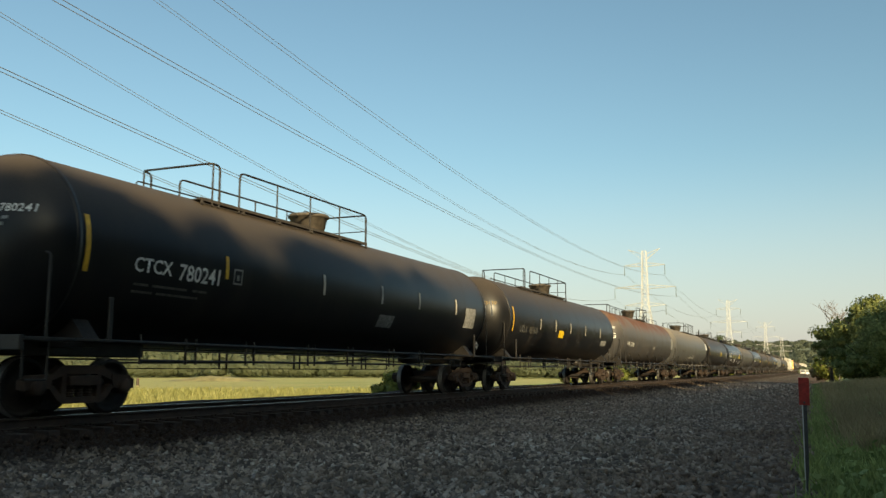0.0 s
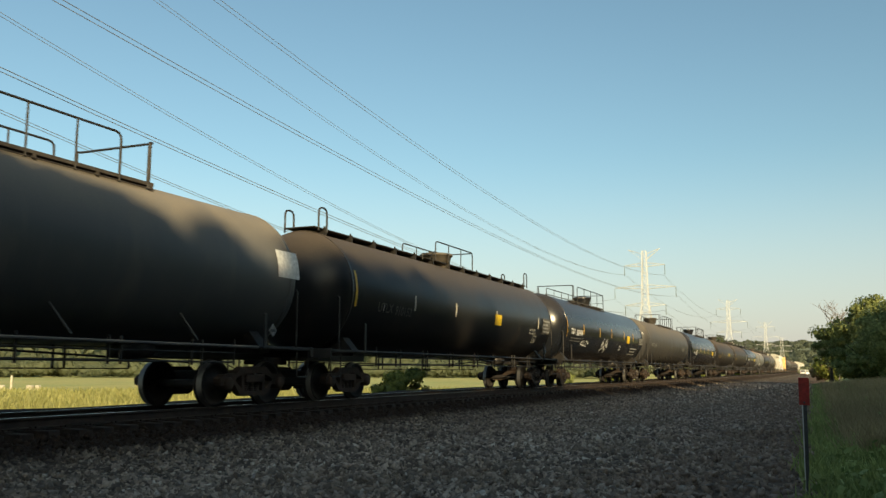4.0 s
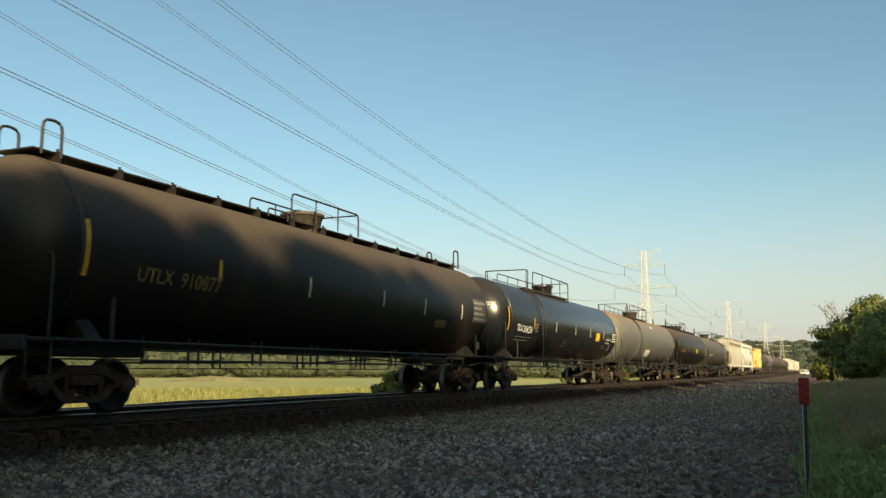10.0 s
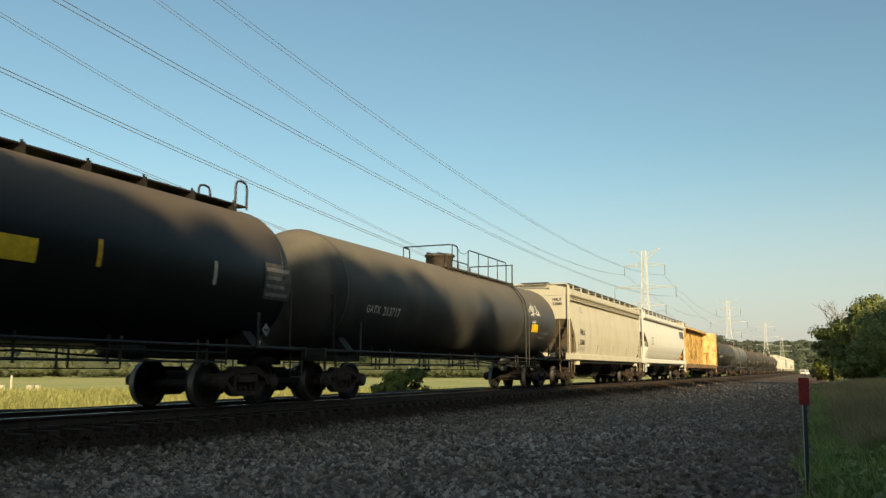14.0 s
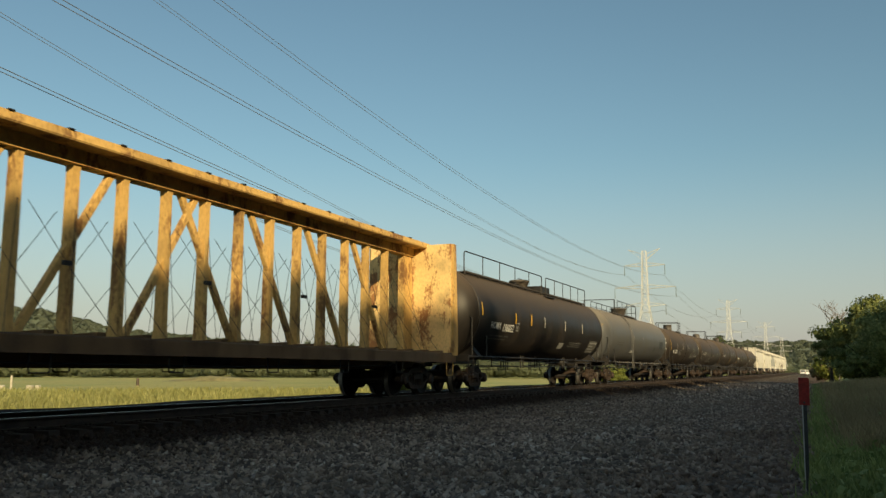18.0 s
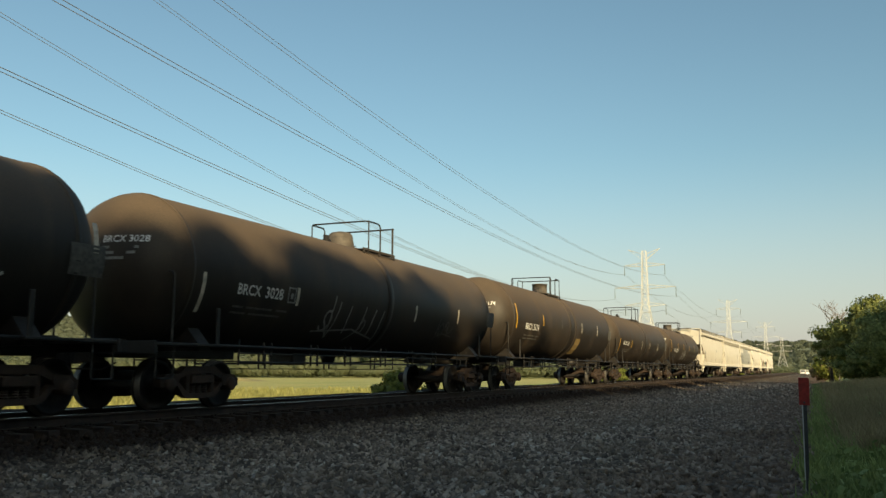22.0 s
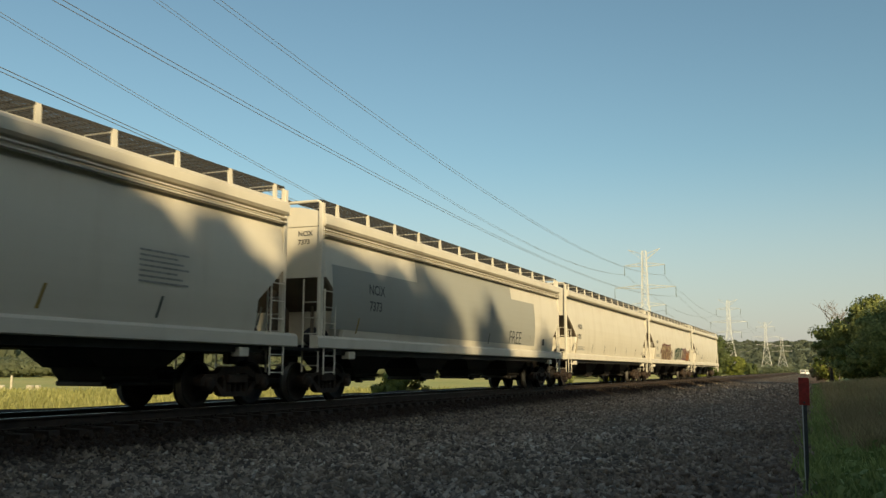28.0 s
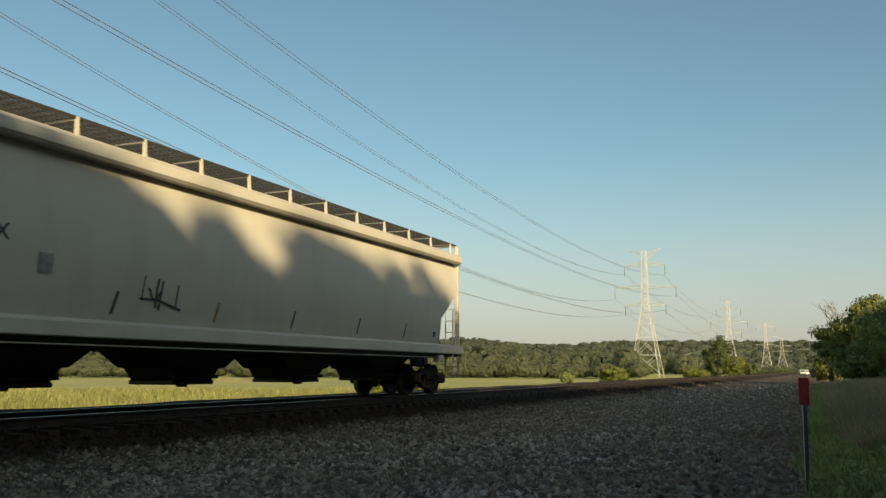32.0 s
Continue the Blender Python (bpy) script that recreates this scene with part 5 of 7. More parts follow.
# ---- the train ----
ENDS = [9.0, 29.4, 49.15, 69.45, 90.4, 110.05, 130.25, 150.55, 171.05, 191.05, 211.55, 231.75, 252.15, 272.15, 292.7, 310.4, 329.4, 353.5,
        373.75, 394.05, 412.15, 430.25, 448.65, 466.85, 484.7, 504.8, 526.1, 547.0, 567.4, 588.0, 608.4]
Y, P = M_STRIPE, M_STRIPE_PALE
CARS = {}
CARS[0] = dict(paint="black", top="A", label="glossy black tank car, brown with dust along its top",
    stripes=[(-9.0, -0.43, 0.91, Y), (-5.5, -0.22, 0.44, Y), (-1.9, -0.24, 0.47, P), (1.0, -0.25, 0.47, P), (3.3, -0.24, 0.47, P), (6.0, -0.23, 0.46, P), (9.2, -0.07, 0.53, P)],
    words=[("CTCX", -7.97, -0.31, 0.25, M_WHITE), ("780241", -6.85, -0.36, 0.30, M_WHITE)],
    panels=[(1.01, -0.87, 0.87, 0.35, M_DIM), (6.79, -0.61, 0.87, 0.64, M_DIM)], squares=[(-5.29, -0.30, 0.28, 0.27, M_DIM)], small=[(-7.9, -0.55)], head_words=[("CTCX 780241", M_WHITE)])
CARS[1] = dict(paint="black", top="A", label="dust-coated black tank car with worn yellow lettering",
    stripes=[(-8.5, -0.51, 0.92, Y), (-5.1, -0.31, 0.43, P), (-2.9, -0.30, 0.45, P), (-0.5, -0.30, 0.45, P), (2.2, -0.30, 0.45, P), (5.2, -0.32, 0.48, P)],
    words=[("UTLX", -7.68, -0.50, 0.27, M_FAINT), ("955430", -6.55, -0.51, 0.27, M_FAINT)],
    panels=[(-2.38, -0.55, 0.78, 0.31, M_YELLOW), (5.61, -0.70, 1.09, 0.27, M_DIM)], head_words=[("UTLX 955430", M_GOLD)])
CARS[2] = dict(paint="rusty", top="F", fit=(0.1,), label="grey tank car with a bright rust-brown top",
    stripes=[],
    words=[("PLMX", -7.88, -0.48, 0.23, M_WHITE), ("137040", -6.87, -0.54, 0.27, M_WHITE)],
    panels=[(0.61, -0.53, 0.64, 0.17, M_DIM), (7.73, -0.40, 0.85, 0.79, M_DIM)], head_words=[("PLMX 137040", M_WHITE)], big_g=True, braces=5)
CARS[3] = dict(paint="grey", top="B", label="dusty grey tank car with a railed walkway",
    stripes=[],
    words=[],
    panels=[(8.3, 0.0, 0.8, 0.6, M_WHITE)], small=[(-6.9, -0.3)], tags=[(-2.2, -1.0, 3.6, 0.5, 6, 0.05, M_WHITE)], braces=5)
CARS[4] = dict(paint="black", top="C", fit=(0.0,), label="black tank car with a long running board on top",
    stripes=[(-8.6, -0.4, 0.9, Y), (-5.2, -0.3, 0.42, P), (-2.2, -0.3, 0.42, P), (1.5, -0.3, 0.42, P), (6.4, -0.3, 0.42, P)], words=[("UTLX", -7.4, -0.45, 0.25, M_FAINT), ("910152", -6.4, -0.48, 0.25, M_FAINT), ("PROPYLENE", 5.36, -0.42, 0.10, M_DIM), ("NOT ODORIZED", 5.36, -0.56, 0.085, M_DIM)], panels=[(1.36, -0.38, 0.65, 0.37, M_YELLOW)], plates=[(7.00, -0.47, 1.05, 0.62, M_DIM)], squares=[(6.05, -0.9, 0.42, 0.28, M_DIM)])
CARS[5] = dict(paint="gloss", top="A", aft=-0.25, label="clean glossy black tank car with yellow reflector strips",
    stripes=[(-9.1, -0.42, 0.87, Y), (-6.2, -0.24, 0.46, Y), (-2.9, -0.25, 0.44, Y), (-0.2, -0.21, 0.46, Y), (3.0, -0.21, 0.45, Y), (5.6, -0.22, 0.46, Y)],
    words=[("TILX", -8.49, -0.28, 0.25, M_WHITE), ("303494", -7.56, -0.33, 0.28, M_WHITE)],
    panels=[(3.84, -0.39, 0.72, 0.42, M_YELLOW)], plates=[(7.39, -0.39, 1.12, 0.41, M_DIM)], tags=[(-2.16, -1.11, 1.22, 0.97, 5, 0.06, M_WHITE), (2.15, -0.92, 0.44, 0.50, 2, 0.05, M_WHITE), (-6.52, -0.86, 1.53, 0.43, 5, 0.045, M_WHITE)], small=[(-8.4, -0.5)], lines=[(5.21, -1.10, 2.19, 0.57, M_DIM)])
CARS[6] = dict(paint="dark_grey", top="B", label="dusty dark grey tank car with a railed walkway",
    stripes=[(-3.5, -0.44, 0.38, M_FAINT), (-0.6, -0.38, 0.25, M_FAINT), (2.5, -0.44, 0.32, M_FAINT)],
    words=[("GATX", -8.40, -0.34, 0.22, M_DIM), ("213850", -7.44, -0.37, 0.25, M_DIM)],
    panels=[(5.24, -0.47, 1.10, 0.34, M_FAINT)], small=[(-8.2, -0.62)], head_words=[("GATX 213850", M_WHITE)], braces=6)
CARS[7] = dict(paint="gloss", top="B", label="clean glossy black tank car with a dished steel dome cover",
    stripes=[(-6.1, -0.32, 0.45, Y), (-3.5, -0.32, 0.45, Y), (-0.6, -0.30, 0.43, Y), (2.4, -0.32, 0.42, Y), (5.4, -0.32, 0.42, Y), (8.9, -0.30, 0.62, P)],
    words=[("TILX", -7.83, -0.45, 0.23, M_WHITE), ("304223", -6.93, -0.52, 0.27, M_WHITE)],
    panels=[(5.56, -0.45, 0.74, 0.41, M_YELLOW)], plates=[(7.70, -0.41, 1.04, 0.49, M_DIM)], lines=[(6.60, -0.64, 1.04, 0.29, M_DIM)], squares=[(-6.03, -0.45, 0.32, 0.30, M_WHITE)], small=[(-7.8, -0.75)])
CARS[8] = dict(paint="dark_tone", top="B", label="dust-coated black tank car with dirty yellow lettering",
    stripes=[(-5.3, -0.33, 0.45, Y), (-2.1, -0.35, 0.43, P), (0.7, -0.35, 0.44, P), (5.2, -0.34, 0.43, P), (8.7, -0.36, 0.68, P)],
    words=[("UTLX", -7.95, -0.57, 0.30, M_GOLD), ("956402", -6.81, -0.55, 0.28, M_GOLD)],
    panels=[(2.27, -0.29, 0.80, 0.38, M_YELLOW)], plates=[(7.2, -0.9, 0.9, 0.4, M_FAINT)])
CARS[9] = dict(paint="dark_tone", top="C", fit=(-0.3,), label="old sooty tank car with worn yellow lettering and end hoops",
    stripes=[(-9.1, -0.50, 0.90, Y), (-5.8, -0.29, 0.42, Y), (-2.6, -0.34, 0.45, P), (1.0, -0.31, 0.43, P), (3.6, -0.37, 0.45, P), (6.4, -0.35, 0.46, P)],
    words=[("UTLX", -7.95, -0.47, 0.26, M_GOLD), ("910877", -6.86, -0.49, 0.28, M_GOLD)],
    panels=[(4.44, -0.69, 0.81, 0.23, M_GOLD)], plates=[(7.35, -0.38, 1.32, 0.77, M_DIM)])
CARS[10] = dict(paint="gloss", top="A", label="clean glossy black tank car with crisp white lettering", ladders=(-5.3,),
    stripes=[(-9.4, -0.51, 0.88, Y), (-6.3, -0.31, 0.42, Y), (-3.2, -0.32, 0.43, P), (-0.0, -0.34, 0.44, P), (2.8, -0.33, 0.41, P), (5.6, -0.37, 0.45, P), (8.95, -0.4, 0.85, Y)],
    words=[("TILX", -8.40, -0.46, 0.25, M_WHITE), ("304236", -7.63, -0.51, 0.28, M_WHITE), ("NON-ODORIZED", 6.22, -0.40, 0.11, M_WHITE), ("PROPYLENE", 6.22, -0.58, 0.11, M_WHITE)],
    panels=[(3.97, -0.49, 0.79, 0.41, M_YELLOW)], plates=[(7.46, -0.47, 1.12, 0.54, M_WHITE)], lines=[(5.4, -0.85, 1.2, 0.2, M_FAINT)], squares=[(-6.12, -0.43, 0.31, 0.28, M_DIM), (7.1, -0.95, 0.45, 0.3, M_DIM)], small=[(-8.4, -0.72)], tags=[(-1.75, -1.03, 0.50, 0.48, 2, 0.05, M_FAINT)], head_words=[("TILX 304236", M_WHITE)])
CARS[11] = dict(paint="rust_grey", truck_in=2.3, pale_bolster=True, card=3.15, top="A", label="dusty grey tank car with double jacket bands and rusty top", bands=(-5.1, -4.6), ladders=(-4.5,),
    stripes=[],
    words=[],
    panels=[(0.38, 0.93, 0.63, 0.17, M_WHITE), (-2.41, -1.13, 1.62, 0.51, M_WHITE)], plates=[(7.74, -0.25, 1.16, 0.41, M_DIM)], head_words=[("X 9111", M_WHITE)], braces=5)
CARS[12] = dict(paint="old_black", top="C", fit=(-0.2,), label="sooty black tank car with long running board and end hoops",
    stripes=[(-9.1, -0.28, 0.59, Y), (-5.6, -0.30, 0.45, Y), (-3.6, -0.36, 0.45, Y), (-0.5, -0.35, 0.55, P), (3.1, -0.33, 0.44, Y), (6.0, -0.36, 0.45, P)],
    words=[("UTLX", -7.68, -0.46, 0.23, M_GOLD), ("910898", -6.78, -0.48, 0.24, M_GOLD)],
    panels=[(1.2, -0.41, 0.70, 0.36, M_YELLOW)], plates=[(7.6, -0.50, 0.95, 0.75, M_DIM)], squares=[(-0.4, 0.22, 0.3, 0.22, M_FAINT)])
CARS[13] = dict(paint="dark_grey", top="B", label="dark grey tank car with white graffiti near one end",
    stripes=[],
    words=[("GATX", -8.19, -0.50, 0.20, M_WHITE), ("213717", -7.28, -0.53, 0.24, M_WHITE), ("NON-ODORIZED", 6.55, -0.5, 0.11, M_DIM), ("PROPYLENE", 6.5, -0.7, 0.11, M_DIM)],
    panels=[(5.38, -0.45, 0.79, 0.31, M_YELLOW)], tags=[(4.95, 0.1, 1.4, 0.72, 5, 0.05, M_WHITE), (5.3, -0.12, 0.6, 0.14, 3, 0.04, M_WHITE)], ladders=(4.5,))
CARS[17] = dict(paint="dark_tone", top="D", lead=0.0, fit=(0.0,), label="sooty black tank car railed along its whole top",
    stripes=[(-8.5, -0.11, 0.45, Y), (-5.0, -0.23, 0.38, Y), (-3.1, -0.22, 0.43, Y), (-1.3, -0.22, 0.42, P), (1.8, -0.22, 0.44, P), (4.8, -0.23, 0.47, P)],
    words=[("HOMX", -7.55, -0.50, 0.245, M_WHITE), ("196022", -6.26, -0.56, 0.29, M_WHITE)],
    panels=[(1.47, -1.07, 0.71, 0.30, M_DIM)], plates=[(6.52, -1.20, 1.58, 0.69, M_DIM)], lines=[(2.93, -0.93, 2.40, 0.29, M_FAINT)], squares=[(-4.89, -0.50, 0.32, 0.27, M_DIM)], small=[(-7.4, -0.78)])
CARS[18] = dict(paint="grey", truck_in=2.35, top="A", label="dusty grey tank car with faded lettering", ladders=(-4.0,),
    stripes=[(-8.8, 0.01, 0.34, M_FAINT), (-3.1, -0.05, 0.18, P), (-0.3, 0.00, 0.13, P)],
    words=[],
    panels=[(5.82, -0.46, 1.31, 0.49, M_DARKTEXT)], lines=[(3.82, -0.67, 0.81, 0.24, M_DARKTEXT)], tags=[(-3.49, -0.96, 1.13, 0.28, 4, 0.05, M_WHITE), (-1.83, -0.95, 0.90, 0.23, 3, 0.05, M_FAINT)], small=[(-7.6, -0.4)], head_words=[("UTLX 661207", M_GOLD)])
CARS[19] = dict(paint="brown", top="E", truck_in=2.2, r=1.49, zc=2.46, fit=(0.2, 0.74, 1.8, 0.2), lift=0.09, bands=(0.0,), label="sooty black tank car with white graffiti",
    stripes=[(-7.9, -0.42, 0.82, Y), (-4.8, -0.27, 0.43, P), (-1.8, -0.26, 0.45, P), (1.3, -0.29, 0.48, P), (4.4, -0.27, 0.42, P), (7.7, -0.12, 0.49, P)],
    words=[("DBUX", -6.80, -0.59, 0.23, M_WHITE), ("250507", -5.80, -0.62, 0.28, M_WHITE), ("HALT", -4.07, -0.70, 0.42, M_DIM)], head_tags=[(0.78, -0.35, 0.5, 0.62, 4, 0.03, M_WHITE)],
    tags=[(2.25, -1.02, 2.19, 0.72, 6, 0.06, M_DIM), (5.09, -0.86, 0.99, 0.48, 3, 0.05, M_WHITE)], plates=[(7.2, -0.5, 0.7, 0.5, M_FAINT)], head_words=[("DBUX 250507", M_WHITE)])
CARS[20] = dict(paint="brown", top="E", truck_in=2.2, dome="round", r=1.49, zc=2.46, fit=(0.22, 0.74, 1.8, 0.14), lift=0.1, bands=(0.0,), label="sooty black tank car with faint sprayed loops",
    stripes=[(-7.7, -0.93, 0.78, P), (-4.5, -0.57, 0.40, P), (1.6, -0.60, 0.45, P), (4.7, -0.51, 0.43, P)],
    words=[("BRCX", -6.66, -0.47, 0.22, M_WHITE), ("3028", -5.72, -0.48, 0.24, M_WHITE)],
    tags=[(-3.40, -1.37, 3.40, 1.17, 7, 0.06, M_DIM), (3.09, -1.11, 1.45, 0.75, 3, 0.06, M_FAINT)], squares=[(-4.89, -0.53, 0.30, 0.31, M_DIM)], small=[(-6.7, -0.75)], plates=[(7.2, -0.5, 0.7, 0.5, M_FAINT)], head_words=[("BRCX 3028", M_WHITE)])
CARS[21] = dict(paint="brown", top="E", truck_in=2.2, r=1.53, zc=2.57, fit=(-0.83, 0.22, 0.85, 0.3), rear_side=0.76, lift=0.1, bands=(-0.2, 0.7), label="sooty black tank car with a worn yellow sign",
    stripes=[(-7.9, -0.50, 0.94, Y), (-4.5, -0.26, 0.42, Y), (-1.7, -0.26, 0.41, M_FAINT), (1.7, -0.33, 0.47, P), (4.8, -0.32, 0.46, P)],
    words=[("BRCX", -6.80, -0.49, 0.25, M_WHITE), ("5174", -5.80, -0.50, 0.26, M_WHITE)],
    panels=[(0.54, -1.48, 1.17, 0.87, M_GOLD)], small=[(-6.8, -0.75)], plates=[(7.2, -0.5, 0.7, 0.5, M_FAINT)], head_words=[("BRCX 5174", M_WHITE)])
CARS[22] = dict(paint="brown", top="E", truck_in=2.2, dome="none", r=1.49, zc=2.46, fit=(-0.76, 1.3, 1.5, -0.3), lift=0.08, bands=(0.0,), label="sooty black tank car with a bare top platform",
    stripes=[(-7.8, -0.99, 0.84, Y), (-4.5, -0.60, 0.44, Y), (-1.3, -0.63, 0.50, P), (1.4, -0.57, 0.45, P), (4.4, -0.59, 0.42, P)],
    words=[("BRCX", -6.90, -0.47, 0.23, M_WHITE), ("1278", -5.91, -0.48, 0.23, M_WHITE)],
    small=[(-6.9, -0.75)], plates=[(7.2, -0.5, 0.7, 0.5, M_FAINT)], head_words=[("BRCX 1278", M_WHITE)])
CARS[23] = dict(paint="brown", top="E", truck_in=2.2, r=1.49, zc=2.46, fit=(0.39, 0.73, 1.96, 0.3), lift=0.1, bands=(0.6,), label="sooty black tank car with smudged graffiti",
    stripes=[(-7.6, -0.51, 0.92, Y), (-4.4, -0.24, 0.41, Y), (-1.3, -0.28, 0.46, Y), (1.9, -0.26, 0.42, Y), (4.9, -0.28, 0.41, Y)],
    words=[("GATX", -6.50, -0.48, 0.23, M_WHITE), ("202074", -5.51, -0.54, 0.27, M_WHITE)],
    tags=[(-1.89, -1.23, 1.85, 0.95, 5, 0.07, M_DIM)], squares=[(-4.26, -0.51, 0.34, 0.28, M_DIM)], small=[(-6.5, -0.78)], plates=[(6.9, -0.3, 0.7, 0.5, M_FAINT)], head_words=[("GATX 202074", M_WHITE)])

CARS[14] = dict(kind="hopper", rusty_trucks=True, paint="tan", label="weathered tan covered hopper with streaked ends", words=[("FMLX", -6.57, 2.26, 0.27, M_DARKTEXT), ("52080", -6.62, 1.79, 0.26, M_DARKTEXT)],
    end_words=[("FMLX", 0.75, 3.75, 0.13, M_DARKTEXT), ("52080", 0.75, 3.55, 0.13, M_DARKTEXT)], lips=2, eave=4.0, board_up=0.52, pockets=3, bay=(2.93, 1.42, 1.1), posts=("thin", -7.2, 1.45),
    lines=[(-6.6, 1.5, 1.0, 0.24, M_GREYTEXT), (-6.4, 3.3, 0.5, 0.3, M_GREYTEXT)], slashes=(-6.9, -3.2, 0.4, 3.8, 7.2))
CARS[15] = dict(kind="hopper", rusty_trucks=True, paint="white", round=True, label="white round-sided covered hopper with big dark lettering bars",
    lines=[(-6.4, 2.3, 0.9, 0.6, M_GREYTEXT)], slabs=[(6.35 + 0.58 * k, 3.12, 0.46, 0.56, M_DARKTEXT) for k in range(4)], pockets=3, eave=3.95, posts=("thin", -7.9, 1.5))
CARS[16] = dict(kind="beam")
CARS[24] = dict(kind="hopper", rusty_trucks=True, paint="cream", label="cream covered hopper with small stencils", words=[("NCIX", -7.5, 2.15, 0.25, M_DARKTEXT), ("7788", -7.5, 1.78, 0.25, M_DARKTEXT)], posts=("gusset", -8.6, 1.55), bay_stripe=True,
    end_words=[("NCIX", 0.35, 3.72, 0.14, M_DARKTEXT), ("7788", 0.35, 3.5, 0.14, M_DARKTEXT)], end_lines=True, slashes=(-6.5, -2.5, 1.5, 5.5, 7.5), lines=[(2.0, 2.5, 1.2, 0.3, M_GREYTEXT)])
CARS[25] = dict(kind="hopper", rusty_trucks=True, paint="cream", label="cream covered hopper with a faded data stencil", inset=0.88, bay=(2.72, 2.0, 0.9), posts=("broad", -9.02, 1.54), words=[("NCIX", -7.5, 2.1, 0.28, M_GREYTEXT), ("7259", -7.5, 1.7, 0.28, M_GREYTEXT)], lips=2,
    end_words=[("NCIX", 0.85, 3.7, 0.12, M_DARKTEXT)], slashes=(-6.5, -0.5, 3.4, 5.9, 8.8), stencils=[(5.4, 2.06, 1.25, 0.62)], lines=[(2.6, 1.15, 1.2, 0.24, M_GREYTEXT)])
CARS[26] = dict(kind="hopper", rusty_trucks=True, paint="cream", label="cream covered hopper with repainted grey patches and dark graffiti", inset=0.72, bay=(2.72, 2.0, 0.9), posts=("broad", -9.02, 1.54), lips=2,
    words=[("NCIX", -7.6, 2.49, 0.26, M_DARKTEXT), ("7373", -7.57, 2.08, 0.25, M_DARKTEXT), ("FREE", 3.18, 1.56, 0.5, M_DARKTEXT)],
    end_words=[("NCIX", 0.85, 3.7, 0.12, M_DARKTEXT), ("7373", 0.85, 3.5, 0.12, M_DARKTEXT)], slashes=(-8.2, 1.0),
    blocks=[(-9.4, 1.55, 4.7, 1.5, PAINT["patch"]), (-4.7, 1.55, 8.2, 2.15, PAINT["patch"]), (3.5, 1.55, 2.7, 1.65, PAINT["patch"])], tags=[(4.75, 1.62, 1.1, 0.4, 4, 0.035, M_GREYTEXT), (2.7, 1.1, 2.5, 0.24, 9, 0.035, M_GREYTEXT)],
    lines=[(2.9, 1.12, 2.3, 0.26, M_GREYTEXT)], squares=[(7.2, 1.6, 0.3, 0.25, M_DARKTEXT)])
CARS[27] = dict(kind="hopper", rusty_trucks=True, paint="cream", label="cream covered hopper with small dark stencils", words=[("NCIX", -7.8, 2.53, 0.22, M_DARKTEXT), ("1225", -7.8, 2.08, 0.21, M_DARKTEXT)], bay_stripe=True, lines=[(-7.85, 1.55, 1.3, 0.2, M_GREYTEXT)],
    end_words=[("NCIX", 0.85, 3.78, 0.11, M_DARKTEXT), ("1225", 0.85, 3.58, 0.11, M_DARKTEXT)], slashes=(-8.4, -5.1, -2.5, 0.1, 3.0, 5.6), squares=[(7.5, 1.56, 0.15, 0.15, M_DARKTEXT)])
CARS[28] = dict(kind="hopper", rusty_trucks=True, paint="cream", label="cream covered hopper with large red and green graffiti", words=[("NCIX", -7.5, 2.45, 0.21, M_DARKTEXT), ("1704", -7.5, 2.0, 0.2, M_DARKTEXT)], bay_stripe=True, lines=[(-7.6, 1.55, 1.5, 0.2, M_GREYTEXT)],
    end_words=[("NCIX", 0.85, 3.78, 0.11, M_DARKTEXT), ("1704", 0.85, 3.58, 0.11, M_DARKTEXT)], graffiti=True)
CARS[29] = dict(kind="hopper", rusty_trucks=True, paint="cream", label="cream covered hopper at the tail of the train", words=[("NCIX", -7.9, 2.41, 0.24, M_DARKTEXT), ("1248", -7.9, 1.96, 0.24, M_DARKTEXT)], bay_stripe=True, flange=True,
    end_words=[("NCIX", 0.85, 3.78, 0.11, M_DARKTEXT), ("1248", 0.85, 3.58, 0.11, M_DARKTEXT)], slashes=(-5.1, -2.5, 0.1, 3.0, 5.6),
    tags=[(-4.67, 1.6, 1.25, 0.6, 4, 0.045, M_DARKTEXT)], squares=[(7.55, 1.56, 0.15, 0.15, M_DARKTEXT), (-6.6, 2.0, 0.28, 0.3, M_GREYTEXT)])
M_GRAF_RED = plain("dark_red_spray", (0.10, 0.022, 0.022), 0.6, 0, 0.3, 8)
M_GRAF_FILL = plain("mottled_tan_spray", (0.29, 0.235, 0.15), 0.6, 0, 0.55, 3)
M_GRAF_GREEN = plain("dark_green_spray", (0.015, 0.05, 0.03), 0.6, 0, 0.3, 8)
M_GRAF_PLUM = plain("plum_spray", (0.12, 0.05, 0.09), 0.6, 0, 0.3, 8)
M_GRAF_RUST = plain("rust_orange_spray", (0.30, 0.13, 0.04), 0.6, 0, 0.3, 8)
TRAIN = []
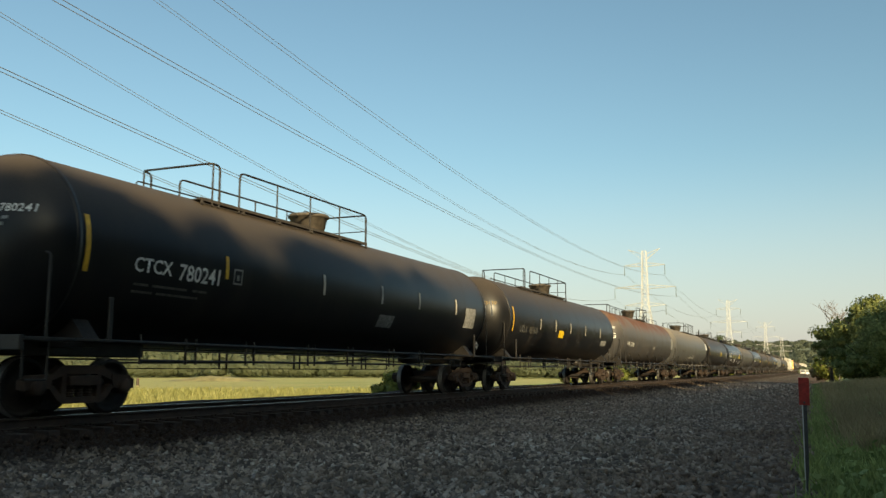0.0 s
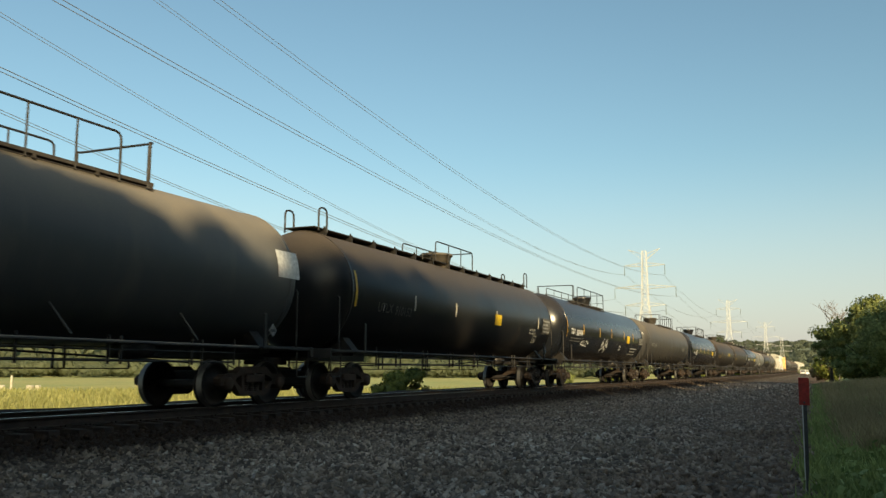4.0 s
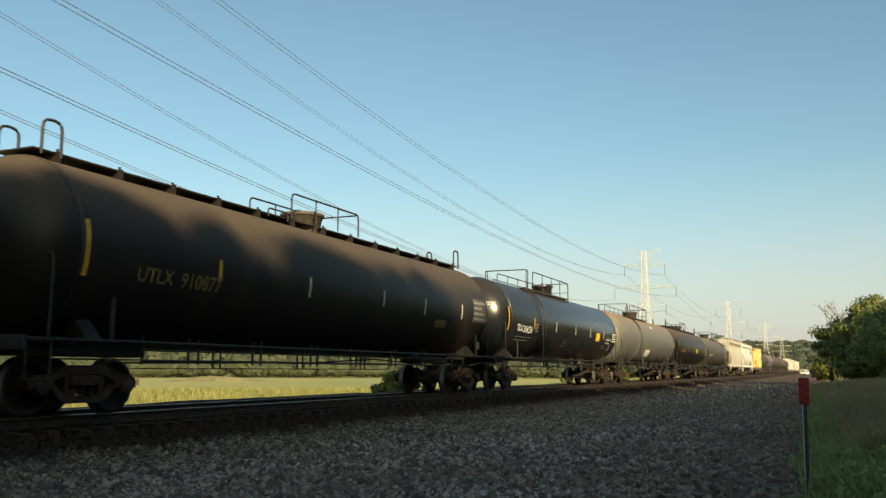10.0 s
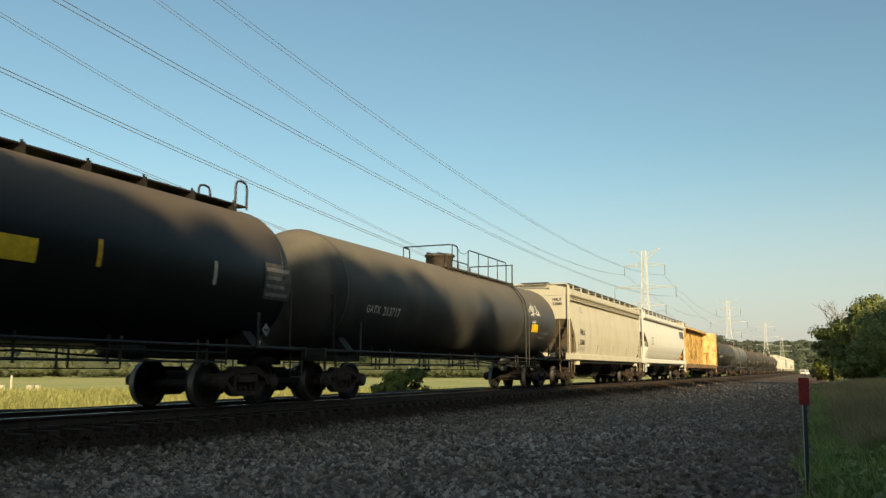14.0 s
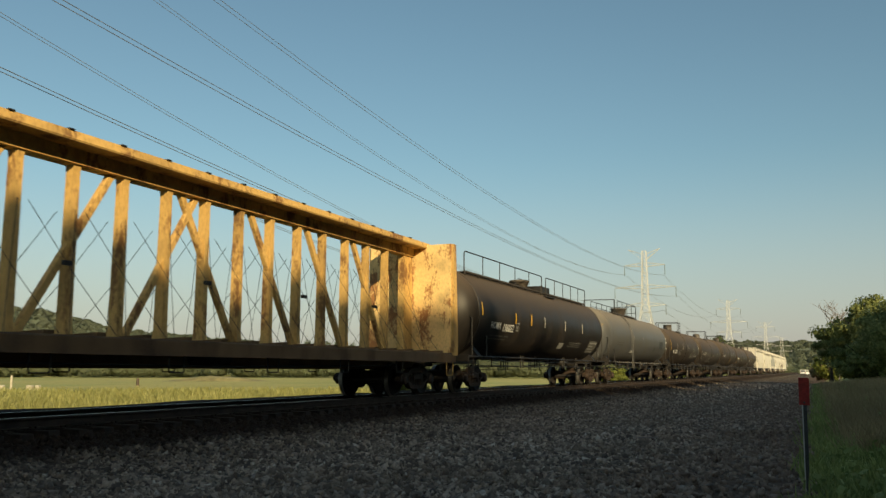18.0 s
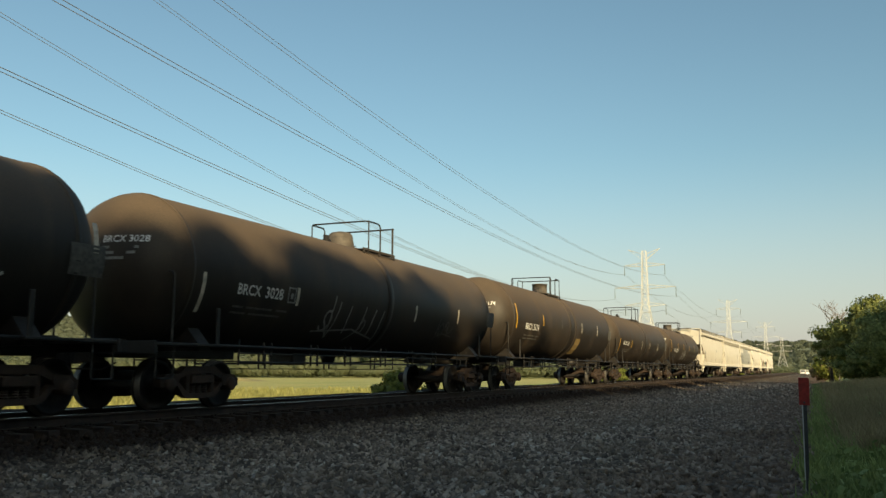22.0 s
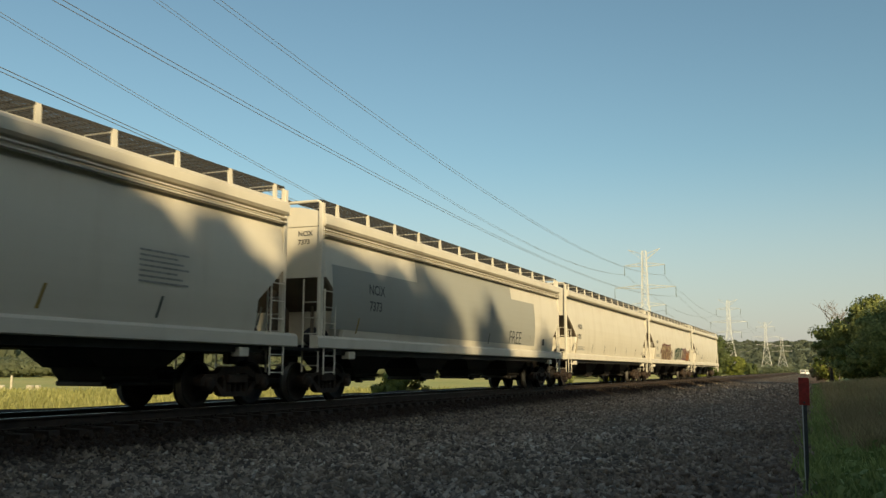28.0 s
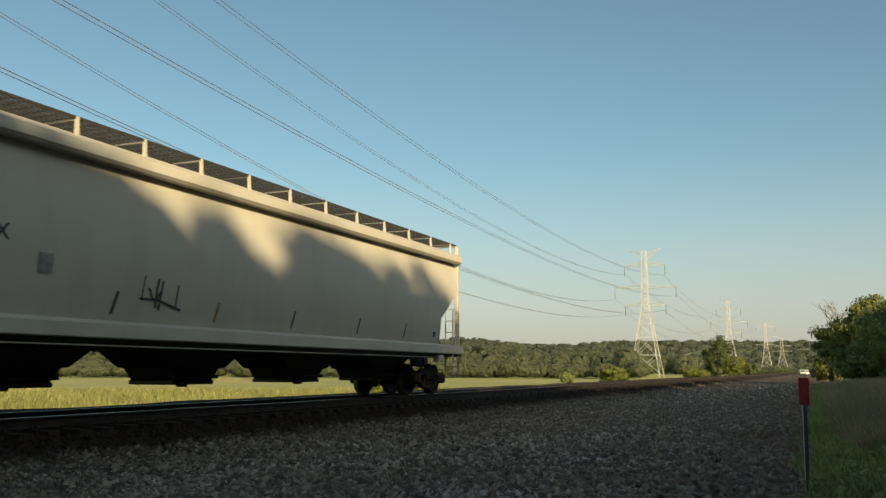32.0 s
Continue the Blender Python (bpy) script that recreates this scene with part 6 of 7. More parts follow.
for k in range(30):
    spec = CARS[k]
    a, b_ = ENDS[k], ENDS[k + 1]
    mid, length = (a + b_) / 2, b_ - a
    if spec.get("kind") == "hopper":
        if spec.get("graffiti"):
            spec["bubbles"] = [(-5.35, 1.3, 3.75, 1.15, 5, M_GRAF_RED, M_GRAF_FILL), (4.0, 1.5, 2.2, 0.85, 3, M_GRAF_PLUM, M_GRAF_FILL)]
            spec["slabs_paint"] = [(0.3, 1.4, 3.4, 1.0, 4, M_GRAF_GREEN)]
            spec["flames"] = [(6.2, 1.42, 1.75, 0.9, 3, M_GRAF_RED, M_GRAF_RUST)]
            spec["tags"] = [(-6.1, 1.75, 0.55, 0.4, 3, 0.05, M_GRAF_RED), (-1.4, 1.5, 0.75, 0.85, 3, 0.05, M_GRAF_RED), (-5.8, 1.1, 5.2, 0.22, 12, 0.05, M_GRAF_PLUM), (5.6, 1.9, 0.9, 0.5, 4, 0.05, M_GRAF_RED)]
        car = hopper_car(mid, length, spec)
    elif spec.get("kind") == "beam":
        car = centre_beam_car(mid, length)
    else:
        mid -= spec.get("lead", 0.33)
        car = tank_car(mid, length, spec)
    TRAIN.append((car, mid))


# ---- trees, woods, crops ----
def quads(centres, sizes, rng, out=None, tilt=0.45):
    """Leaf-like quads with random turns. Returns vertices and faces."""
    n = len(centres)
    a = rng.normal(size=(n, 3))
    if out is not None:                    # the leaves lie across the way out of the crown, unevenly tilted
        face = out + tilt * rng.normal(size=(n, 3))
        face /= np.linalg.norm(face, axis=1, keepdims=True)
        a -= (a * face).sum(1, keepdims=True) * face
    a /= np.linalg.norm(a, axis=1, keepdims=True)
    c = rng.normal(size=(n, 3)) if out is None else np.cross(face, a)
    c -= (c * a).sum(1, keepdims=True) * a
    c /= np.linalg.norm(c, axis=1, keepdims=True)
    s = np.asarray(sizes)[:, None]
    a, c = a * s, c * s * 0.7
    if out is not None:                    # the upper face of each leaf looks out of the crown
        turn = (np.cross(a, c) * out).sum(1) < 0
        c[turn] *= -1
    v = np.stack([centres - a, centres - c * 0.9, centres + a, centres + c * 0.9], 1).reshape(-1, 3)
    return v


def quad_mesh(name, v, material, out=None):
    """A mesh of separate four-cornered leaves from a vertex array; out: the way out of the crown at each leaf, which softens the shading."""
    n = len(v) // 4
    me = bpy.data.meshes.new(name)
    me.vertices.add(4 * n)
    me.vertices.foreach_set("co", np.asarray(v, dtype=np.float32).ravel())
    me.loops.add(4 * n)
    me.loops.foreach_set("vertex_index", np.arange(4 * n, dtype=np.int32))
    me.polygons.add(n)
    me.polygons.foreach_set("loop_start", np.arange(0, 4 * n, 4, dtype=np.int32))
    me.polygons.foreach_set("loop_total", np.full(n, 4, dtype=np.int32))
    me.update(calc_edges=True)
    if out is not None:
        q = np.asarray(v).reshape(-1, 4, 3)
        geo_n = np.cross(q[:, 2] - q[:, 0], q[:, 3] - q[:, 1])
        geo_n /= np.linalg.norm(geo_n, axis=1, keepdims=True) + 1e-9
        soft = 0.75 * out + 0.4 * geo_n + np.array([0, 0, 0.15])
        soft /= np.linalg.norm(soft, axis=1, keepdims=True) + 1e-9
        me.polygons.foreach_set("use_smooth", np.ones(n, dtype=bool))
        me.normals_split_custom_set_from_vertices(np.repeat(soft, 4, axis=0))
    me.materials.append(material)
    return me


def crown_points(rng, n, centre, radii, clumps, hollow=0.55):
    """Leaf places in uneven clumps that fill a crown."""
    cc = rng.normal(size=(clumps, 3))
    cc /= np.linalg.norm(cc, axis=1, keepdims=True)
    cc *= rng.uniform(hollow, 1.0, size=(clumps, 1))
    cr = rng.uniform(0.16, 0.36, size=clumps)
    pick = rng.integers(0, clumps, n)
    d = rng.normal(size=(n, 3))
    d /= np.linalg.norm(d, axis=1, keepdims=True)
    d *= rng.uniform(0.35, 1.0, size=(n, 1))
    local = cc[pick] + d * cr[pick][:, None]
    way = 0.5 * local + 0.8 * d
    return np.asarray(centre) + local * np.asarray(radii), way / (np.linalg.norm(way, axis=1, keepdims=True) + 1e-9)


def tree(x, y, z, height, width, seed, leaves=5000, leaf=0.16, clumps=60, low=0.25, material=None, label="leafy broad tree in full summer leaf", name="tree", group=""):
    rng = np.random.default_rng(seed)
    t = thing(name, label, "tree", pose(x, y, z), group)
    b = Build()
    r0 = 0.018 * height + 0.05
    bend = rng.normal(size=2) * 0.03 * height
    trunk = [(bend[0] * q * q, bend[1] * q * q, height * q * 0.8) for q in (0, 0.15, 0.35, 0.6, 0.85, 1)]
    for (p, q), (ra, rb) in zip(zip(trunk, trunk[1:]), ((1.3, 1.0), (1.0, 0.85), (0.85, 0.6), (0.6, 0.3), (0.3, 0.1))):
        d = Vector(q) - Vector(p)
        for k in range(8):
            t0, t1 = k * math.pi / 4, (k + 1) * math.pi / 4
            b.add([Vector(p) + r0 * ra * Vector((math.cos(t0), math.sin(t0), 0)), Vector(p) + r0 * ra * Vector((math.cos(t1), math.sin(t1), 0)),
                   Vector(q) + r0 * rb * Vector((math.cos(t1), math.sin(t1), 0)), Vector(q) + r0 * rb * Vector((math.cos(t0), math.sin(t0), 0))], [(0, 1, 2, 3)], True)
    for k in range(9):
        q = rng.uniform(0.25, 0.75)
        a = rng.uniform(0, 2 * math.pi)
        p = Vector((bend[0] * q * q, bend[1] * q * q, height * q * 0.8))
        e = p + Vector((math.cos(a), math.sin(a), rng.uniform(0.4, 1.0))) * width * rng.uniform(0.25, 0.42)
        b.tube([p, p.lerp(e, 0.5) + Vector((0, 0, 0.04 * height)), e], r0 * 0.28, 5)
    part("trunk", b, M_BARK, t)
    zc, rz = height * (1 + low) / 2, height * (1 - low) / 2
    pts, way = crown_points(rng, leaves, (bend[0] * 0.5, bend[1] * 0.5, zc), (width / 2, width / 2, rz), clumps)
    keep = pts[:, 2] < height * 0.995
    pts, way = pts[keep], way[keep]
    part("crown", quad_mesh("crown", quads(pts, rng.uniform(0.6, 1.3, len(pts)) * leaf, rng, way), material or M_LEAF, way), None, t)
    return t


# the trees beside the service road
def by_view(px, d):
    a = radians(23.41) - math.atan((px - 784) / 1545.0)
    return -d * math.sin(a), d * math.cos(a)


for px, d, h, w, seed, n, low, mat_, lab, nm in ((1540, 98, 8.9, 7.40, 7, 16000, 0.2, M_LEAF, "broad green tree overhanging the verge", "tree"), (1596, 90, 7.6, 8.19, 8, 14000, 0.1, M_LEAF, "dense green tree on the verge", "tree"),
                                                 (1500, 101, 6.65, 6.63, 9, 11000, 0.3, M_LEAF, "smaller green tree at the edge of the verge", "tree"), (1463, 121, 3.6, 3.8, 10, 3600, 0.02, M_SHRUB, "light green shrub at the foot of the trees", "shrub"),
                                                 (1525, 94, 3.8, 6.24, 11, 9000, 0.02, M_LEAF, "green undergrowth below the trees", "shrub"), (1447, 125, 1.9, 2.6, 12, 3500, 0.02, M_DRYGRASS, "pale dry bush beside the road", "shrub"),
                                                 (1465, 105, 5.65, 2.92, 13, 1700, 0.62, M_LEAF, "leafy bough of a young tree beside the verge", "tree")):
    x, y = by_view(px, d)
    tree(x, y, -0.55, h, w, seed, n, 0.16, 70, low, mat_, lab, nm)
x, y = by_view(1478, 118)
bare = thing("bare_tree", "leafless grey tree behind the leafy ones", "tree", pose(x, y, -0.6))
brng = random.Random(4)
b = Build()
b.tube([(0, 0, 0), (0.2, 0, 3.0), (0.0, 0.2, 5.8), (0.2, 0, 8.2)], 0.07, 6)
part("trunk", b, M_DEADWOOD, bare)
for k in range(30):
    z, a = brng.uniform(3.0, 8.0), brng.uniform(0, 6.28)
    r = brng.uniform(1.1, 2.7)
    e = Vector((r * math.cos(a), r * math.sin(a), z + brng.uniform(0.6, 1.8)))
    b = Build()
    b.tube([(0, 0, z), Vector((0, 0, z)).lerp(e, 0.5) + Vector((0, 0, 0.1)), e], 0.024, 5)
    for q in range(8):
        p = Vector((0, 0, z)).lerp(e, brng.uniform(0.4, 1.0))
        b.tube([p, p + Vector((brng.uniform(-0.8, 0.8), brng.uniform(-0.8, 0.8), brng.uniform(0.2, 1.0)))], 0.013, 4)
    part("limb", b, M_DEADWOOD, bare)


def wood(points, seed, material, name, label, leaf=0.6, per=260, limit=None, clumps=26, hollow=0.45, core=0):
    """A strip of far woodland as one sheet of leaves: points are (x, y, height, width)."""
    rng = np.random.default_rng(seed)
    out, ways = [], []
    for x, y, h, w in points:
        p, way = crown_points(rng, per, (x, y, -1.2 + h * 0.52), (w / 2, w / 2, h * 0.5), clumps, hollow)
        if limit is not None:
            keep = limit(p[:, 0], p[:, 1], p[:, 2]) > 0
            p, way = p[keep], way[keep]
        out.append(quads(p, rng.uniform(0.6, 1.4, len(p)) * leaf, rng, way, 0.2 if core else 0.45))
        ways.append(way)
        if core:                           # the inner foliage, in broad sprays
            d = rng.normal(size=(core, 3))
            d /= np.linalg.norm(d, axis=1, keepdims=True)
            out.append(quads(np.array([x, y, -1.2 + h * 0.52]) + d * np.array([w / 2, w / 2, h * 0.5]) * rng.uniform(0.7, 0.9, (core, 1)), rng.uniform(0.22, 0.34, core) * min(w, h) * 0.6, rng, d, 0.15))
            ways.append(d)
    return solid(name, quad_mesh(name, np.concatenate(out), material, np.concatenate(ways) if limit is None else None), None, label, "woodland", "stuff")


def bearing(px):
    """Direction on the ground (radians left of the track) of a column of the view."""
    return radians(23.41) - math.atan((px - 784) / 1545.0)


def along(px, dist):
    a = bearing(px)
    return -dist * math.sin(a), dist * math.cos(a)


# the wood's crest line, as its shade falls on the train's side: metres along the track (leaning with height), metres up
CREST_U = [-30, 5, 8.5, 9.9, 10.8, 11.4, 12.0, 12.2, 12.45, 12.75, 13.1, 13.7, 14.1, 14.35, 14.55, 15.2, 15.6, 16.1, 16.9, 17.9, 18.8, 19.5, 20.1, 20.4, 21.0, 21.75, 22.3,
           22.7, 23.1, 23.7, 24.2, 24.75, 25.3, 26.6, 27.0, 28.1, 28.7, 29.4, 30.2, 32.7, 33.1, 34.6, 35.8, 37.2, 41, 50, 60, 94, 104, 112, 300]
CREST_Z = [9.0, 6.5, 4.5, 4.05, 3.95, 3.8, 3.5, 3.1, 2.5, 2.4, 3.25, 3.4, 3.15, 2.8, 2.35, 2.25, 2.8, 3.3, 3.65, 3.7, 3.4, 3.05, 2.75, 3.3, 3.4, 3.05, 2.85,
           3.4, 3.4, 3.1, 2.5, 1.6, 0.8, 0.8, 2.2, 2.9, 2.4, 1.5, 0.5, 0.5, 1.7, 2.1, 1.5, 0.2, 0.0, -0.2, -0.3, -0.4, -3.0, -7.5, -9]
SUN_XY, SUN_RISE = SUN_DIR.xy.normalized(), math.tan(radians(SUN_EL))


def shade_room(x, y, z):
    """How far a point of the wood at (x, y, z) stays below the crest line whose shade the train's side shows."""
    far = (x + 10.5) / SUN_XY.x
    s, up = y - SUN_XY.y * far, z - far * SUN_RISE
    u = s + np.interp(s, [24, 27], [1.4, 0.25]) * (up - 3.0)
    crest = np.interp(u, CREST_U, CREST_Z) + 0.06 * np.sin(u * 5.9) + 0.05 * np.sin(u * 11.3 + 1.0)
    for gap, wide, deep in ((65.0, 1.1, 2.8), (77.0, 1.0, 5.2), (89.0, 1.0, 6.4)):    # slits that let streaks of sun through
        crest = crest - deep * np.exp(-((s - gap) / wide) ** 2)
    return crest - up


rng = np.random.default_rng(15)
pts = []
# unseen wood, cut to the crest line to cast the shade on the train
for k in range(700):
    x, y = rng.uniform(13, 52), rng.uniform(-70, 112)
    if y > 22 and x < 27:
        continue
    h = shade_room(x, y, 12.0) + 12.0 + rng.uniform(1.5, 3.5)
    if h > 3:
        pts.append((x, y, h + 1.0, rng.uniform(4, 6.5)))
for k in range(170):                       # an extra unseen stand that keeps the sun off the road
    x = rng.uniform(30, 50)
    y = rng.uniform(48, 104) - (x + 10.5)
    h = shade_room(x, y, 12.0) + 12.0 + rng.uniform(0.5, 2.5)
    if h > 3:
        pts.append((x, y, h + 1.0, rng.uniform(4, 6.5)))
# the near stretch gets the darker leaves to keep fill light low
wood([p for p in pts if p[1] < 14], 16, M_LEAF_DARK, "unseen_shade_wood", "unseen dark wood added beside the road to cast shade", 0.48, 340, shade_room)
wood([p for p in pts if p[1] >= 14], 18, M_LEAF_DEEP, "unseen_shade_wood", "unseen green wood added along the road to cast shade", 0.48, 340, shade_room)
pts = []
for k in range(90):                        # unseen tall trees, added close behind the camera to cut the skylight
    x, y = rng.uniform(-10, 14), rng.uniform(-46, -15)
    if y < -x - 10:
        pts.append((x, y, rng.uniform(9, 15), rng.uniform(5, 8)))
wood(pts, 17, M_LEAF_DARK, "unseen_shade_wood", "unseen dark trees added behind the camera to block skylight", 0.5, 420)
rng = np.random.default_rng(5)
pts = []
for k in range(280):                       # hedge and wood behind the field
    px = rng.uniform(-150, 1130)
    d = rng.uniform(215, 330)
    x, y = along(px, d)
    f = max(0.0, min(1.0, (px - 750) / 200))
    crest = np.interp(px, [780, 850, 900, 960, 1010, 1060, 1130], [7.5, 9.6, 8.6, 7.0, 7.6, 8.4, 8.8]) * d / 250
    h = (rng.uniform(4.0, 8.0) + (d - 215) * 0.05) * (1 - f) + crest * rng.uniform(0.72, 1.0) * f
    pts.append((x, y, h, rng.uniform(4, 8)))
for k in range(300):                       # undergrowth along its foot
    x, y = along(rng.uniform(-150, 1130), rng.uniform(205, 216))
    pts.append((x, y, rng.uniform(2.2, 4.2), rng.uniform(4, 7)))
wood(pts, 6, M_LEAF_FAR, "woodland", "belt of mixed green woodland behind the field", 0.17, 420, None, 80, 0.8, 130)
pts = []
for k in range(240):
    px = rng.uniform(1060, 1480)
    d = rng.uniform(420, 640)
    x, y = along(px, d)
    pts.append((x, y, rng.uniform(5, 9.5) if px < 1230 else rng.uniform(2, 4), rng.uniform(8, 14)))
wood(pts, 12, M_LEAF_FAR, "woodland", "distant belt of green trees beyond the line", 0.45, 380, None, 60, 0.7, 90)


def hills(d, tops, material, name):
    """A far wooded ridge: tops are (column of the view, metres high)."""
    v, f = [], []
    n = 520
    for k in range(n):
        px = tops[0][0] + (tops[-1][0] - tops[0][0]) * k / (n - 1)
        for (p0, h0), (p1, h1) in zip(tops, tops[1:]):
            if p0 <= px <= p1:
                h = h0 + (h1 - h0) * (px - p0) / (p1 - p0)
        h += 3.0 * noise.noise((px * 0.03, 0, 1)) + 2.2 * noise.noise((px * 0.15, 4, 1)) + 1.8 * noise.noise((px * 0.45, 4, 1)) + 1.6 * abs(noise.noise((px * 1.1, 9, 1)))
        x, y = along(px, d)
        x2, y2 = along(px, d * 0.8)
        x3, y3 = along(px, d * 1.3)
        v += [(x2, y2, -2), (x, y, h), (x3, y3, -2)]
    for k in range(n - 1):
        f += [(3 * k, 3 * k + 3, 3 * k + 4, 3 * k + 1), (3 * k + 1, 3 * k + 4, 3 * k + 5, 3 * k + 2)]
    return solid(name, Build().add(v, f, True), material, "far wooded hills, haze put into their colour", "hill", "structure")


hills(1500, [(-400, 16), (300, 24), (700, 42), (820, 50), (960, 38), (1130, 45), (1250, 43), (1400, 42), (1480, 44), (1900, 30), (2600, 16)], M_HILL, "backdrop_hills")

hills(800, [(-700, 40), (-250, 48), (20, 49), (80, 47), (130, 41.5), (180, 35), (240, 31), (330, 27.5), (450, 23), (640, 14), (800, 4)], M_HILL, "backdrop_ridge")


def hill_wood(d, tops, seed, n, name):
    """Tree crowns over the near slope and along the crest of a ridge."""
    rng = np.random.default_rng(seed)
    pts = []
    for k in range(n):
        px, q = rng.uniform(max(-60, tops[0][0]), min(1560, tops[-1][0])), 1 - 0.2 * rng.uniform(0, 1) ** 1.6
        x, y = along(px, d * q)
        foot = (np.interp(px, [a for a, h in tops], [h for a, h in tops]) + 2) * (q - 0.8) / 0.2 - 2
        pts.append((x, y, foot, rng.uniform(7, 13) * d / 1500, rng.uniform(12, 22) * d / 1500))
    out, ways = [], []
    for x, y, foot, h, w in pts:
        d = rng.normal(size=(70, 3))
        d /= np.linalg.norm(d, axis=1, keepdims=True)
        out.append(quads(np.array([x, y, foot + h * 0.1]) + d * np.array([w / 2, w / 2, h * 0.5]) * rng.uniform(0.75, 1.0, (70, 1)), rng.uniform(0.10, 0.2, 70) * w, rng, d, 0.12))
        ways.append(d)
    return solid(name, quad_mesh(name, np.concatenate(out), M_HILL_LEAF, np.concatenate(ways)), None, "tree crowns on the far hills, haze put into their colour", "woodland", "stuff")


# crown colour carries the haze: pale, grey and nearly even
M_HILL_LEAF = leaf_paint("hazed_hill_leaves", (0.13, 0.15, 0.105), (0.16, 0.18, 0.125), 0.6, 0.0)
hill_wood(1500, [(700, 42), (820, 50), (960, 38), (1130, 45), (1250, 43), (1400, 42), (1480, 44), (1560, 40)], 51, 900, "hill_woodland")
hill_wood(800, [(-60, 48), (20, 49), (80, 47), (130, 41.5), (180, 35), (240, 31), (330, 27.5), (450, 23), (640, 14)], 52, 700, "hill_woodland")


def bank(px, d, width, height, label):
    """A low rounded bank of bare earth in the field."""
    x, y = along(px, d)
    v, f, n = [], [], 25
    for i in range(n):
        for j in range(9):
            u, w = -1 + 2 * i / (n - 1), -1 + j / 4
            z = height * max(0.0, (1 - u * u)) ** 1.3 * max(0.0, 1 - w * w) * (1 + 0.3 * noise.noise((u * 4, w * 2, px)))
            v.append((u * width / 2, w * width * 0.18, z - 0.05))
    for i in range(n - 1):
        for j in range(8):
            f.append((i * 9 + j, i * 9 + 9 + j, i * 9 + 10 + j, i * 9 + j + 1))
    return solid("earth_bank", Build().add(v, f, True), M_BANK, label, "earth bank", at=pose(x, y, -1.35, 0, 0, math.degrees(bearing(px))))


M_BANK = plain("dry_bare_earth", (0.21, 0.185, 0.085), 0.95, 0.0, 0.3, 0.8, 0.5)
bank(388, 150, 17, 0.8, "low bank of dry brown earth in the field")
M_PALEWOOD = plain("weathered_pale_wood", (0.42, 0.38, 0.30), 0.8, 0.0, 0.3, 6, 0.3)
for px, d, h, r, mat_, lab in ((29, 88, 1.35, 0.11, M_PALEWOOD, "pale wooden post standing in the field"), (250, 105, 0.95, 0.16, M_BARK, "short dark stump at the field's edge")):
    x, y = along(px, d)
    fp = thing("field_post", lab, "post", pose(x, y, -1.4))
    part("shaft", Build().lathe([(0.0, r * 1.1), (h * 0.6, r), (h, r * 0.9), (h + 0.03, 0.0)], 10, "z"), mat_, fp)
    part("base_stone", Build().box(-r * 1.6, r * 1.6, -r * 1.6, r * 1.6, -0.05, 0.14, 0.04), M_BANK, fp)
for px, d, wd, hg in ((7, 80, 0.9, 0.35), (62, 84, 0.5, 0.25), (76, 84, 0.35, 0.25)):
    x, y = along(px, d)
    solid("stone_block", Build().box(-wd / 2, wd / 2, -0.25, 0.25, -0.1, hg + 0.3, 0.06), M_PALEWOOD, "pale stone block lying in the field", "stone", group="pale blocks in the field", at=pose(x, y, -1.38, 0, 0, 20))

# trackside shrubs beyond the line
for px, d, h, w, seed, mat_, lab in ((713, 38, 2.05, 2.5, 21, M_SHRUB, "round green shrub beside the track"), (1085, 120, 2.4, 4.2, 22, M_SHRUB, "yellow-green bush beyond the track"),
                                     (1000, 130, 1.6, 2.0, 23, M_LEAF, "small bush beyond the track"), (1266, 200, 9.6, 6.6, 24, M_LEAF_DEEP, "dark bushy tree beyond the track"),
                                     (1296, 240, 5.6, 5.5, 25, M_SHRUB, "light green bush beyond the track"), (1228, 180, 2.6, 4.6, 26, M_SHRUB, "low bush beyond the track"),
                                     (1322, 285, 4.2, 4.5, 27, M_LEAF_DEEP, "bushy tree beyond the track")):
    x, y = along(px, d)
    tree(x, y, -1.35, h, w, seed, 5200 if d < 60 else 8000, 0.09 if d < 60 else 0.09 + 0.0004 * d, 50, 0.02, mat_, lab, "bush")


def blades(n, area, height, width, seed, material, name, label, lean=0.35):
    """Standing grass or crop: thin upright leaves over an area function."""
    rng = np.random.default_rng(seed)
    p = area(rng, n)
    n = len(p)
    a = rng.uniform(0, 2 * np.pi, n)
    side = np.stack([np.cos(a), np.sin(a), np.zeros(n)], 1) * width * rng.uniform(0.6, 1.4, (n, 1))
    h = height * rng.uniform(0.55, 1.15, n)
    tip = p + np.stack([rng.normal(size=n) * lean * h, rng.normal(size=n) * lean * h, h], 1)
    mid = p * 0.45 + tip * 0.55
    mid[:, 2] += 0.08 * h
    v = np.stack([p - side, p + side, mid + side * 0.8, mid - side * 0.8, mid - side * 0.8, mid + side * 0.8, tip + side * 0.12, tip - side * 0.12], 1).reshape(-1, 3)
    return solid(name, quad_mesh(name, v, material), None, label, name.replace("_", " "), "stuff")


def field_area(rng, n):
    px = rng.uniform(-80, 1120, n)
    d = 26 + 46 * rng.uniform(0, 1, n) ** 1.4
    ang = radians(23.41) - np.arctan((px - 784) / 1545.0)
    p = np.stack([-d * np.sin(ang), d * np.cos(ang), np.full(n, -1.36)], 1)
    p = p[p[:, 0] < -20]
    p[:, 0] = np.round(p[:, 0] / 0.76) * 0.76 + rng.normal(size=len(p)) * 0.12
    return p


blades(40000, field_area, 0.62, 0.045, 31, M_CROP, "crop", "rows of ripening yellow-green crop")


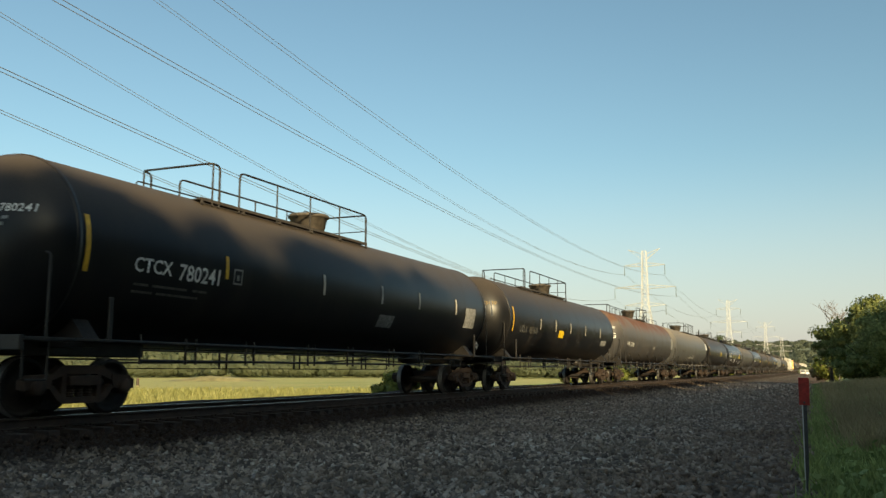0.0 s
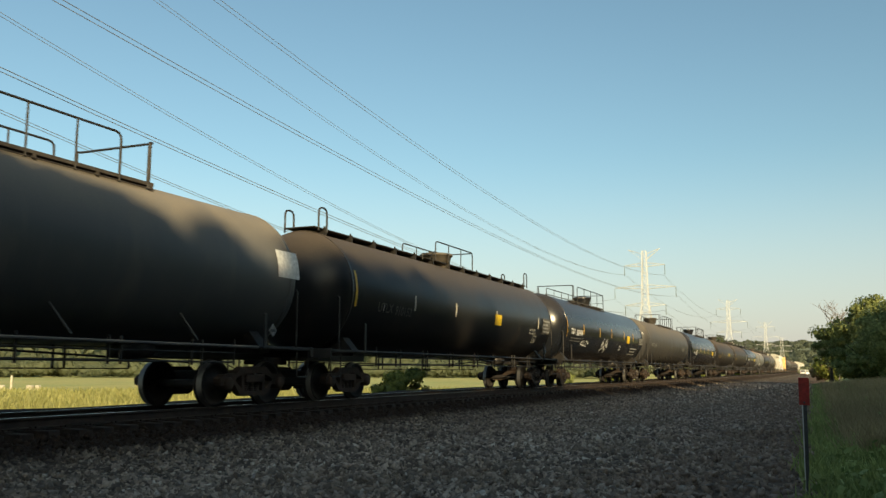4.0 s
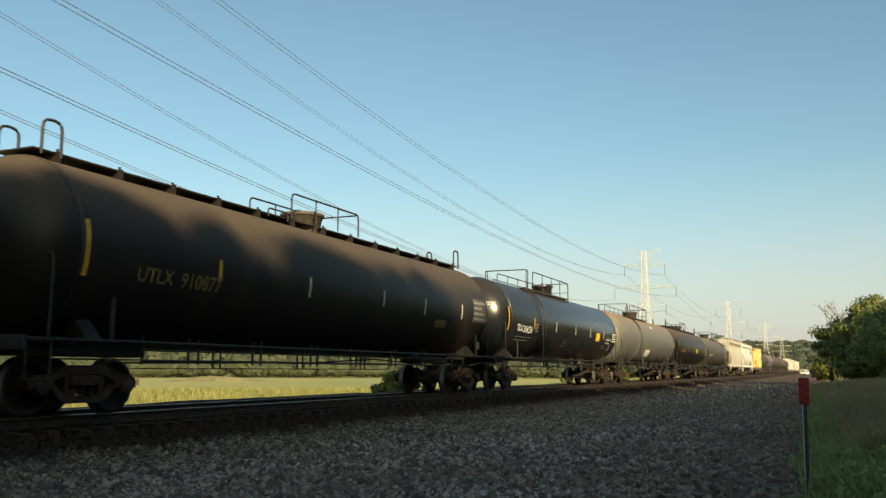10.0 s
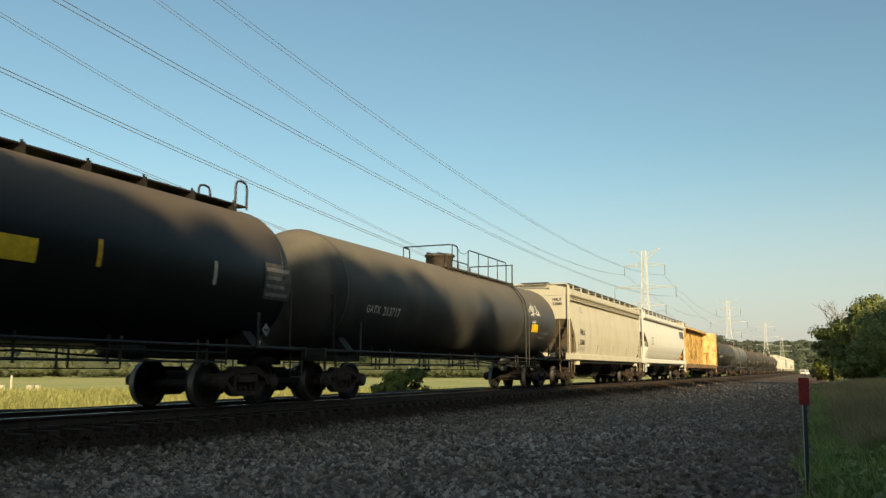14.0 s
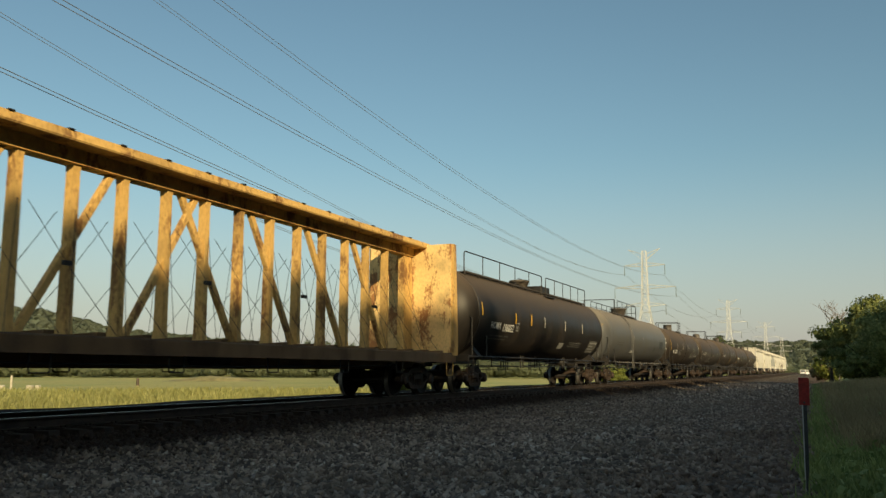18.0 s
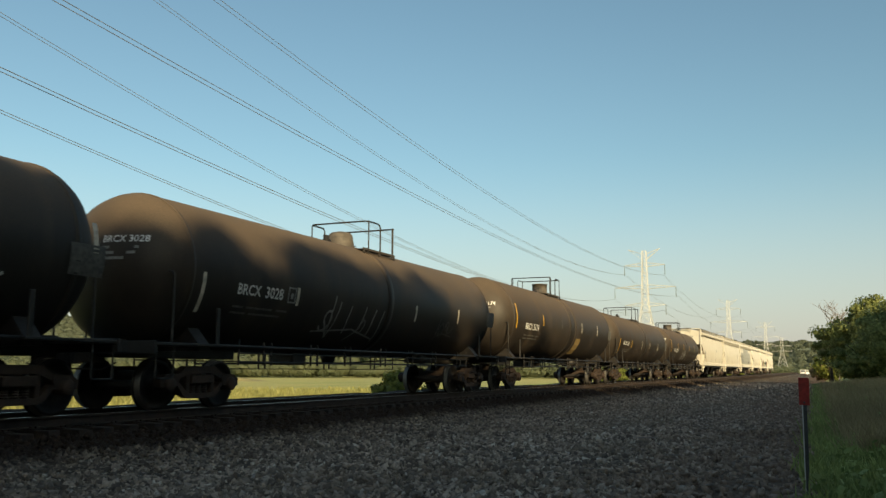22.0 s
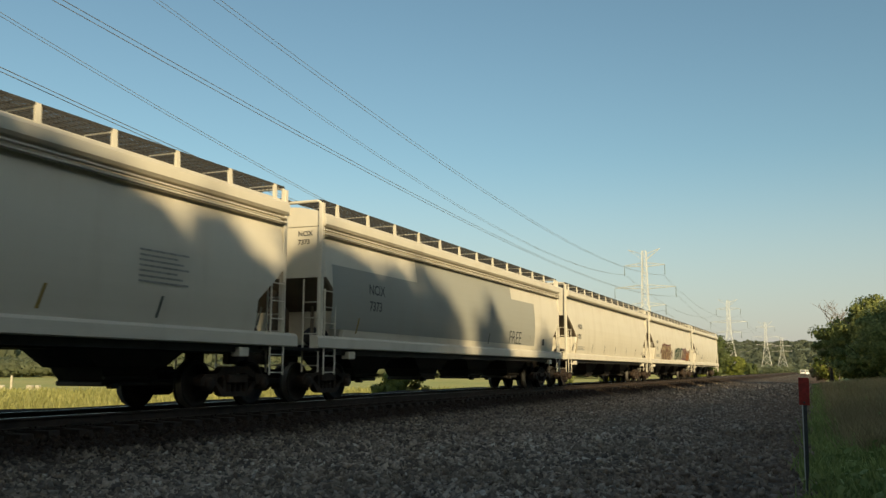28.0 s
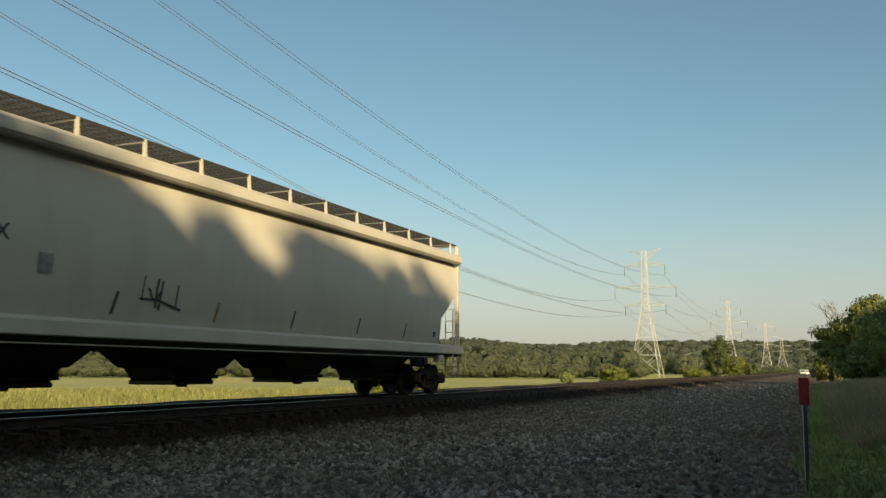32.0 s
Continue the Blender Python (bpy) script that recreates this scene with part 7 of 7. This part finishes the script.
def verge_area(rng, n):
    y = 5 + 85 * rng.uniform(0, 1, n) ** 1.6
    x = 0.02 - 0.009 * y - 0.35 * rng.uniform(0, 1, n) ** 4 + np.abs(rng.normal(size=n)) * (1.2 + 0.05 * y) + 0.15 * np.sin(y * 1.3)
    z = np.interp(x, [-2, -0.6, -0.1, 0.3, 0.6, 1.5, 3, 6, 12], [-0.78, -0.78, -0.8, -0.83, -0.74, -0.62, -0.5, -0.35, -0.2]) - 0.03
    return np.stack([x, y, z], 1)


blades(40000, verge_area, 0.34, 0.013, 32, M_GRASS, "grass", "long green verge grass in shade")


def dry_area(rng, n):
    p = verge_area(rng, n)
    p[:, 1] = 15 + (p[:, 1] - 5) * 0.85
    p[:, 0] += 0.5
    return p


blades(34000, dry_area, 0.62, 0.010, 33, M_DRYGRASS, "seeding_grass", "brown seeding grass on the verge")

def weeds(n, seed):
    """Low broad-leaved weeds in clumps between the grass."""
    rng = np.random.default_rng(seed)
    base = verge_area(rng, 260)
    base = base[base[:, 0] > 0.1]
    pick = base[rng.integers(0, len(base), n)]
    d = rng.normal(size=(n, 3)) * np.array([0.22, 0.25, 0.10])
    d[:, 2] = np.abs(d[:, 2]) + 0.1
    way = d / np.linalg.norm(d, axis=1, keepdims=True)
    return solid("weeds", quad_mesh("weeds", quads(pick + d, rng.uniform(0.03, 0.075, n), rng, way), M_GRASS, way), None, "broad-leaved weeds in the verge grass", "weeds", "stuff")


weeds(26000, 35)

# ---- power line ----
TOWER_LINE = [(-52.0, -20.0), (-49.0, 268.0), (-45.0, 482.0), (-36.5, 650.0)]


def lattice_tower(x, y, z0, height, base, arms, label):
    """A four-legged lattice pylon; arms: (height, half length)."""
    t = thing("transmission_tower", label, "pylon", pose(x, y, z0), "pylons of the power line")
    waist_z, waist = height * 0.57, base * 0.23
    top_w = base * 0.14

    def half(z):
        if z < waist_z:
            return base / 2 + (waist / 2 - base / 2) * z / waist_z
        return waist / 2 + (top_w / 2 - waist / 2) * (z - waist_z) / (height - waist_z)
    zs = [0, height * 0.17, height * 0.31, height * 0.42, height * 0.51, waist_z]
    zs += [waist_z + (height - waist_z) * k / 6 for k in range(1, 7)]
    r = 0.0021 * height
    for sx, sy in ((1, 1), (1, -1), (-1, -1), (-1, 1)):
        part("leg", Build().tube([(sx * half(z), sy * half(z), z) for z in zs], r * 1.25, 4), M_TOWER, t)
    for k, (za, zb) in enumerate(zip(zs, zs[1:])):
        b = Build()
        ha, hb = half(za), half(zb)
        for u in (1, -1):
            b.tube([(-ha, u * ha, za), (hb, u * hb, zb)], r * 0.7, 4)
            b.tube([(ha, u * ha, za), (-hb, u * hb, zb)], r * 0.7, 4)
            b.tube([(u * ha, -ha, za), (u * hb, hb, zb)], r * 0.7, 4)
            b.tube([(u * ha, ha, za), (u * hb, -hb, zb)], r * 0.7, 4)
            b.tube([(-hb, u * hb, zb), (hb, u * hb, zb)], r * 0.7, 4)
            b.tube([(u * hb, -hb, zb), (u * hb, hb, zb)], r * 0.7, 4)
        part("bracing", b, M_TOWER, t)
    for s in (-1, 1):                      # horns for the earth wires
        b = Build()
        h, ze = half(height * 0.93), height * 0.93
        for u in (1, -1):
            b.tube([(s * h, u * h, ze), (s * height * 0.125, 0, height * 1.015)], r * 0.8, 4)
            b.tube([(s * h, u * h, ze + height * 0.045), (s * height * 0.125, 0, height * 1.015)], r * 0.8, 4)
        part("earth_wire_horn", b, M_TOWER, t)
    for z, ln in arms:
        for s in (-1, 1):
            b = Build()
            h = half(z)
            rise = height * 0.03
            tip = (s * ln, 0, z + rise * 0.35)
            for u in (1, -1):
                b.tube([(s * h, u * h, z), tip], r * 0.8, 4)
                b.tube([(s * h, u * h, z + rise), tip], r * 0.8, 4)
                for q in (0.33, 0.66):
                    b.tube([(s * (h + (ln - h) * q), u * h * (1 - q), z), (s * (h + (ln - h) * q), u * h * (1 - q), z + rise * (1 - q * 0.65))], r * 0.5, 4)
            arm = part("crossarm", b, M_TOWER, t)
            ins = Build()
            drop = height * 0.085
            ins.lathe([(tip[2] - drop, 0.03)] + [(tip[2] - drop + drop * (j + 0.5) / 10, 0.13 if j % 2 else 0.06) for j in range(10)] + [(tip[2], 0.03)], 8, "z", (tip[0], 0, 0))
            part("insulator", ins, M_GLASS_INS, arm)
    return t


ARMS = [(33.4, 6.1), (26.6, 9.2), (21.2, 6.1)]
lattice_tower(*TOWER_LINE[1], -1.35, 38.2, 8.6, ARMS, "tall white lattice pylon with three pairs of crossarms in sun")
lattice_tower(*TOWER_LINE[2], -1.0, 38.2, 8.6, ARMS, "far white lattice pylon with three pairs of crossarms")
lattice_tower(*TOWER_LINE[3], -3.0, 37.0, 8.6, ARMS, "distant pale lattice pylon seen through haze")
x, y = along(1380, 620)
lattice_tower(x, y, -1.0, 23.2, 8.0, [(17.5, 6.5), (14.0, 6.5)], "smaller sunlit lattice pylon beside the line")

def conductor(points):
    """One phase: two thin wires side by side."""
    line = thing("power_line", "thin twin conductor of the high-voltage line", "cable", group="conductors of the power line")
    for off in (-0.23, 0.23):
        part("wire", Build().tube([(x + off, y, z) for x, y, z in points], 0.024, 4), M_WIRE, line)


# each phase: offset from the pylon, its curve z = a*y*y + b*y + c in the near span, height at the far pylons
LEAN = -0.03
PHASES = [(5.6, 0.000370, -0.09948, 29.315), (-5.8, 0.000447, -0.14623, 36.779), (9.8, 0.000284, -0.06288, 19.231), (-9.3, 0.000519, -0.17277, 31.277), (5.5, 0.000344, -0.08767, 17.392), (-5.7, 0.000403, -0.12058, 21.028)]
for lat, a, b_, c in PHASES:
    conductor([(-49.0 + lat + LEAN * (y - 268.0), y, a * y * y + b_ * y + c) for y in range(-60, 269, 8)])
    z0 = a * 268.0 ** 2 + b_ * 268.0 + c
    for (x0, y0), (x1, y1) in zip(TOWER_LINE[1:], TOWER_LINE[2:]):
        conductor([(x0 + (x1 - x0) * t + lat, y0 + (y1 - y0) * t, z0 - 4 * 5.5 * t * (1 - t)) for t in [k / 24 for k in range(25)]])

# ---- small things beside the track ----
post = thing("marker_post", "slim steel marker post with a faded red panel", "marker post", pose(-0.23, 10.4, -0.76, 0, 0.6, 0))
b = Build()
b.prism([(-0.022, -0.012), (0.022, -0.012), (0.022, 0.0), (0.012, 0.012), (-0.012, 0.012), (-0.022, 0.0)], "z", -0.2, 1.2)
part("post", b, M_POST, post)
for sx in (-0.021,):
    part("flange", Build().box(sx - 0.005, sx + 0.005, -0.018, 0.008, -0.2, 1.2), M_TOWER, post, "bright steel edge strip")
b = Build()
b.box(-0.054, 0.054, -0.02, -0.008, 1.01, 1.305, 0.004)
part("panel", b, M_RED, post, "faded red panel")
part("bolt", Build().lathe([(-0.03, 0.0), (-0.03, 0.012), (-0.02, 0.012)], 8, "y", (0.0, 0, 1.04)), M_POST, post)

def parked_van(x, y, z, turn):
    """A small white van seen from behind, far down the service road."""
    van = thing("van", "small white van parked far down the service road", "van", pose(x, y, z, 0, 0, turn))
    b = Build()
    b.prism([(-2.3, 0.45), (2.2, 0.45), (2.3, 0.9), (1.5, 1.15), (0.9, 1.85), (-2.2, 1.9), (-2.35, 1.7)], "x", -0.92, 0.92)
    part("body", b, M_VAN, van)
    part("rear_window", Build().box(-0.7, 0.7, -2.37, -2.30, 1.25, 1.7, 0.01), M_VAN_GLASS, van)
    for sx in (-0.93, 0.93):
        part("side_window", Build().prism([(-1.9, 1.25), (0.9, 1.25), (0.6, 1.7), (-1.9, 1.72)], "x", sx - 0.01, sx + 0.01), M_VAN_GLASS, van)
    part("bumper", Build().box(-0.9, 0.9, -2.48, -2.3, 0.42, 0.62, 0.03), M_RIG, van)
    for sx in (-0.84, 0.84):
        part("tail_light", Build().box(sx - 0.07, sx + 0.07, -2.39, -2.3, 0.9, 1.2, 0.01), M_RED, van)
        for wy in (-1.45, 1.45):
            part("wheel", Build().lathe([(-0.1, 0.0), (-0.1, 0.3), (-0.06, 0.34), (0.06, 0.34), (0.1, 0.3), (0.1, 0.0)], 18, "x", (sx, wy, 0.34)), M_RIG, van)


M_VAN = plain("white_van_paint", (0.75, 0.75, 0.73), 0.3, 0.0, 0.06, 1)
M_VAN_GLASS = plain("dark_window_glass", (0.02, 0.022, 0.025), 0.08, 0.0, 0.1, 2)
x, y = along(1418, 330)
parked_van(x, y, -0.98, -14)

# ties and stones last
TIE = Build()
TIE.box(-1.3, 1.3, -0.115, 0.115, -0.18, 0.0, 0.012)
for x in (0.755, -0.755):
    TIE.box(x - 0.17, x + 0.17, -0.09, 0.09, 0.0, 0.018)
    for dx, dy in ((-0.1, 0.05), (0.1, -0.05), (0.1, 0.05)):
        TIE.box(x + dx - 0.016, x + dx + 0.016, dy - 0.012, dy + 0.012, 0.015, 0.05)
TIE = TIE.mesh("tie", M_TIE)
rng2 = random.Random(3)
for k in range(230):
    part("tie", TIE, None, track, at=pose(TRACK_X + rng2.uniform(-0.06, 0.06), 3 + 0.54 * k, RAIL_Z - 0.19 + rng2.uniform(-0.01, 0.004), 0, 0, rng2.uniform(-1.2, 1.2)))
b = Build()
for k in range(900):
    y = 3 + 0.54 * 230 + 0.54 * k
    b.box(TRACK_X - 1.3, TRACK_X + 1.3, y - 0.115, y + 0.115, RAIL_Z - 0.37, RAIL_Z - 0.19)
tagged(part("tie", b, M_TIE, track), kind="stuff")


def stones(n, seed, spread, size):
    """Loose crushed stones lying on the trackbed: uneven six-sided lumps."""
    rng = np.random.default_rng(seed)
    base = np.array([(-1, -1, -1), (1, -1, -1), (1, 1, -1), (-1, 1, -1), (-1, -1, 1), (1, -1, 1), (1, 1, 1), (-1, 1, 1)], float)
    sides = [(0, 3, 2, 1), (4, 5, 6, 7), (0, 1, 5, 4), (1, 2, 6, 5), (2, 3, 7, 6), (3, 0, 4, 7)]
    p = spread(rng, n)
    n = len(p)
    v = base[None] * rng.uniform(0.35, 1.0, (n, 8, 1)) + rng.normal(size=(n, 8, 3)) * 0.18
    v *= size * rng.uniform(0.55, 1.3, (n, 1, 1)) * rng.uniform((0.75, 0.6, 0.5), (1.35, 1.1, 0.85), (n, 3))[:, None, :]
    q = rng.normal(size=(n, 4)) * (0.45, 0.45, 1.0, 1.0)              # a random turn, more round the upright than over
    q /= np.linalg.norm(q, axis=1, keepdims=True)
    axis, w = q[:, None, :3], q[:, None, 3:]
    turn = np.cross(axis, v)
    v = v + 2 * (w * turn + np.cross(axis, turn)) + p[:, None, :]
    me = bpy.data.meshes.new("ballast_stones")
    idx = (np.array(sides)[None] + 8 * np.arange(n)[:, None, None]).reshape(-1)
    me.vertices.add(8 * n)
    me.vertices.foreach_set("co", v.astype(np.float32).ravel())
    me.loops.add(24 * n)
    me.loops.foreach_set("vertex_index", idx.astype(np.int32))
    me.polygons.add(6 * n)
    me.polygons.foreach_set("loop_start", np.arange(0, 24 * n, 4, dtype=np.int32))
    me.polygons.foreach_set("loop_total", np.full(6 * n, 4, dtype=np.int32))
    me.update(calc_edges=True)
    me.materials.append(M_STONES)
    return solid("ballast_stones", me, None, "loose grey crushed stones", "gravel", "stuff")


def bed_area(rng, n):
    """The near stretch of the bed, cut to the camera's view, thickest nearest."""
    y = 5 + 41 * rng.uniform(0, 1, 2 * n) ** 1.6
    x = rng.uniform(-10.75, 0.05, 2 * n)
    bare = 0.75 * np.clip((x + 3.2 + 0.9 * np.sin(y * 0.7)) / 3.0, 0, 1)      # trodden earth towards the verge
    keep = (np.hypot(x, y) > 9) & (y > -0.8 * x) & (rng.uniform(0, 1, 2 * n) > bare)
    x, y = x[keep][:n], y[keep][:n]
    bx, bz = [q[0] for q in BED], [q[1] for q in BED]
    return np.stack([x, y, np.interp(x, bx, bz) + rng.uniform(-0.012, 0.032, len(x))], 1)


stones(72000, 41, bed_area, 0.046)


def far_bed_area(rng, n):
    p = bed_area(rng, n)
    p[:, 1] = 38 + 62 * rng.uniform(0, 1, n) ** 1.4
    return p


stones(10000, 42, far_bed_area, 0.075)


def splinters(n, seed):
    """Weathered slivers of old ties and dry stalks scattered over the gravel."""
    rng = random.Random(seed)
    b = Build()
    for k in range(n):
        y = 6 + 26 * rng.random() ** 1.5
        x = rng.uniform(-9.0, -0.5)
        ln, wd = rng.uniform(0.12, 0.42), rng.uniform(0.008, 0.022)
        m = pose(x, y, bed_z(x) + 0.06, rng.uniform(-6, 6), rng.uniform(-6, 6), rng.uniform(0, 180))
        b.box(-wd, wd, -ln / 2, ln / 2, -0.008, 0.008, m=m)
    return solid("wood_splinters", b, M_DEADWOOD, "scattered dry splinters and stalks on the gravel", "debris", "stuff")


splinters(110, 44)


# ---- all that moves ----
def motions():
    for car, mid in TRAIN:
        walk(car, [(t, pose(TRACK_X, mid - V * t, 0)) for t in (0.0, 8.0, 16.0, 24.0, 32.0)])
    turn = math.degrees(V / WHEEL_R) / FPS         # degrees a frame
    actions = {}
    for wheel, dy in ROLLING:
        if dy not in actions:
            walk(wheel, [(k / FPS, pose(0, dy, WHEEL_R, turn * k)) for k in range(32 * FPS + 1)])
            actions[dy] = wheel.animation_data.action
        else:
            wheel.rotation_mode = "QUATERNION"
            keys = wheel.animation_data_create()
            keys.action = actions[dy]
            keys.action_slot = actions[dy].slots[0]


motions()
